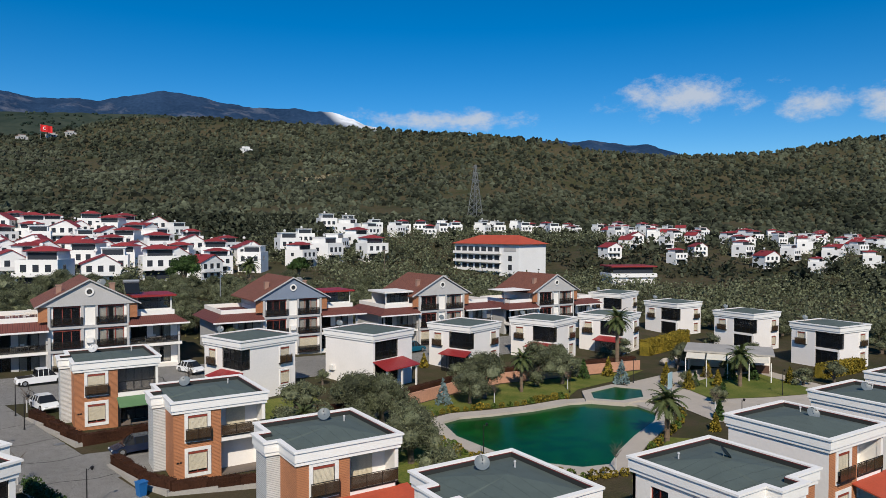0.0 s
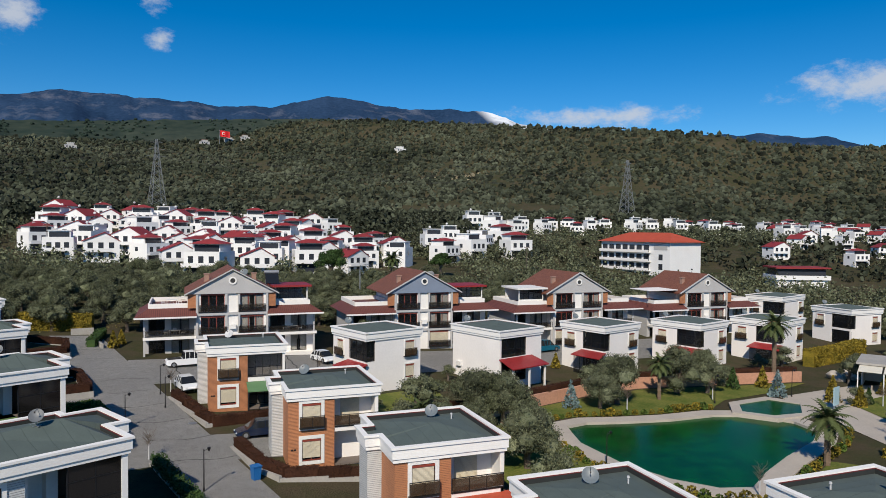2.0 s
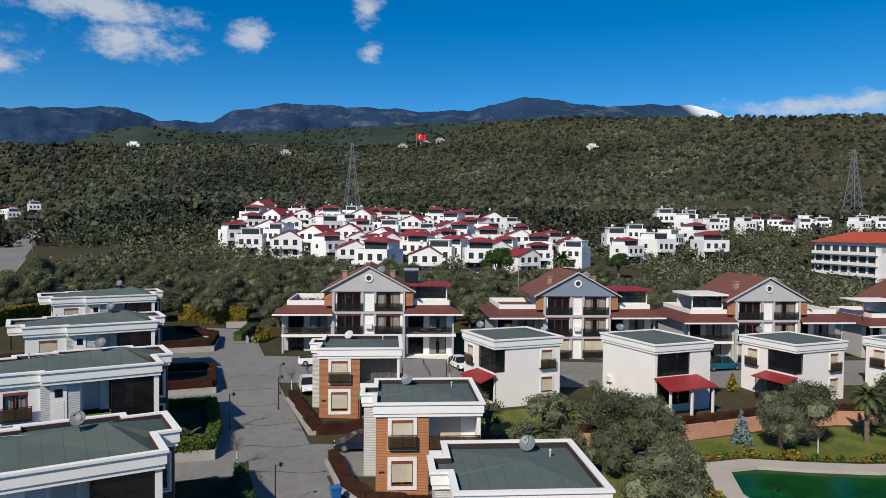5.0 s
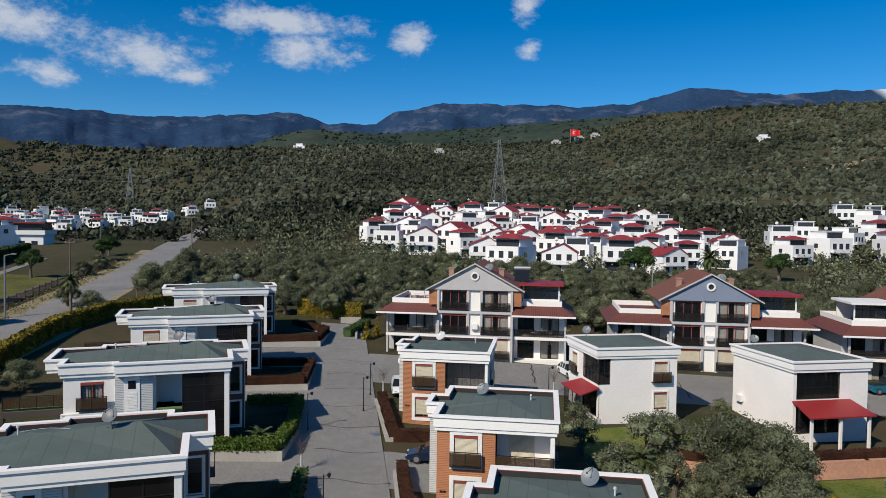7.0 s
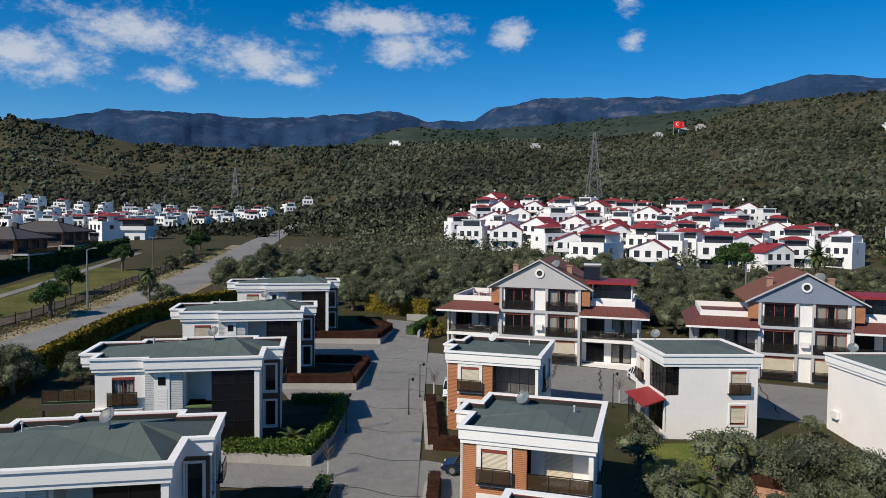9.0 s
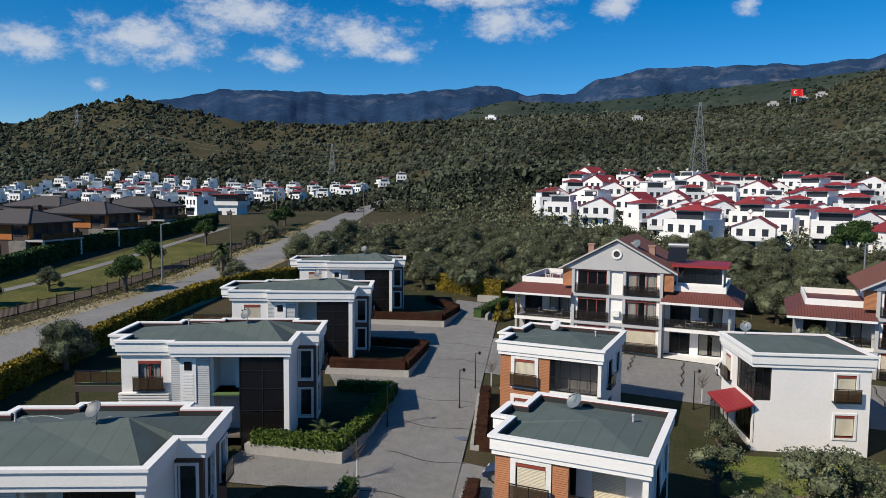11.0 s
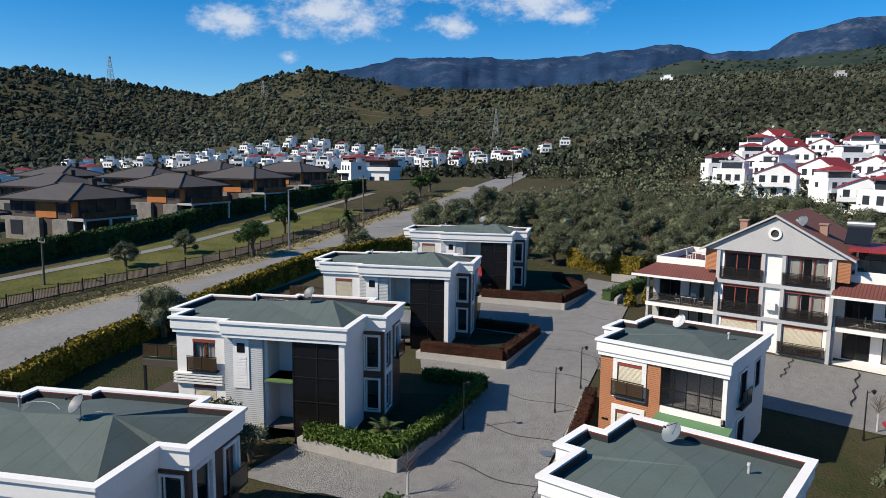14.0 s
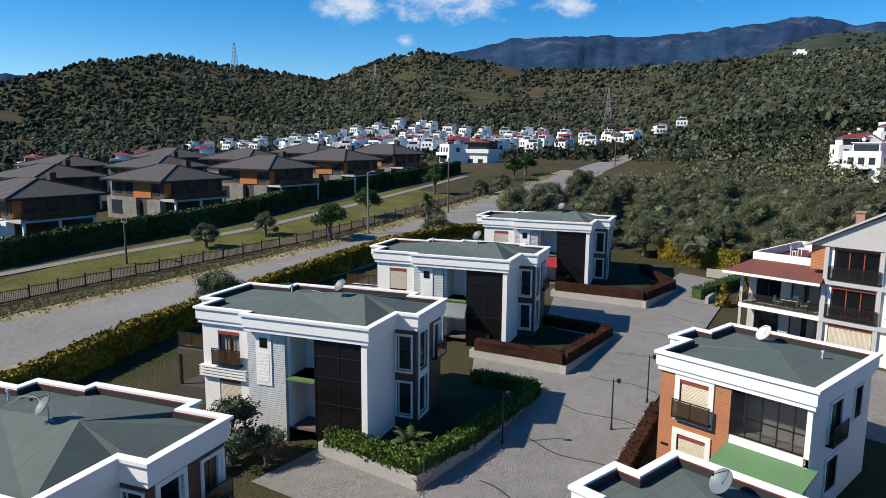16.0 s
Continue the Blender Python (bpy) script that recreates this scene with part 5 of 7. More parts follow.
for line, z, leafmat, label, poly in GARDENS:
    low_wall(line, 0.86, None, z + 0.12, CONCRETE, "pale concrete retaining wall of a garden")
    area = sum(a[0] * b[1] - b[0] * a[1] for a, b in zip(poly, poly[1:] + poly[:1]))
    poly = poly if area > 0 else poly[::-1]
    # bed surface is coloured dark to stand for the villa's shade
    solid("ground", Geo().prism(offset(poly, -0.15), z - 2.0, z), SHADEBED, "raised garden ground darkened for house shade, behind a retaining wall", "garden bed", "structure")
    inner = [tuple(p) for p in line]
    hedge(inner, 0.84, 0.85, leafmat, label, z + 0.1)
for line in ([(-3.4, 5.4), (0.0, -4.4), (6.4, -3.0), (9.6, -2.8)], [(1.9, -10.2), (3.2, -15.1), (4.9, -18.0), (12.2, -19.3)], [(6.5, -25.5), (8.0, -30.5), (9.6, -33.3), (16.5, -34.6)]):
    low_wall(line, 0.25, 0, 0.35, CONCRETE, "low concrete kerb wall of a front garden")
    hedge([(x + 0.5, y + 0.3) for x, y in line], 0.8, 1.0, DRYHEDGE, "dry brown clipped hedge round a front garden")
hedge([(-29, -30), (-32, -22.4), (-37.2, -12.9), (-40.4, -3.7), (-44.3, 7.1), (-48.5, 20), (-48.5, 31), (-43, 43)], 1.15, 2.2, GOLDLEAF, "tall golden-green conifer hedge beside the road", leaf=0.12, density=55)
hedge([(-24.8, 43.0), (-14.6, 42.0)], 1.6, 2.4, GOLDLEAF, "thick golden-yellow conifer hedge", leaf=0.12)
hedge([(83.8, 4.6), (92.6, 7.0), (101, 10)], 1.8, 2.4, GOLDLEAF, "bright golden-yellow conifer hedge", leaf=0.12)
hedge([(90.6, -20.6), (100.8, -21.0)], 1.6, 1.8, GOLDLEAF, "bright golden-yellow conifer hedge", leaf=0.12)
PINK = [(22.7, -5.2), (27, -6.3), (32, -4.0), (37, -2.4), (43, -0.5), (51, 0.8), (62, -0.8), (74, -2.8)]
low_wall(PINK, 0.35, None, 0.4, PINKWALL, "curved pink-rendered retaining wall above the lawn")
hedge([(x, y + 0.8) for x, y in PINK], 0.8, 0.9, DRYHEDGE, "dry brown hedge along the top of the pink wall", 0.0)
hedge([(-74, -30), (-75.6, -16), (-78.7, -6), (-81, 8), (-86, 22), (-94, 38), (-99, 62), (-108, 88)], 1.6, 2.9, DARKLEAF, "dark clipped hedge before the brown-roofed houses", leaf=0.17, density=18)
hedge([(-13.5, 30.2), (-13.0, 38.5)], 1.2, 1.1, DARKLEAF, "dark evergreen hedge beside the lane")
low_wall([(-12.1, 29.5), (-14.6, 39)], 0.3, 0, 0.6, CONCRETE, "low concrete wall along the lane")
low_wall([(-16.9, 39.0), (-14.3, 39.4)], 0.3, 0, 0.9, CONCRETE, "low concrete wall closing the lane")
sheet("pavement", [((64.5, -8.6), (58.8, -27)), ((78, -7), (70, -33)), ((90, -10), (84, -32))], COPING, "pale stone paved terrace beside the pond", "terrace", 0.06)

sheet("lawn", [((31, -8.4), (31.5, -4.6)), ((37, -8.6), (37, -3.0)), ((45, -10.2), (45, -0.9)), ((53, -10.3), (52, 0.0)), ((57, -7.8), (60, -1.6)), ((66, -6.5), (74, -3.8))], LAWN, "short green lawn between pond and pink wall", "lawn", 0.05)
sheet("lawn", [((22, -24), (31.0, -24)), ((22.5, -16), (29.8, -16)), ((24, -8), (30.6, -9.5))], LAWN, "short green lawn beside the pond", "lawn", 0.05)
sheet("lawn", [((15.5, -3.4), (15.5, 2.6)), ((20, -3.2), (20, 4.4)), ((25.5, -2.6), (26, 6.2))], LAWN, "short sunlit grass in a villa garden", "lawn", 0.06)
sheet("lawn", [((37.5, -34.3), (36.5, -37.5)), ((44, -31.2), (45, -37)), ((50, -28), (58, -36))], LAWN, "short green lawn beside the pond", "lawn", 0.05)
sheet("lawn", [((-66, -22), (-58.5, -22)), ((-75, 0), (-61, 0)), ((-84, 30), (-65.5, 28)), ((-95, 60), (-75.5, 60))], ROUGHGRASS, "rough green grass strip behind the fence", "grass", 0.05)

LINE = [(-56.6, -34), (-57.4, -19.4), (-59.3, -8.7), (-60.6, 4.5), (-62.2, 18), (-69, 41.5), (-82.5, 83.3)]
sheet("path", [((x - 3.6, y), (x - 0.5, y)) for x, y in LINE], TRACK, "brown gravel track behind the railing fence", "track", 0.09)
# path takes the darker asphalt colour to stand for the hedge's shadow
sheet("path", [((x - 13.4 - 0.06 * max(y, 0), y), (x - 11.6 - 0.06 * max(y, 0), y)) for x, y in LINE], ASPHALT, "narrow path before the dark hedge, greyed for hedge shade", "path", 0.1)
sheet("pavement", [((-13.0, -16.2), (-13.6, -11.9)), ((-4.2, -13.6), (-6.6, -10.2))], COBBLES, "cobbled driveway between two gardens", "driveway", 0.07)
sheet("pavement", [((-19.5, 15.2), (-23.5, 21.2)), ((-12.6, 15.6), (-14.6, 24.2))], COBBLES, "cobbled driveway between two gardens", "driveway", 0.07)
sheet("pavement", [((-15, 1.6), (-17.6, 4.4)), ((-9.4, 2.9), (-10.6, 6.7))], COBBLES, "cobbled driveway between two gardens", "driveway", 0.07)

# dark drain lines that cross the street in shallow arcs
for k in range(9):
    y = -13 + 5.2 * k
    g = Geo()
    pts = []
    for j in range(13):
        s = j / 12
        x = ly(y) + (ry(y) - ly(y)) * s
        yy = y + 0.5 * math.sin(s * math.pi * 2 + k) * 0.6 + s * 0.8
        pts.append((x, yy))
    for (x0, y0), (x1, y1) in zip(pts, pts[1:]):
        g.add([(x0, y0 - 0.045, height(x0, y0) + 0.108), (x1, y1 - 0.045, height(x1, y1) + 0.108), (x1, y1 + 0.045, height(x1, y1) + 0.108), (x0, y0 + 0.045, height(x0, y0) + 0.108)], [(0, 1, 2, 3)])
    solid("drain_line", g, RUBBER, "thin dark curved joint across the cobbles", "drain", "structure")

for x0, x1, y0, y1 in ((6.2, 6.5, 23.4, 18.4), (10.9, 11.6, 23.4, 15.8), (-3.4, -2.2, 22.0, 13.0), (27.0, 27.6, 24.4, 14.6)):
    g = Geo()
    for j in range(20):
        pa, pb = [(x0 + (x1 - x0) * t + 0.12 * math.sin(t * 19), y0 + (y1 - y0) * t) for t in (j / 20, (j + 1) / 20)]
        g.add([(pa[0] - 0.05, pa[1], height(*pa) + 0.118), (pa[0] + 0.05, pa[1], height(*pa) + 0.118), (pb[0] + 0.05, pb[1], height(*pb) + 0.118), (pb[0] - 0.05, pb[1], height(*pb) + 0.118)], [(0, 1, 2, 3)])
    solid("drain_line", g, RUBBER, "dark wavy joint across the cobbled court", "drain", "structure")

# ---------- trees ----------


def crown_geo(blobs, per_blob, leaf, squash=0.8):
    g = Geo()
    for cx, cy, cz, r in blobs:
        lump(g, cx, cy, cz, r * 0.7, squash)
        d = rng.normal(size=(per_blob, 3))
        d /= np.linalg.norm(d, axis=1)[:, None]
        d *= (r * rng.uniform(0.55, 1.08, per_blob))[:, None]
        d[:, 2] *= squash
        leaves(g, d + (cx, cy, cz), leaf, True)
    return g


def tree_meshes(kind, k):
    r = random.Random(hash_of(kind) + k)
    tr = Geo()
    if kind == "olive":
        hgt, spread, nb, per, leaf = 2.1, 1.7, 17, 620, 0.066
    elif kind == "pine":
        hgt, spread, nb, per, leaf = 3.2, 1.6, 12, 420, 0.12
    else:
        hgt, spread, nb, per, leaf = 1.6, 1.2, 8, 240, 0.09
    blobs = []
    tr.cone((0, 0, -0.6), (0.1, 0.05, hgt * 0.5), 0.28, 0.2, 7)
    for i in range(nb):
        a = 2.4 * i + r.uniform(-0.4, 0.4)
        d = spread * math.sqrt((i + 0.5) / nb) * r.uniform(0.8, 1.15)
        z = hgt + (1.3 if kind != "pine" else 0.8) * (1 - 1.5 * (d / spread) ** 2) + r.uniform(-0.35, 0.4)
        blobs.append((d * math.cos(a), d * math.sin(a), z, r.uniform(0.55, 1.05) * (0.85 if kind == "shrub" else 1)))
        if i % 2 == 0:
            tr.cone((0.1, 0.05, hgt * 0.45), (d * math.cos(a) * 0.8, d * math.sin(a) * 0.8, z), 0.13, 0.04, 5)
    return mesh_of(kind + "_trunk", tr, BARK), mesh_of(kind + "_crown", crown_geo(blobs, per, leaf), {"olive": OLIVE, "pine": DARKLEAF, "shrub": OLIVE}[kind])


def hash_of(s):
    return sum(ord(c) * (i + 3) for i, c in enumerate(s))


TREES = {k: [tree_meshes(k, i) for i in range(n)] for k, n in (("olive", 5), ("pine", 2), ("shrub", 2))}
TREE_LABEL = {"olive": "grey-green olive tree with a loose ragged crown", "pine": "dark umbrella pine with a dense rounded crown", "shrub": "small grey-green garden shrub"}


def tree(kind, x, y, s=1.0, label="", group="olive trees", z=None):
    a, b = random.choice(TREES[kind])
    th = thing(kind + "_tree" if kind != "shrub" else "shrub", pose(x, y, height(x, y) if z is None else z, 0, 0, random.uniform(0, 360)) @ Matrix.Diagonal((s, s, s * random.uniform(0.85, 1.1), 1)), label or TREE_LABEL[kind], "tree" if kind != "shrub" else "shrub", group)
    for nm, me in (("trunk", a), ("crown", b)):
        o = new(nm, me)
        o.parent = th
    return th


for x, y, s in ((24.9, -20.5, 1.3), (25.7, -7.6, 1.35), (28.3, -8.6, 1.3), (44.0, -5.2, 1.35), (41.2, -6.2, 1.1), (54.2, -3.0, 1.35), (57.6, -4.2, 1.1),
                (27.4, -16.0, 1.1), (23.6, -12.0, 0.9), (18.6, -7.0, 0.7), (43.3, 16.0, 0.6), (22.5, 26.5, 1.0), (-38.5, -6.0, 1.1), (-36.0, -1.0, 0.8), (-50.5, 30, 1.0), (62.5, -1.8, 0.7)):
    tree("olive", x, y, s, "large grey-green olive tree on the lawn", "garden olives")
tree("pine", 33, 102, 1.9, "large dark round umbrella pine before the white village", "pines")
tree("pine", 68, 118, 1.6, "", "pines")
for x, y, s in ((-61.1, 20.1, 1.15), (-69.7, 14.9, 0.8), (-67.8, 5.5, 0.85), (-71.8, 33.9, 1.1), (-82.8, 58.1, 1.1), (-86.7, 85.2, 1.1), (-76.6, 64.4, 0.8), (-59.2, 36.7, 0.9), (-80, 74, 0.9), (-92, 95, 1.2)):
    tree("pine" if s > 1 else "olive", x, y, s, "small roadside tree standing in rough grass", "roadside trees")
for x, y, s in ((70, -14.5, 0.6), (79, -6, 0.8), (80.6, -13, 0.7), (84, -22, 0.7), (88, -24, 0.8), (66, -22, 0.6), (60, -31, 0.7), (-15.6, -16.1, 0.95), (-18, -16.9, 0.7), (-14.2, -14.6, 0.6), (98, 2, 0.8), (74, 4, 0.7), (60, 4, 0.6), (15.4, 3.0, 0.6), (29, 9, 0.5), (84, -3, 0.9), (94, -8, 0.8)):
    tree("shrub", x, y, s * 1.2, "", "garden shrubs")


def blocked(x, y, pad=0):
    if max(-48, 2 - 1.25 * (y - 112)) - 6 < x < 78 and 104 < y < 255:
        return True
    if -13 < x < 100 and y < 41:
        return True
    if math.hypot(x - 147, y - 120) < 26 or (x > 168 and 62 < y < 160):
        return True
    rx = float(np.interp(y, (-90, -20, 20, 45, 72, 110, 160, 230), (-52, -45, -52.5, -62, -70, -86, -106, -137)))
    if -42 < x - rx < 9:
        return True
    return x < -62 and y < 140


n_olive = 0
spots = []
for i in range(12000):
    x, y = random.uniform(-140, 260), random.uniform(-40, 210)
    if blocked(x, y) or (x > 96 and y < 44 and x < 118) or (x < 100 and y < 41 and x > -50) or y < 41 and x < 100:
        continue
    if all((x - p) ** 2 + (y - q) ** 2 > 15.5 for p, q in spots):
        spots.append((x, y))
spots.sort(key=lambda p: math.dist(p, (10, -20)))
far_wood = Geo()
fw = []
for x, y in spots:
    if noise.noise(Vector((x * 0.03, y * 0.03, 1))) > 0.62:
        continue
    if n_olive < 260:
        tree("olive", x, y, random.uniform(0.85, 1.45), "grey-green olive tree in rough grass of the grove", "grove olives")
        n_olive += 1
    else:
        fw.append((x, y))


def woods():
    pts, sizes = [], []

    def clump(x, y, s, n, k=0.36):
        z = height(x, y)
        d = rng.normal(size=(n, 3)) * (0.62 * s, 0.62 * s, 0.42 * s)
        d[:, 2] += z + 0.75 * s
        pts.append(d + (x, y, 0))
        sizes.append(np.full(n, k * s))

    for x, y in fw:
        clump(x, y, random.uniform(1.7, 2.7), 80, 0.13)
    grove = Geo()
    leaves(grove, np.concatenate(pts), np.concatenate(sizes))
    solid("olive_grove", grove, OLIVE, "grey-green olive grove beyond the apartment houses", "grove", "stuff")
    pts.clear()
    sizes.clear()
    domes = []
    for i in range(96000):
        az = radians(random.uniform(-84, 72))
        r = 215 + 790 * random.random() ** 0.75
        x, y = EYE[0] + r * math.sin(az), EYE[1] + r * math.cos(az)
        if r < 420 and (blocked(x, y) or (-400 < x < -150 and 120 < y < 330) or (125 < x < 440 and 60 < y < 270)):
            if random.random() < 0.72:
                continue
        if noise.noise(Vector((x * 0.02, y * 0.02, 4))) + 0.5 * noise.noise(Vector((x * 0.006, y * 0.006, 7))) > random.uniform(0.2, 0.7):
            continue
        if ((x - 40) / 75) ** 2 + ((y - 480) / 60) ** 2 < 1 and random.random() < 0.45:
            continue
        s = random.uniform(0.9, 2.15) * (1.0 + r / 4000) * random.choice((0.75, 0.9, 1, 1, 1.1, 1.5))
        if r < 400:
            clump(x, y, s, 15)
        else:
            domes.append((x, y, height(x, y), s))
    g = Geo()
    leaves(g, np.concatenate(pts), np.concatenate(sizes))
    # far shrubs: uneven leafy mounds of two rings and a tip
    c = np.array(domes)
    n = len(c)
    ang = np.arange(6) * 1.0472 + rng.uniform(0, 1, (n, 1))
    v = np.zeros((n, 13, 3))
    for ring, (rad, zz) in enumerate(((0.85, -0.4), (0.8, 0.6))):
        rr = c[:, 3:4] * rad * rng.uniform(0.6, 1.35, (n, 6))
        v[:, 6 * ring:6 * ring + 6, 0] = c[:, :1] + rr * np.cos(ang + 0.5 * ring)
        v[:, 6 * ring:6 * ring + 6, 1] = c[:, 1:2] + rr * np.sin(ang + 0.5 * ring)
        v[:, 6 * ring:6 * ring + 6, 2] = c[:, 2:3] + c[:, 3:4] * (zz + rng.uniform(-0.25, 0.25, (n, 6)))
    v[:, 12, :2] = c[:, :2] + c[:, 3:4] * rng.uniform(-0.25, 0.25, (n, 2))
    v[:, 12, 2] = c[:, 2] + c[:, 3] * rng.uniform(0.9, 1.5, n)
    k = len(g.v)
    g.v += [tuple(p) for p in v.reshape(-1, 3).tolist()]
    for q in range(n):
        o = k + 13 * q
        g.f += [(o + a, o + (a + 1) % 6, o + 6 + (a + 1) % 6, o + 6 + a) for a in range(6)]
        g.f += [(o + 6 + a, o + 6 + (a + 1) % 6, o + 12) for a in range(6)]
    solid("scrub_woods", g, SCRUB, "olive and scrub woods covering the hillsides", "woods", "stuff")


woods()


def palm(x, y, h, s=1.0, z=None):
    th = thing("palm_tree", pose(x, y, height(x, y) if z is None else z, 0, 0, random.uniform(0, 360)), "palm tree with rough trunk and drooping feathery fronds", "tree", "palms")
    t = Geo()
    n = 12
    for k in range(n):
        t.cone((0, 0, h * k / n - 0.4 * (k == 0)), (0, 0, h * (k + 1) / n), 0.26 * s + 0.05 * (k % 2), 0.22 * s + 0.05, 8)
    part("trunk", t, PALMBARK, th)
    g = Geo()
    for i in range(34):
        a = 2.4 * i
        up = 1.25 - 1.9 * (i / 34)
        p = Vector((0, 0, h))
        d = Vector((math.cos(a) * math.cos(up), math.sin(a) * math.cos(up), math.sin(up)))
        side_v = Vector((-math.sin(a), math.cos(a), 0))
        for k in range(9):
            q = p + d * 0.27 * s
            w = 0.55 * s * (1 - (k / 9) ** 2) + 0.08
            for sg in (-1, 1):
                tip = (p + q) / 2 + side_v * sg * w + d * 0.25 * s - Vector((0, 0, 0.22 * w))
                g.add([p, q, tip], [(0, 1, 2)])
                tip2 = p + side_v * sg * w + d * 0.12 * s - Vector((0, 0, 0.34 * w))
                g.add([p, (p + q) / 2, tip2], [(0, 1, 2)])
            p = q
            d = (d + Vector((0, 0, -0.17))).normalized()
    part("crown", g, PALMLEAF, th)
    dead = Geo()
    dd = rng.normal(size=(70, 3)) * (0.35 * s, 0.35 * s, 0.35) + (0, 0, h - 0.5)
    leaves(dead, dd, 0.25 * s)
    part("dry_skirt", dead, DRYPALM, th, "brown hanging dead fronds")


DRYPALM = mat("dry_palm", (0.16, 0.11, 0.05), 0.9)
for x, y, h, s in ((70.4, -2.0, 7.6, 1.05), (48.9, -28.6, 4.0, 0.95), (76.2, -18, 4.2, 0.95), (50.0, -5.0, 4.2, 0.75), (-56.0, 33.0, 4.6, 0.7), (47.5, 98, 7.0, 1.3), (19.4, -8.8, 2.2, 0.6), (-8.9, -9.0, 0.5, 0.55)):
    palm(x, y, h, s, 1.0 if h == 0.5 else None)
for x, y, s in ((15.6, -3.2, 0.9), (17.2, -10.6, 1.0), (20.6, -3.8, 1.1), (21.6, -9.4, 0.8), (23.2, -1.2, 1.0), (45.5, 2.6, 0.9), (49.0, 4.4, 0.8), (63.5, 4.0, 1.0), (66.5, 6.4, 0.9), (80.5, 6.5, 0.9), (18.6, -15.0, 1.1), (20.2, -19.5, 0.9), (17.0, -24.0, 1.0), (23.5, -27.5, 1.0)):
    tree("shrub", x, y, s * 1.2, "", "garden shrubs")


def spruce(x, y, h, material, label, name="spruce"):
    th = thing(name, pose(x, y, height(x, y)), label, "tree", "conifers")
    part("trunk", Geo().cone((0, 0, -0.3), (0, 0, h * 0.9), 0.1, 0.03, 6), BARK, th)
    g = Geo()
    n = 420
    t = rng.random(n) ** 0.7
    zz = h * (1 - t) + 0.1
    rr = (h * 0.36) * t * rng.uniform(0.6, 1.05, n)
    a = rng.uniform(0, 6.28, n)
    leaves(g, np.stack([rr * np.cos(a), rr * np.sin(a), zz], 1), 0.14)
    part("crown", g, material, th)


spruce(38.2, -5.0, 3.0, BLUESPRUCE, "small silvery blue spruce on the lawn")
for x, y, h in ((40.5, -33.6, 1.8), (68.5, -12.5, 2.6), (72, -9.5, 2.2), (77.5, -12, 2.4), (-10.8, 30.0, 2.2), (-10.0, 32.4, 1.9), (12.5, 30, 2.2), (46.5, 13, 2.0)):
    spruce(x, y, h, GOLDLEAF, "small golden clipped conifer", "golden_conifer")

# planted bed on the terrace
sheet("lawn", [((69.5, -14.0), (67.0, -20.5)), ((77, -12.5), (73.5, -23.5)), ((86, -14), (82, -26))], LAWN, "planted grass bed on the paved terrace", "lawn", 0.11)
for x, y, h, m_, lb in ((69.5, -15.2, 2.4, GOLDLEAF, "small golden clipped conifer"), (71.5, -14.6, 1.8, DARKLEAF, "small dark green conifer"), (73.5, -16.6, 2.2, GOLDLEAF, "small golden clipped conifer"), (79, -14.6, 2.8, DARKLEAF, "small dark green conifer"),
                        (81.5, -16.5, 2.2, DARKLEAF, "small dark green conifer"), (70.5, -19.5, 1.6, DARKLEAF, "small dark green conifer"), (64.4, -8.4, 3.2, BLUESPRUCE, "blue-green conifer beside the basin"), (66.6, -3.9, 2.6, GOLDLEAF, "small golden clipped conifer"),
                        (62.5, -3.2, 2.6, DARKLEAF, "small dark green conifer"), (83.5, -20.5, 2.2, GOLDLEAF, "small golden clipped conifer"), (60.0, -26.5, 2.0, DARKLEAF, "small dark green conifer"), (55.8, -29.0, 1.7, GOLDLEAF, "small golden clipped conifer")):
    spruce(x, y, h, m_, lb, "conifer" if m_ is DARKLEAF else "golden_conifer" if m_ is GOLDLEAF else "spruce")

# low golden and green bushes along the coping
edge = offset(POND, 2.3)
bush_mesh = {}
for nm, m_ in (("gold", GOLDLEAF), ("green", HEDGELEAF)):
    d = rng.normal(size=(110, 3))
    d /= np.linalg.norm(d, axis=1)[:, None]
    d *= 0.36
    d[:, 2] = d[:, 2] * 0.9 + 0.28
    gg = Geo()
    leaves(gg, d, 0.09)
    bush_mesh[nm] = mesh_of("bush", gg, m_)
for (x0, y0), (x1, y1) in zip(edge, edge[1:] + edge[:1]):
    L = math.dist((x0, y0), (x1, y1))
    for k in range(int(L / 0.85)):
        t = (k + 0.5) / int(L / 0.85)
        x, y = x0 + (x1 - x0) * t + random.uniform(-0.15, 0.15), y0 + (y1 - y0) * t
        if 53 < x < 65 and -18 < y < -8:
            continue
        s = random.uniform(0.75, 1.35)
        o = new("bush", bush_mesh[random.choice(("gold", "gold", "green"))])
        o.matrix_world = pose(x, y, height(x, y) + 0.02, 0, 0, random.uniform(0, 360)) @ Matrix.Scale(s, 4)
        tagged(o, "small clipped golden-green bush beside the coping", "bush", "pond edge bushes")

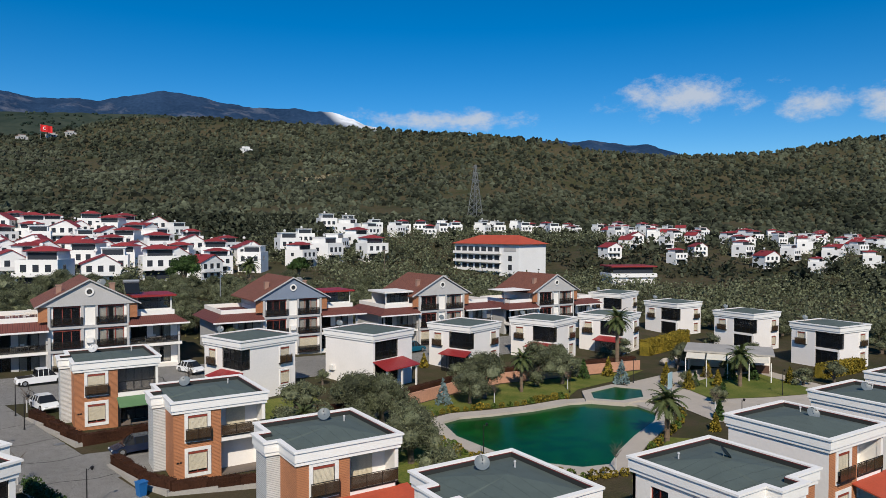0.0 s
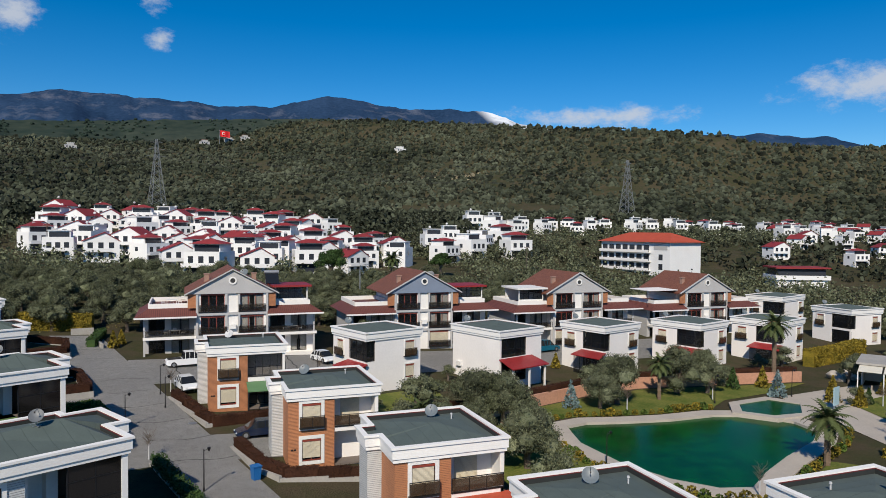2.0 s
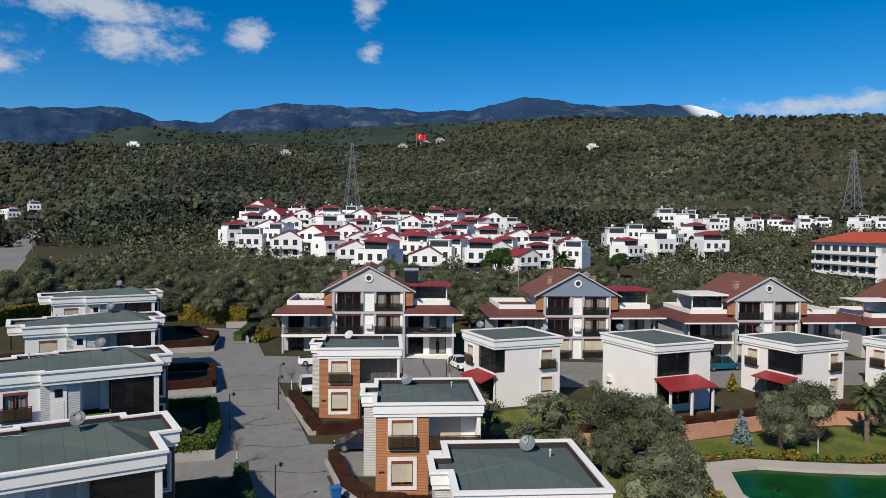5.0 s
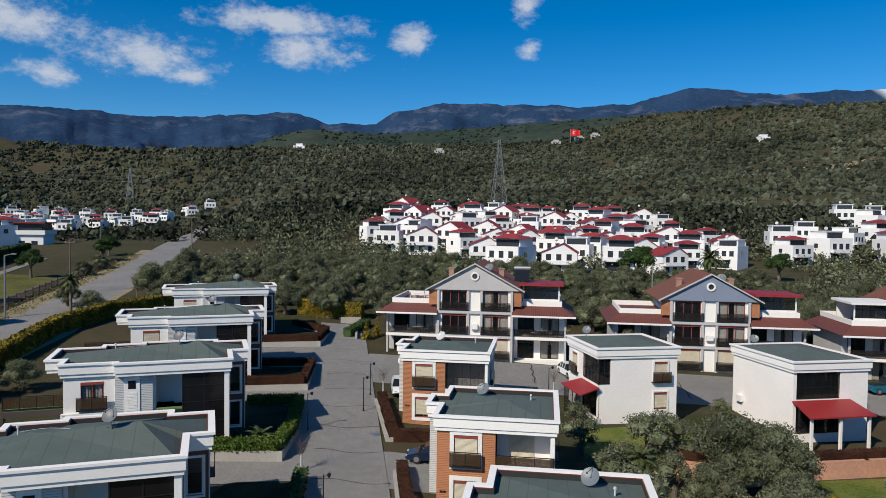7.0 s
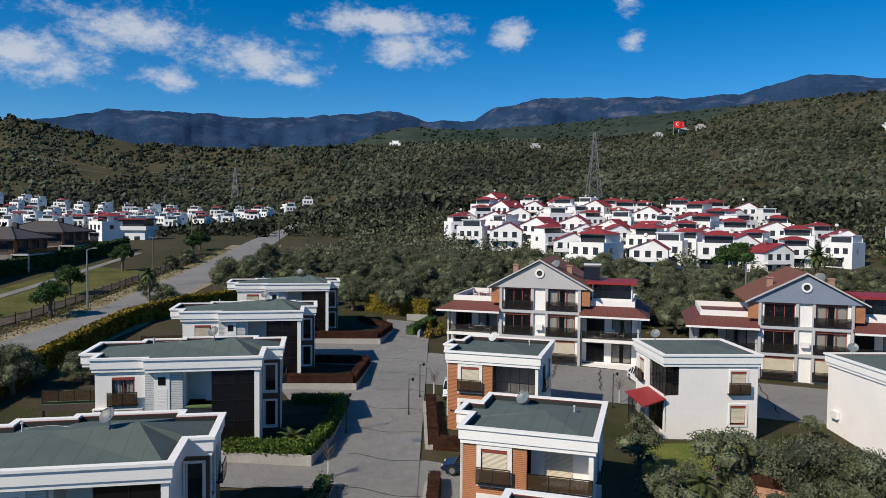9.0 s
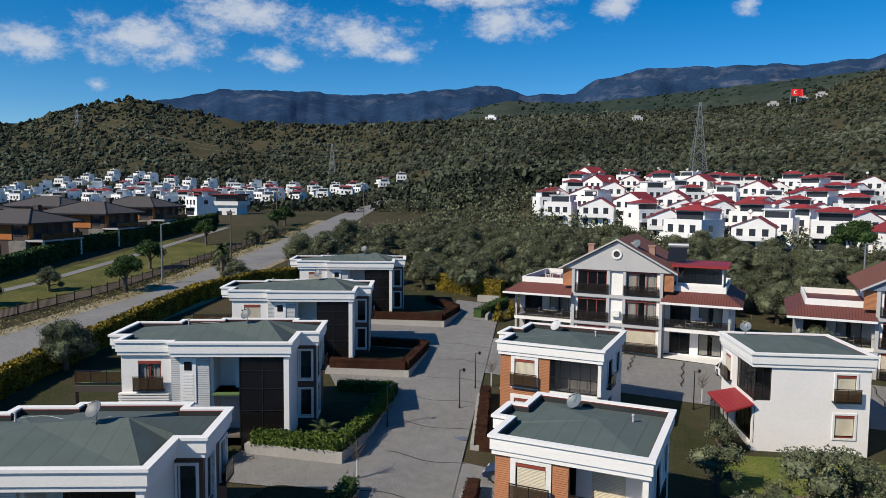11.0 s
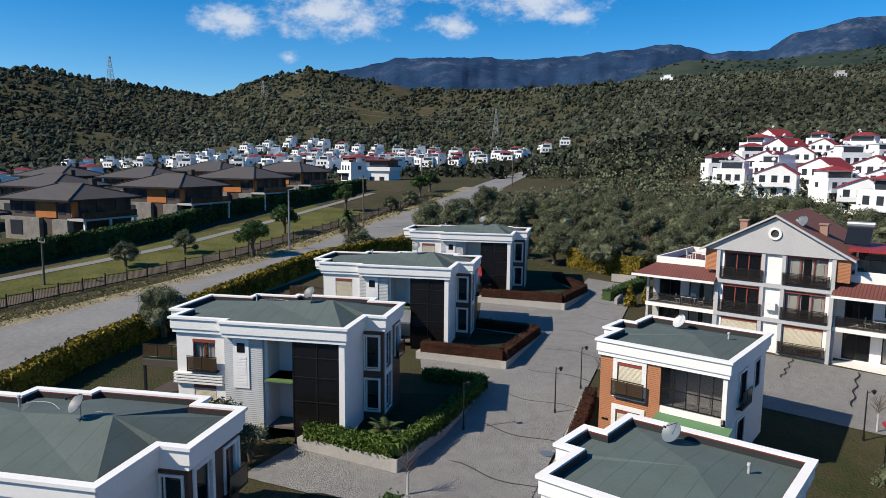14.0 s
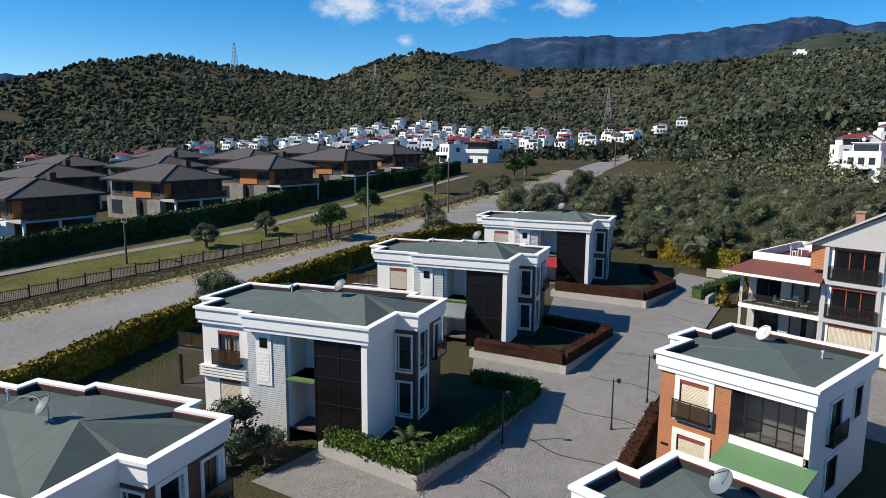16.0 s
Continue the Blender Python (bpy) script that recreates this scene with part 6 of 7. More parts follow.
# ---------- village and far houses ----------


def village_house(kind):
    th = thing("village_house", pose(0, 0, -500), "white two-storey village house with red roof and balconies", "house", "village houses")
    w, d, h = (9, 8, 5.6) if kind != 2 else (8, 8, 6.0)
    g = Geo().box(-w / 2, -d / 2, -2, w / 2, d / 2, h)
    if kind == 0:
        g.add([(-w / 2, -d / 2, h), (w / 2, -d / 2, h), (w * 0.1, -d / 2, h + 2.2), (-w / 2, d / 2, h), (w / 2, d / 2, h), (w * 0.1, d / 2, h + 2.2)], [(0, 1, 2), (5, 4, 3), (0, 2, 5, 3), (1, 4, 5, 2)])
    else:
        g.box(-w / 2 + 1.2, -d / 2 + 2.4, h, w / 2 - 1.0, d / 2, h + 2.5)
        g.ring([(-w / 2, -d / 2), (w / 2, -d / 2), (w / 2, d / 2), (-w / 2, d / 2)], [(-w / 2 + 0.2, -d / 2 + 0.2), (w / 2 - 0.2, -d / 2 + 0.2), (w / 2 - 0.2, d / 2 - 0.2), (-w / 2 + 0.2, d / 2 - 0.2)], h, h + 0.7)
    part("wall", g, HOUSEWHITE, th)
    r = Geo()
    if kind == 0:
        for sgn, x1, z1 in ((1, w / 2 + 0.4, h - 0.25), (-1, -w / 2 - 0.4, h - 0.15)):
            v = [(w * 0.1, -d / 2 - 0.3, h + 2.25), (x1, -d / 2 - 0.3, z1), (x1, d / 2 + 0.3, z1), (w * 0.1, d / 2 + 0.3, h + 2.25)]
            r.add(v + [(a, b_, c + 0.18) for a, b_, c in v], [(0, 1, 2, 3), (7, 6, 5, 4), (0, 4, 5, 1), (1, 5, 6, 2), (2, 6, 7, 3), (3, 7, 4, 0)])
    elif kind == 1:
        r.add([(-w / 2 + 0.6, -d / 2 + 1.2, h + 2.5), (w / 2 - 0.4, -d / 2 + 1.2, h + 2.5), (w / 2 - 0.4, d / 2 + 0.4, h + 2.5), (-w / 2 + 0.6, d / 2 + 0.4, h + 2.5), (-1, 0.2, h + 3.6), (1, 0.2, h + 3.6)],
              [(0, 1, 5, 4), (1, 2, 5), (2, 3, 4, 5), (3, 0, 4), (3, 2, 1, 0)])
    else:
        r.box(-w / 2 + 0.9, -d / 2 + 2.1, h + 2.5, w / 2 - 0.7, d / 2 + 0.2, h + 2.7)
    part("roof", r, VILRED if kind != 2 else HOUSEWHITE, th)
    if kind:
        part("terrace_glazing", Geo().box(-w / 2 + 1.5, -d / 2 + 2.33, h + 0.25, w / 2 - 1.3, -d / 2 + 2.45, h + 2.2), WINDARK, th)
        # flat dark panel on the wall stands for the shade inside the veranda
        part("veranda_opening", Geo().box(-w / 2 + 0.5, -d / 2 - 0.04, 0.1, w / 2 - 2.4, -d / 2 + 0.1, 2.4), WINDARK, th)
    for zf in (0.4, 3.3) if not kind else (3.3,):
        for k in range(3):
            x = -w / 2 + 1.1 + k * (w - 2.2) / 2.6
            part("window", Geo().box(x, -d / 2 - 0.03, zf + 0.3, x + 1.3, -d / 2 + 0.1, zf + 1.9), WINDARK, th)
    part("window", Geo().box(w / 2 - 0.1, -1.5, 3.8, w / 2 + 0.03, -0.2, 5.1), WINDARK, th)
    part("window", Geo().box(-w / 2 - 0.03, 0, 3.8, -w / 2 + 0.1, 1.3, 5.1), WINDARK, th)
    part("balcony", Geo().box(-w / 2, -d / 2 - 1.4, 2.6, w / 2 - 2, -d / 2, 2.8).box(-w / 2, -d / 2 - 1.4, 2.8, w / 2 - 2, -d / 2 - 1.25, 3.6), HOUSEWHITE, th)
    part("dish", Geo().cone((-1, 0.5, h + 2.0), (-1, 0.5, h + 3.3), 0.03, 0.03, 5).cone((-1, 0.4, h + 3.3), (-1.05, 0.1, h + 3.45), 0.5, 0.45, 12), DISHW, th)
    return th


PROTO = [village_house(k) for k in range(3)]
village = []
for row in range(9):
    for k in range(10):
        x, y = -46 + 12.2 * k + 4 * (row % 2) + random.uniform(-2, 2), 112 + 15.5 * row + random.uniform(-3, 3) + 0.12 * k
        if (x > 48 and y < 135) or (row == 0 and x < 2) or (row == 1 and x < -18) or (row == 2 and x < -36) or (20 < x < 42 and y < 116) or (x > 60 and row > 4) or random.random() < 0.06:
            continue
        village.append((x, y, random.choice((0, 0, 1, 1, 2))))
for x, y in ((82, 152), (94, 158), (106, 176), (98, 190), (118, 182), (86, 176), (112, 158)):
    village.append((x, y, random.choice((1, 2))))
for k in range(26):
    village.append((128 + 12 * (k % 13) + random.uniform(-3, 3), 215 + 22 * (k // 13) + random.uniform(-6, 6) - 3 * (k % 13) * 0.4, random.choice((1, 2, 2))))
east = []
for k in range(900):
    a, r = radians(random.uniform(46.5, 68)), random.uniform(255, 445)
    x, y = EYE[0] + r * math.sin(a), EYE[1] + r * math.cos(a)
    if len(east) < 62 and all(math.dist((x, y), p) > 14.5 for p in east):
        east.append((x, y))
village += [(x, y, random.choice((1, 1, 2, 0))) for x, y in east]
for k in range(120):
    x, y = -395 + 13.5 * (k % 15) + random.uniform(-3, 3), 140 + 23 * (k // 15) + 0.35 * (13.5 * (k % 15)) + random.uniform(-4, 4)
    village.append((x, y, random.choice((2, 2, 2, 1))))
for x, y in ((-240, 23), (-225, 45), (-203, 44), (-209, 66), (-255, 40), (-141, 118)):
    village.append((x, y, 1))
for x, y, k in village:
    copy_thing(PROTO[k], pose(x, y, height(x, y), 0, 0, random.choice((0, 0, 12, -15, 25, 38, -30, -8)) + random.uniform(-9, 9)) @ Matrix.Scale(random.uniform(0.82, 1.04) * (0.76 if x > 150 else 0.86 if x < -145 else 1.0), 4))
for p in PROTO:
    for o in list(p.children_recursive):
        bpy.data.objects.remove(o)
    bpy.data.objects.remove(p)


def village_trees():
    pts, sizes = [], []
    for x, y, k in village:
        for i in range(4 if x > -60 else 1):
            a, r, s = random.uniform(0, 6.28), random.uniform(5.0, 8.0), random.uniform(0.9, 2.0)
            px, py = x + r * math.cos(a), y + r * math.sin(a)
            d = rng.normal(size=(44, 3)) * (0.55 * s, 0.55 * s, 0.5 * s)
            d[:, 2] += 1.2 * s
            pts.append(d + (px, py, height(px, py)))
            sizes.append(np.full(44, 0.2 * s))
    g = Geo()
    leaves(g, np.concatenate(pts), np.concatenate(sizes))
    solid("garden_trees", g, OLIVE, "grey-green garden trees between the village houses", "trees", "stuff")


village_trees()


def hotel(x, y, z, deg):
    th = thing("hotel", pose(x, y, z, 0, 0, deg), "five-storey white hotel with orange tiled roof and rows of balconies", "hotel")
    L, D, fl = 30, 14, 2.9
    g = Geo().box(0, 0, -4, L, D, 4 * fl + 1.0)
    part("wall", g, HOUSEWHITE, th)
    z1 = 4 * fl + 1.0
    part("roof", Geo().add([(-1, -1, z1), (L + 1, -1, z1), (L + 1, D + 1, z1), (-1, D + 1, z1), (6, D / 2, z1 + 3), (L - 6, D / 2, z1 + 3)], [(0, 1, 5, 4), (1, 2, 5), (2, 3, 4, 5), (3, 0, 4), (3, 2, 1, 0)]), ORANGEROOF, th)
    for f in range(4):
        for k in range(7):
            xx = 1.0 + k * 3.1
            part("window", Geo().box(xx - 0.3, -0.05, f * fl + 0.66, xx + 1.9, 0.1, f * fl + 2.95), WINDARK, th)
        part("balcony", Geo().box(0.3, -1.3, f * fl + 0.5, 22.4, -0.06, f * fl + 0.65).box(0.3, -1.3, f * fl + 0.65, 22.4, -1.2, f * fl + 1.4), CREAM, th)
    part("sign", Geo().box(23.5, -0.08, 10.2, 29, 0.05, 11.6), GREYREN, th)
    for f in range(3):
        part("window", Geo().box(25.5, -0.05, f * 3 + 1, 27.1, 0.1, f * 3 + 2.8), WINDARK, th)


hotel(133, 134, 2.6, -80)


def band_house(x, y, z, deg, red=True):
    th = thing("village_house", pose(x, y, z, 0, 0, deg), "white house with a glazed red-roofed top floor", "house")
    part("wall", Geo().box(0, 0, -3, 14, 9, 4.6).box(-0.6, -0.6, 4.6, 14.6, 9.6, 5.8), HOUSEWHITE, th)
    part("top_floor", Geo().box(0.4, 0.4, 5.8, 13.6, 8.6, 7.8), WINDARK, th)
    part("roof", Geo().box(-0.6, -0.6, 7.8, 14.6, 9.6, 8.2), VILRED, th)
    for k in range(4):
        part("window", Geo().box(1 + 3.3 * k, -0.05, 0.8, 2.6 + 3.3 * k, 0.1, 2.8), WINDARK, th)


band_house(158, 82, 0.4, -25)
band_house(-143, 116, 9.0, 20)


def brown_house(x, y, deg, pale=False):
    z = height(x, y)
    th = thing("brown_roofed_house", pose(x, y, z, 0, 0, deg) @ Matrix.Scale(1.15, 4), "modern two-storey house with dark tiled hip roof and orange panel", "house", "brown-roofed houses")
    g = Geo().box(-5.5, -5, -2, 5.5, 5, 5.3)
    part("wall", g, DARKREN, th)
    part("lower_wall", Geo().box(-5.9, -5.6, -2, 0.5, -5.001, 2.7).box(3.2, -5.9, -2, 5.9, -5.001, 2.6), CREAM if pale else GREYSTONE, th, "cream lower wall" if pale else "grey stone-clad lower wall")
    if pale:
        for bx in (-5.9, 0.8):
            part("balcony", Geo().box(bx, -7.2, 2.5, bx + 3.6, -5.05, 2.75).box(bx, -7.2, 2.75, bx + 3.6, -7.05, 3.6), CREAM, th, "cream balcony")
            part("balcony_post", Geo().box(bx + 0.05, -7.15, -2, bx + 0.3, -6.9, 2.5), CREAM, th)
    part("orange_panel", Geo().box(-0.6, -5.12, 2.75, 3.1, -4.9, 5.2), ORANGEPANEL, th, "orange cladding panel")
    part("orange_panel", Geo().box(5.4, -4.8, 0.2, 5.6, 4.0, 5.2), BROWNCLAD, th, "dark brown cladding")
    r = Geo()
    r.add([(-6.6, -6.1, 5.2), (6.6, -6.1, 5.2), (6.6, 6.1, 5.2), (-6.6, 6.1, 5.2), (-2.2, 0, 7.0), (2.2, 0, 7.0), (-6.6, -6.1, 5.0), (6.6, -6.1, 5.0), (6.6, 6.1, 5.0), (-6.6, 6.1, 5.0)],
          [(0, 1, 5, 4), (1, 2, 5), (2, 3, 4, 5), (3, 0, 4), (0, 6, 7, 1), (1, 7, 8, 2), (2, 8, 9, 3), (3, 9, 6, 0), (9, 8, 7, 6)])
    part("roof", r, DARKTILE, th, "dark brown tiled hip roof")
    part("chimney", Geo().box(1.5, 1.5, 5.8, 2.3, 2.3, 7.7), DARKREN, th)
    for xx in (-4.6, -2.4, 3.4):
        part("window", Geo().box(xx, -5.05, 3.2, xx + 1.3, -4.95, 4.9), WINDARK, th)
    part("window", Geo().box(-4.8, -5.66, 0.4, -2.6, -5.55, 2.3), WINDARK, th)
    for yy in (-3.6, -1, 2.2):
        part("window", Geo().box(5.6, yy, 3.2, 5.66, yy + 1.3, 4.9), WINDARK, th)
    part("orange_panel", Geo().box(5.56, -4.95, 2.9, 5.64, -3.9, 5.1), ORANGEPANEL, th, "orange cladding strip")
    # deep eaves, ridge tiles and the side veranda with its slab and posts
    part("fascia", Geo().ring([(-6.65, -6.15), (6.65, -6.15), (6.65, 6.15), (-6.65, 6.15)], [(-6.4, -5.9), (6.4, -5.9), (6.4, 5.9), (-6.4, 5.9)], 4.9, 5.16), DARKMETAL, th)
    rt = Geo().bar((-2.2, 0, 7.05), (2.2, 0, 7.05), 0.16)
    for ex, ey, px in ((-6.6, -6.1, -2.2), (6.6, -6.1, 2.2), (6.6, 6.1, 2.2), (-6.6, 6.1, -2.2)):
        rt.bar((ex, ey, 5.25), (px, 0, 7.05), 0.14)
    part("ridge_tiles", rt, DARKTILE, th)
    part("veranda_slab", Geo().box(5.56, -5.6, 2.5, 8.4, 3.4, 2.75), GREYREN, th, "grey veranda slab")
    for yy in (-5.3, -1.2, 3.0):
        part("veranda_post", Geo().box(8.0, yy, -2, 8.25, yy + 0.25, 2.5), CREAM, th)
    part("veranda_rail", Geo().box(8.25, -5.5, 2.75, 8.33, 3.3, 3.6), RAILGLASS, th)


ORANGEPANEL = mat("orange_panel", (0.42, 0.14, 0.03), 0.7, var=0.1)
for x, y in ((-93, -9), (-97, 12), (-101, 32), (-106, 51), (-112, 68), (-121, 0), (-125, 21), (-129, 42), (-134, 62), (-92, -30), (-118, -22), (-150, 10), (-155, 35)):
    brown_house(x, y, 17, (x, y) == (-93, -9))

# hill houses, flag and pylons
for x, y, s in ((216, 650, 0), (-238, 622, 0), (71, 853, 1), (22, 850, 1), (52, 858, 1), (-111, 731, 2)):
    z = height(x, y)
    th = thing("hill_house", pose(x, y, z, 0, 0, 15) @ Matrix.Scale(0.7, 4), "pale house standing on the wooded hillside", "house", "hill houses")
    part("wall", Geo().box(-8, -5, -4, 8, 5, 4.5).box(-4, -3, 4.5, 5, 4, 7.5), GREYREN if s else HOUSEWHITE, th)
    part("roof", Geo().box(-8.4, -5.4, 4.5, -4.1, 5.4, 4.9).box(-4.5, -3.4, 7.5, 5.5, 4.4, 7.9), TERRACE if s == 1 else HOUSEWHITE, th)
    for k in range(3):
        part("window", Geo().box(-6 + 4 * k, -5.06, 1, -4 + 4 * k, -4.9, 3), WINDARK, th)


def flag(x, y):
    z = height(x, y)
    th = thing("flag", pose(x, y, z, 0, 0, 0) @ Matrix.Scale(1.2, 4), "large red flag with white emblem on a tall pole", "flag")
    part("pole", Geo().cone((0, 0, -2), (0, 0, 16), 0.25, 0.12, 8), STEEL, th)
    g = Geo()
    n = 10
    for k in range(n + 1):
        for zz in (9.0, 15.5):
            g.v.append((0.2 + k * 1.0, 0.5 * math.sin(k * 0.9), zz - 0.12 * k))
    g.f = [(2 * k, 2 * k + 2, 2 * k + 3, 2 * k + 1) for k in range(n)]
    part("cloth", g, FLAGRED, th)
    e = Geo().ring([(1.5 * math.cos(a * 0.3142), 1.5 * math.sin(a * 0.3142)) for a in range(20)], [(0.35 + 1.15 * math.cos(a * 0.3142), 1.15 * math.sin(a * 0.3142)) for a in range(20)], 0, 0.1,
                   Matrix.Translation((3.8, -0.75, 12)) @ Matrix.Rotation(radians(90), 4, "X"))
    part("emblem", e, SIGNWHITE, th)


flag(40, 846)


def pylon(x, y, top_z, deg=20, h=38):
    z = top_z - h
    th = thing("pylon", pose(x, y, z, 0, 0, deg), "tall grey steel lattice power pylon on the hillside", "pylon", "pylons")
    g = Geo()
    lv = 9
    prev = None
    for k in range(lv + 1):
        t = k / lv
        w = 3.6 * (1 - t) ** 1.15 + 0.45
        c = [Vector((sx * w, sy * w, h * t)) for sx, sy in ((-1, -1), (1, -1), (1, 1), (-1, 1))]
        if prev:
            for i in range(4):
                j = (i + 1) % 4
                g.bar(prev[i], c[i], 0.28)
                g.bar(prev[i], c[j], 0.15)
                g.bar(prev[j], c[i], 0.15)
        else:
            for p in c:
                g.bar(p - Vector((0, 0, 14)), p, 0.28)
        prev = c
    part("tower", g, PYLONGREY, th)
    for zz, wd in ((h * 0.74, 5.5), (h * 0.85, 4.6), (h * 0.95, 3.6)):
        part("cross_arm", Geo().bar((-wd, 0, zz), (wd, 0, zz), 0.14).bar((-wd, 0, zz), (0, 0, zz + 1.1), 0.09).bar((wd, 0, zz), (0, 0, zz + 1.1), 0.09), PYLONGREY, th)


PYLONGREY = mat("pylon_grey", (0.22, 0.23, 0.23), 0.6, 0.3)
pylon(-16.7, 363.7, 69.5)
pylon(253, 290, 62.1)
pylon(412, 516, 83, -20)
pylon(-296, 422, 56.8)
pylon(-702, 318, 118)
pylon(-560, 400, 92)



def power_line(p, q, sag):
    th = thing("power_line", pose(0, 0, 0), "thin dark power cables strung between the pylons", "cable", "power lines")
    d = (Vector(q) - Vector(p)).normalized()
    for off, dz in ((-5.2, -10), (5.2, -10), (-4.3, -6), (4.3, -6), (0, 0)):
        g = Geo()
        o = Vector((-d.y, d.x, 0)) * off + Vector((0, 0, dz))
        pts = [Vector(p).lerp(Vector(q), k / 12) + o - Vector((0, 0, sag * 4 * (k / 12) * (1 - k / 12))) for k in range(13)]
        for c in pts:
            g.v += [tuple(c + Vector(k)) for k in ((0, 0, 0.04), (-0.035 * d.y, 0.035 * d.x, -0.02), (0.035 * d.y, -0.035 * d.x, -0.02))]
        g.f = [(3 * k + i, 3 * k + (i + 1) % 3, 3 * k + 3 + (i + 1) % 3, 3 * k + 3 + i) for k in range(12) for i in range(3)]
        part("cable", g, DARKMETAL, th)


power_line((-16.7, 363.7, 69.5), (253, 290, 62.1), 9)
power_line((253, 290, 62.1), (412, 516, 83), 9)
power_line((-16.7, 363.7, 69.5), (-296, 422, 56.8), 9)
power_line((-296, 422, 56.8), (-560, 400, 92), 9)

# ---------- road furniture ----------


def fence_line():
    th = thing("fence", pose(0, 0, 0), "long dark metal railing fence beside the road", "fence")
    line = [(-56.6, -34), (-57.4, -19.4), (-59.3, -8.7), (-60.6, 4.5), (-62.2, 18), (-69, 41.5), (-82.5, 83.3)]
    rail = mesh_of("rail", Geo().box(0, -0.02, 0, 2.6, 0.02, 0.06), DARKMETAL)
    picket = mesh_of("picket", Geo().box(-0.015, -0.012, 0.1, 0.015, 0.012, 1.35), DARKMETAL)
    post = mesh_of("fence_post", Geo().box(-0.05, -0.05, -0.5, 0.05, 0.05, 1.5), DARKMETAL)
    rest = Geo()
    count = 0

    def put(nm, me, m):
        o = new(nm, me)
        o.parent = th
        o.matrix_local = m

    for (x0, y0), (x1, y1) in zip(line, line[1:]):
        L = math.dist((x0, y0), (x1, y1))
        n = max(1, round(L / 2.6))
        a = math.degrees(math.atan2(y1 - y0, x1 - x0))
        for k in range(n):
            x, y = x0 + (x1 - x0) * k / n, y0 + (y1 - y0) * k / n
            M = pose(x, y, height(x, y), 0, 0, a) @ Matrix.Diagonal((L / n / 2.6, 1, 1, 1))
            put("fence_post", post, M)
            put("rail", rail, M @ Matrix.Translation((0, 0, 0.2)))
            put("rail", rail, M @ Matrix.Translation((0, 0, 1.2)))
            for q in range(17):
                S = M @ Matrix.Translation((0.08 + 0.15 * q, 0, 0))
                if -12 < y < 34 and count < 300:
                    put("picket", picket, S)
                    count += 1
                else:
                    rest.box(-0.015, -0.012, 0.1, 0.015, 0.012, 1.35, S)
    tagged(part("railing_infill", rest, DARKMETAL, th), kind="stuff")



fence_line()


def street_lamp(x, y, h=3.2, z=None):
    th = thing("street_lamp", pose(x, y, height(x, y) if z is None else z), "slim black garden street lamp with a small lantern", "street lamp", "estate lamps")
    part("post", Geo().cone((0, 0, -0.3), (0, 0, h), 0.05, 0.035, 8).cone((0, 0, 0), (0, 0, 0.35), 0.09, 0.07, 8), DARKMETAL, th)
    part("arm", Geo().cone((0, 0, h - 0.15), (0.35, 0, h + 0.05), 0.02, 0.02, 6), DARKMETAL, th)
    part("lantern", Geo().cone((0.35, 0, h - 0.15), (0.35, 0, h + 0.05), 0.07, 0.14, 8).cone((0.35, 0, h + 0.05), (0.35, 0, h + 0.14), 0.16, 0.03, 8), DARKMETAL, th)


for x, y in ((-4.3, 6.8), (-3.7, 2.0), (-0.6, -18.9), (30.4, -23.7), (54.9, -8.6), (66.0, -9.0), (-6.9, -3.9), (13, 10.8), (76, -24), (58, -30.5)):
    street_lamp(x, y)


def tall_lamp(x, y, h):
    th = thing("road_lamp", pose(x, y, height(x, y)), "tall grey concrete road lamp post", "street lamp", "road poles")
    part("post", Geo().cone((0, 0, -0.5), (0, 0, h), 0.16, 0.09, 8), STEEL, th)
    part("arm", Geo().cone((0, 0, h), (1.3, 0, h + 0.25), 0.05, 0.04, 6).box(1.1, -0.12, h + 0.18, 1.8, 0.12, h + 0.32), STEEL, th)


tall_lamp(-60.7, 26.0, 8.6)
tall_lamp(30, 60, 9.0)


def utility_pole(x, y, h=8.5):
    th = thing("utility_pole", pose(x, y, height(x, y)), "wooden power pole with a cross arm", "utility pole", "road poles")
    part("post", Geo().cone((0, 0, -0.5), (0, 0, h), 0.15, 0.1, 8), BARK, th)
    part("cross_arm", Geo().box(-0.9, -0.06, h - 0.6, 0.9, 0.06, h - 0.45), BARK, th)
    for px in (-0.8, 0, 0.8):
        part("insulator", Geo().cone((px, 0, h - 0.45), (px, 0, h - 0.2), 0.05, 0.03, 6), DISHW, th)


for x, y in ((-65.8, 46), (-65.8, -5), (-92, 92), (-38, 150), (18, 215), (96, 118), (-84, 120)):
    utility_pole(x, y, 9.0 if x != -65.8 or y > 0 else 5.5)


def signboard():
    x, y = -53.5, 48.5
    th = thing("signboard", pose(x, y, height(x, y), 0, 0, 35), "white roadside signboard with lines of red writing", "sign")
    part("board", Geo().box(-1.9, -0.06, 1.3, 1.9, 0.06, 3.6), SIGNWHITE, th)
    for px in (-1.6, 1.6):
        part("post", Geo().box(px - 0.06, -0.05, -0.5, px + 0.06, 0.05, 1.3), STEEL, th)
    for k, (w, zz) in enumerate(((2.6, 3.15), (2.0, 2.6), (2.8, 2.1), (1.7, 1.65))):
        part("writing_bar", Geo().box(-w / 2, -0.07, zz - 0.12, w / 2, -0.061, zz + 0.12), SIGNRED if k % 2 == 0 else DARKMETAL, th)


signboard()


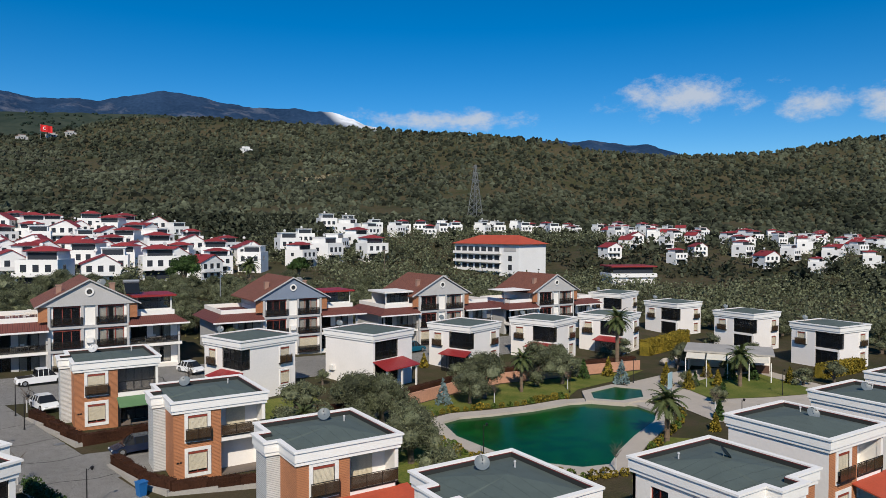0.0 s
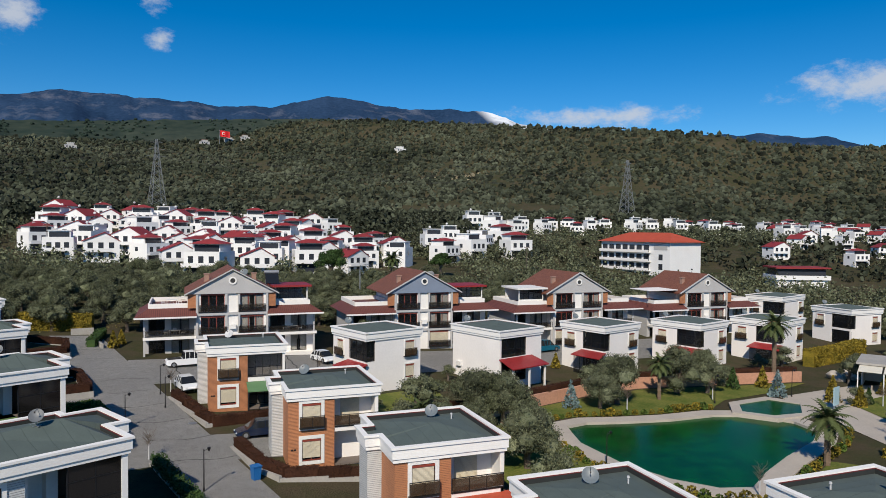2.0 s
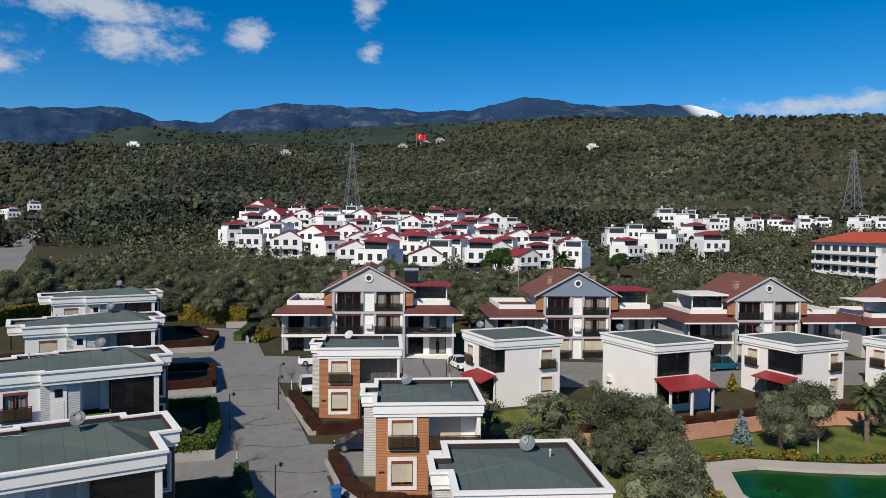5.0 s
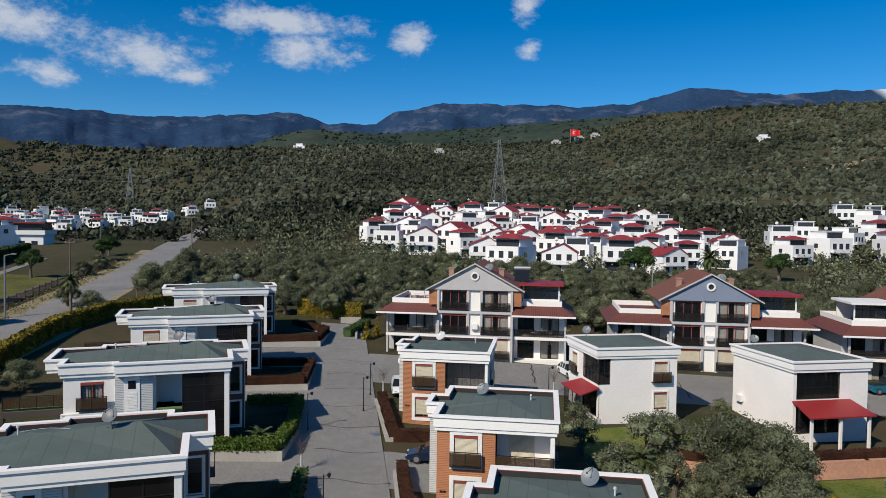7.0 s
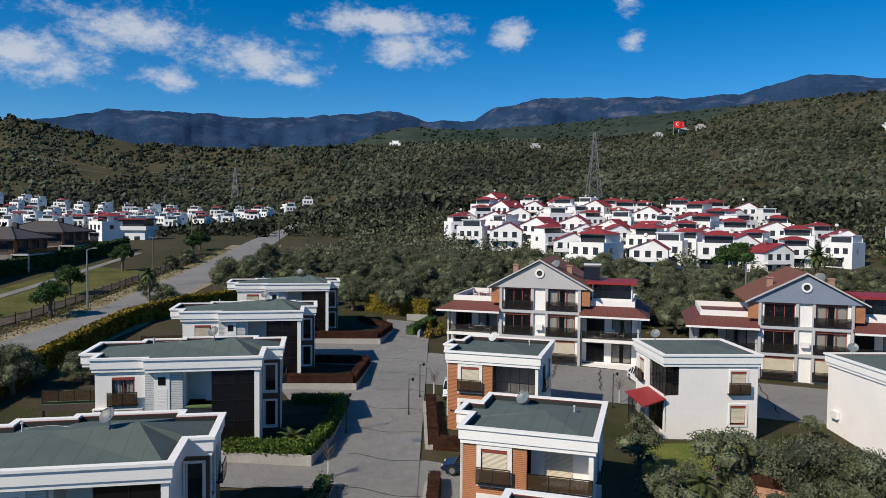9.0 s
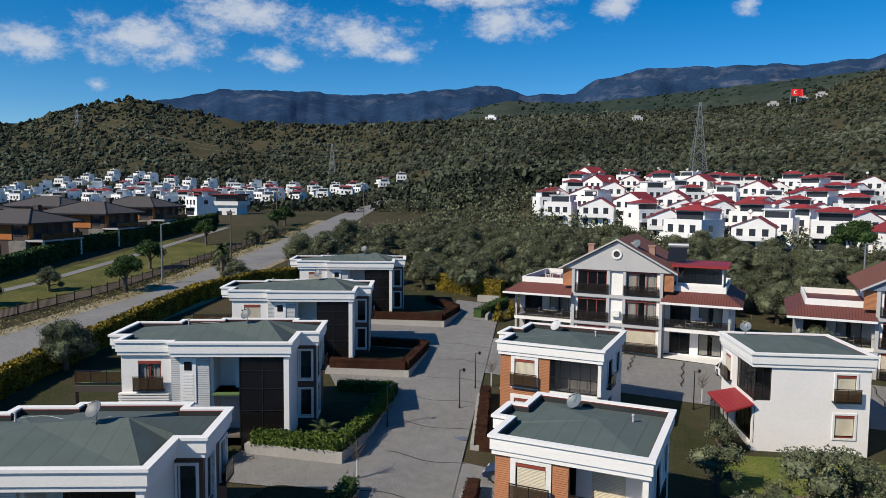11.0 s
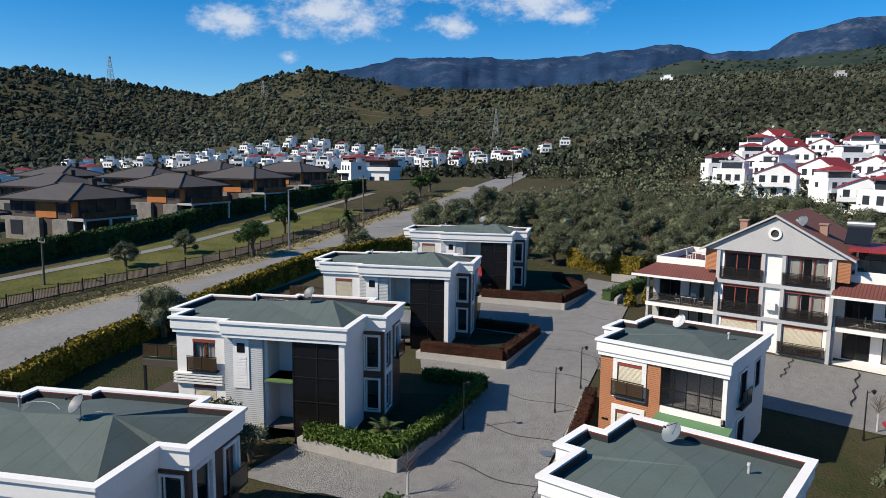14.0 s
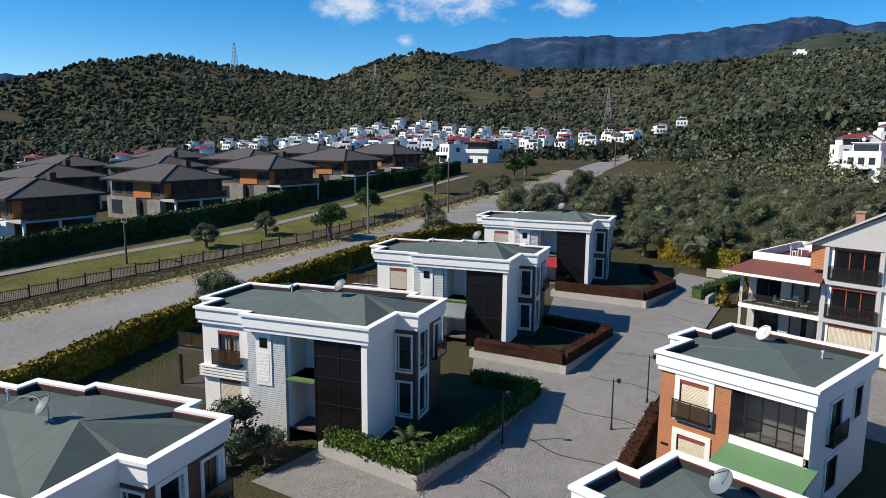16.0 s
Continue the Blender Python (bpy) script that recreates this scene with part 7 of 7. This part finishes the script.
def pavilion():
    th = thing("pavilion", pose(75.6, -9.8, -0.95, 0, 0, -56), "flat-roofed open pavilion with cream fabric awning", "pavilion")
    part("roof", Geo().box(-0.3, 2.0, 3.2, 11.5, 9.5, 3.45), CONCRETE, th)
    part("back_wall", Geo().box(0, 9.0, 0, 11.2, 9.3, 3.2).box(0, 5.5, 0, 0.25, 9.0, 3.2), CREAM, th)
    for k in range(4):
        part("awning_panel", Geo().add([(0.1 + 2.7 * k, 2.6, 3.2), (2.6 + 2.7 * k, 2.6, 3.2), (2.6 + 2.7 * k, -0.4, 2.75), (0.1 + 2.7 * k, -0.4, 2.75), (0.1 + 2.7 * k, 2.6, 3.14), (2.6 + 2.7 * k, 2.6, 3.14), (2.6 + 2.7 * k, -0.4, 2.69), (0.1 + 2.7 * k, -0.4, 2.69)],
                                          [(3, 2, 1, 0), (4, 5, 6, 7), (0, 1, 5, 4), (1, 2, 6, 5), (2, 3, 7, 6), (3, 0, 4, 7)]), AWNING, th, "cream fabric awning panel")
    for k in range(5):
        part("post", Geo().box(0.05 + 2.72 * k, -0.35, -0.3, 0.17 + 2.72 * k, -0.23, 2.75), WFRAME, th)
    part("counter", Geo().box(6.5, 6.5, 0, 11, 7.2, 1.1), BROWNCLAD, th)


AWNING = mat("cream_awning", (0.66, 0.62, 0.52), 0.85)
pavilion()


def car(x, y, deg, paint, pickup=False, label="white parked car on the cobbles", z=None):
    th = thing("pickup_truck" if pickup else "car", pose(x, y, (height(x, y) + 0.1) if z is None else z, 0, 0, deg), label, "car", "parked cars")
    L, W = (5.2, 1.85) if pickup else (4.3, 1.75)

    def loft(stations, material, name):
        g = Geo()
        for sx, z0, z1, w0, w1 in stations:
            g.v += [(sx, -w0, z0), (sx, w0, z0), (sx, w1, z1), (sx, -w1, z1)]
        n = len(stations)
        for k in range(n - 1):
            o = 4 * k
            g.f += [(o + i, o + (i + 1) % 4, o + 4 + (i + 1) % 4, o + 4 + i) for i in range(4)]
        g.f += [(3, 2, 1, 0), tuple(4 * n - 4 + i for i in range(4))]
        return part(name, g, material, th)

    h = 0.95 if pickup else 0.82
    w = W / 2
    loft([(-L / 2, 0.4, h - 0.15, w * 0.9, w * 0.82), (-L / 2 + 0.25, 0.25, h, w, w * 0.93), (0, 0.25, h + 0.04, w, w * 0.95), (L / 2 - 0.9, 0.25, h - 0.02, w, w * 0.93), (L / 2 - 0.15, 0.28, h - 0.22, w * 0.95, w * 0.85), (L / 2, 0.4, h - 0.35, w * 0.85, w * 0.75)], paint, "body")
    if pickup:
        cab = [(-0.7, h, h + 0.02, w * 0.93, w * 0.93), (-0.55, h, h + 0.78, w * 0.93, w * 0.74), (0.7, h, h + 0.8, w * 0.93, w * 0.74), (1.45, h, h + 0.03, w * 0.93, w * 0.9)]
        part("load_bed", Geo().box(-L / 2 + 0.2, -w * 0.8, h, -0.8, w * 0.8, h + 0.03), DARKMETAL, th)
    else:
        cab = [(-1.85, h - 0.02, h, w * 0.92, w * 0.92), (-1.2, h, h + 0.55, w * 0.93, w * 0.7), (0.3, h, h + 0.58, w * 0.93, w * 0.72), (1.15, h, h + 0.02, w * 0.92, w * 0.9)]
    loft(cab, GLASSCAR, "cabin_glass")
    r = cab[1][0] + 0.1, cab[2][0] - 0.05
    part("roof_panel", Geo().box(r[0], -w * 0.71, cab[2][2] - 0.01, r[1], w * 0.71, cab[2][2] + 0.035), paint, th)
    for sx in (r[0] + 0.05, (r[0] + r[1]) / 2, r[1]):
        part("pillar", Geo().bar((sx, -w * 0.95, h), (sx, -w * 0.74, cab[2][2]), 0.05).bar((sx, w * 0.95, h), (sx, w * 0.74, cab[2][2]), 0.05), paint, th)
    for sx in (-L / 2 + 0.85, L / 2 - 0.85):
        for sy in (-1, 1):
            wh = part("wheel", Geo().cone((sx, sy * (w - 0.2), 0.33), (sx, sy * (w + 0.01), 0.33), 0.33, 0.33, 16), RUBBER, th)
            part("rim", Geo().cone((sx, sy * (w - 0.05), 0.33), (sx, sy * (w + 0.02), 0.33), 0.2, 0.2, 12), STEEL, wh)
    for sy in (-1, 1):
        part("headlight", Geo().box(L / 2 - 0.22, sy * w * 0.62 - 0.14, h - 0.38, L / 2 - 0.03, sy * w * 0.62 + 0.14, h - 0.24), DISHW, th)
        part("tail_light", Geo().box(-L / 2 - 0.01, sy * w * 0.66 - 0.12, h - 0.32, -L / 2 + 0.15, sy * w * 0.66 + 0.12, h - 0.16), REDTRIM, th)


GLASSCAR = mat("car_glass", (0.015, 0.017, 0.02), 0.05, var=0)
car(-1.5, 19.3, 8, WHITEPAINT, True, "white pickup truck parked on the cobbled court")
car(-1.7, 8.6, -75, WHITEPAINT, False, "white hatchback parked at the street edge")
car(15.4, 20.0, -70, WHITEPAINT, False, "white car parked before the apartment house")
car(4.4, -7.5, 185, BLUEPAINT, False, "dark blue car parked on a driveway")
car(49.8, 22.5, 10, TEALPAINT, True, "teal pickup parked in the court")
car(38.0, 22.0, 60, BLUEPAINT, False, "dark car parked in the court")
car(-101, 60, 80, WHITEPAINT, False, "pale car parked beyond the road")
for x, y in ((3.2, -17.4),):
    th = thing("wheelie_bin", pose(x, y, height(x, y) + 0.1, 0, 0, 20), "blue plastic wheelie bin at the street edge", "bin")
    part("body", Geo().add([(-0.26, -0.26, 0), (0.26, -0.26, 0), (0.26, 0.26, 0), (-0.26, 0.26, 0), (-0.33, -0.33, 1.0), (0.33, -0.33, 1.0), (0.33, 0.33, 1.0), (-0.33, 0.33, 1.0)], [(3, 2, 1, 0), (4, 5, 6, 7), (0, 1, 5, 4), (1, 2, 6, 5), (2, 3, 7, 6), (3, 0, 4, 7)]), BINBLUE, th)
    part("lid", Geo().box(-0.36, -0.38, 1.0, 0.36, 0.36, 1.08), BINBLUE, th)
th = thing("solar_water_heater", pose(9.6, 27.5, 1.45 + 9.45), "solar water heater with dark panel on a red roof", "water heater")
part("panel", Geo().add([(-0.9, -0.8, 0.2), (0.9, -0.8, 0.2), (0.9, 0.7, 1.5), (-0.9, 0.7, 1.5), (-0.9, -0.75, 0.12), (0.9, -0.75, 0.12), (0.9, 0.75, 1.42), (-0.9, 0.75, 1.42)], [(0, 1, 2, 3), (7, 6, 5, 4), (0, 4, 5, 1), (1, 5, 6, 2), (2, 6, 7, 3), (3, 7, 4, 0)]), GLASSCAR, th)
part("tank", Geo().cone((-1.0, 0.9, 1.65), (1.0, 0.9, 1.65), 0.28, 0.28, 12), STEEL, th)
part("stand", Geo().bar((-0.8, 0.8, 0), (-0.8, 0.8, 1.5), 0.04).bar((0.8, 0.8, 0), (0.8, 0.8, 1.5), 0.04), STEEL, th)
for x, y in ((-1.2, -3.3),):
    solid("manhole_cover", Geo().prism([(0.42 * math.cos(a * 0.3927), 0.42 * math.sin(a * 0.3927)) for a in range(16)], 0.0, 0.02), STEEL, "round grey manhole cover in the cobbles", "manhole cover", "structure", m=pose(x, y, height(x, y) + 0.104))


# ---------- small garden things ----------


def sapling(x, y, h=2.6):
    th = thing("sapling", pose(x, y, height(x, y), 0, 0, random.uniform(0, 360)), "bare young tree with whitewashed stem and thin twigs", "tree", "saplings")
    part("stem", Geo().cone((0, 0, -0.2), (0, 0, h * 0.5), 0.07, 0.055, 7), DISHW, th)
    g = Geo()
    for k in range(16):
        a = 2.4 * k
        p0 = Vector((0, 0, h * (0.45 + 0.02 * k)))
        p1 = p0 + Vector((math.cos(a) * 0.5, math.sin(a) * 0.5, 0.55)) * (0.6 + 0.03 * k)
        g.cone(p0, p1, 0.025, 0.01, 4)
        for j in range(3):
            p2 = p0.lerp(p1, 0.5 + 0.2 * j) + Vector((math.cos(a + j - 1) * 0.3, math.sin(a + j - 1) * 0.3, 0.3))
            g.cone(p0.lerp(p1, 0.5 + 0.2 * j), p2, 0.012, 0.005, 3)
    part("twig", g, BARK, th)


for x, y in ((43.6, -7.8), (56.0, -7.0), (66.5, -6.4), (38.0, -32.2), (62.0, -24.5), (-3.3, 8.0), (-4.6, -11.8), (13.5, 12.6), (72, -16), (29.5, -13.5)):
    sapling(x, y)


def patio_set(m):
    T = thing("patio_table", m, "white garden table on a balcony", "table", "patio furniture")
    part("tabletop", Geo().box(-0.7, -0.45, 0.7, 0.7, 0.45, 0.75), WFRAME, T)
    for sx in (-0.6, 0.6):
        for sy in (-0.36, 0.36):
            part("leg", Geo().box(sx - 0.03, sy - 0.03, 0, sx + 0.03, sy + 0.03, 0.7), WFRAME, T)
    for cx, cy, a in ((-1.05, 0, -90), (1.05, 0, 90), (0.0, 0.75, 180)):
        C = thing("patio_chair", m @ pose(cx, cy, 0, 0, 0, a), "white garden chair beside a balcony table", "chair", "patio furniture")
        part("seat", Geo().box(-0.22, -0.22, 0.42, 0.22, 0.22, 0.46), WFRAME, C)
        part("backrest", Geo().box(-0.22, -0.24, 0.46, 0.22, -0.2, 0.9), WFRAME, C)
        for sx in (-0.19, 0.19):
            for sy in (-0.19, 0.19):
                part("leg", Geo().box(sx - 0.02, sy - 0.02, 0, sx + 0.02, sy + 0.02, 0.42), WFRAME, C)


patio_set(pose(4.1 - 7.2, 25.4, 1.45 + 3.1))
patio_set(pose(4.1 - 7.6, 29.0, 1.45 + 6.76))
patio_set(pose(4.1 - 6.2, 31.5, 1.45 + 6.76))
patio_set(pose(31.9 - 7.4, 28.3, 0.6 + 3.1))
patio_set(pose(4.1 + 8.0, 25.4, 1.45 + 3.1))

# rock pile and notice panel on the paved terrace
for k in range(6):
    g = bmesh.new()
    bmesh.ops.create_icosphere(g, subdivisions=2, radius=random.uniform(0.5, 1.0))
    for v in g.verts:
        v.co *= 1 + 0.35 * noise.noise(v.co * 1.7 + Vector((k * 7, 0, 0)))
        v.co.z *= 0.7
    me = bpy.data.meshes.new("boulder")
    g.to_mesh(me)
    g.free()
    me.materials.append(COPING)
    o = new("boulder", me)
    o.matrix_world = pose(79.5 + 1.3 * (k % 3), -4.2 + 1.1 * (k // 3), -0.75 + 0.45 * (k % 2), 0, 0, 50 * k)
    tagged(o, "pale rough boulder of a rock garden", "rock", "rock pile")
T = thing("notice_panel", pose(65.8, -15.2, -0.9, 0, 0, 20), "pale blue upright notice panel beside the basin", "sign")
part("panel", Geo().box(-0.7, -0.06, 0.5, 0.7, 0.06, 2.5), SIGNBLUE, T)
part("post", Geo().box(-0.6, -0.05, -0.3, -0.5, 0.05, 0.5), STEEL, T)
part("post", Geo().box(0.5, -0.05, -0.3, 0.6, 0.05, 0.5), STEEL, T)

# pale rocky scar on the slope below the hill house
g = Geo()
for k in range(90):
    x, y = random.gauss(222, 16), random.gauss(508, 5)
    z = height(x, y)
    s = random.uniform(0.5, 1.6)
    g.box(-s, -s * 0.7, -1, s, s * 0.7, s * 0.8, pose(x, y, z, random.uniform(-20, 20), random.uniform(-20, 20), random.uniform(0, 180)))
solid("rock_scar", g, SAND, "pale rocky scar on the wooded hillside", "rocks", "stuff")
# tufts of dry grass along the verge and in the grove
g = Geo()
c = []
for k in range(5200):
    if k < 2200:
        y = random.uniform(-60, 100)
        x = float(np.interp(y, [b for a, b in EDGE_W], [a for a, b in EDGE_W])) - random.uniform(0.2, 4.5)
    else:
        x, y = random.uniform(-48, 60), random.uniform(40, 108)
        if blocked(x, y):
            continue
    for j in range(3):
        c.append((x + random.gauss(0, 0.25), y + random.gauss(0, 0.25), height(x, y) + random.uniform(0.08, 0.4)))
leaves(g, c, 0.13, True)
solid("grass_tufts", g, TUFT, "tufts of dry and green rough grass", "grass", "stuff")
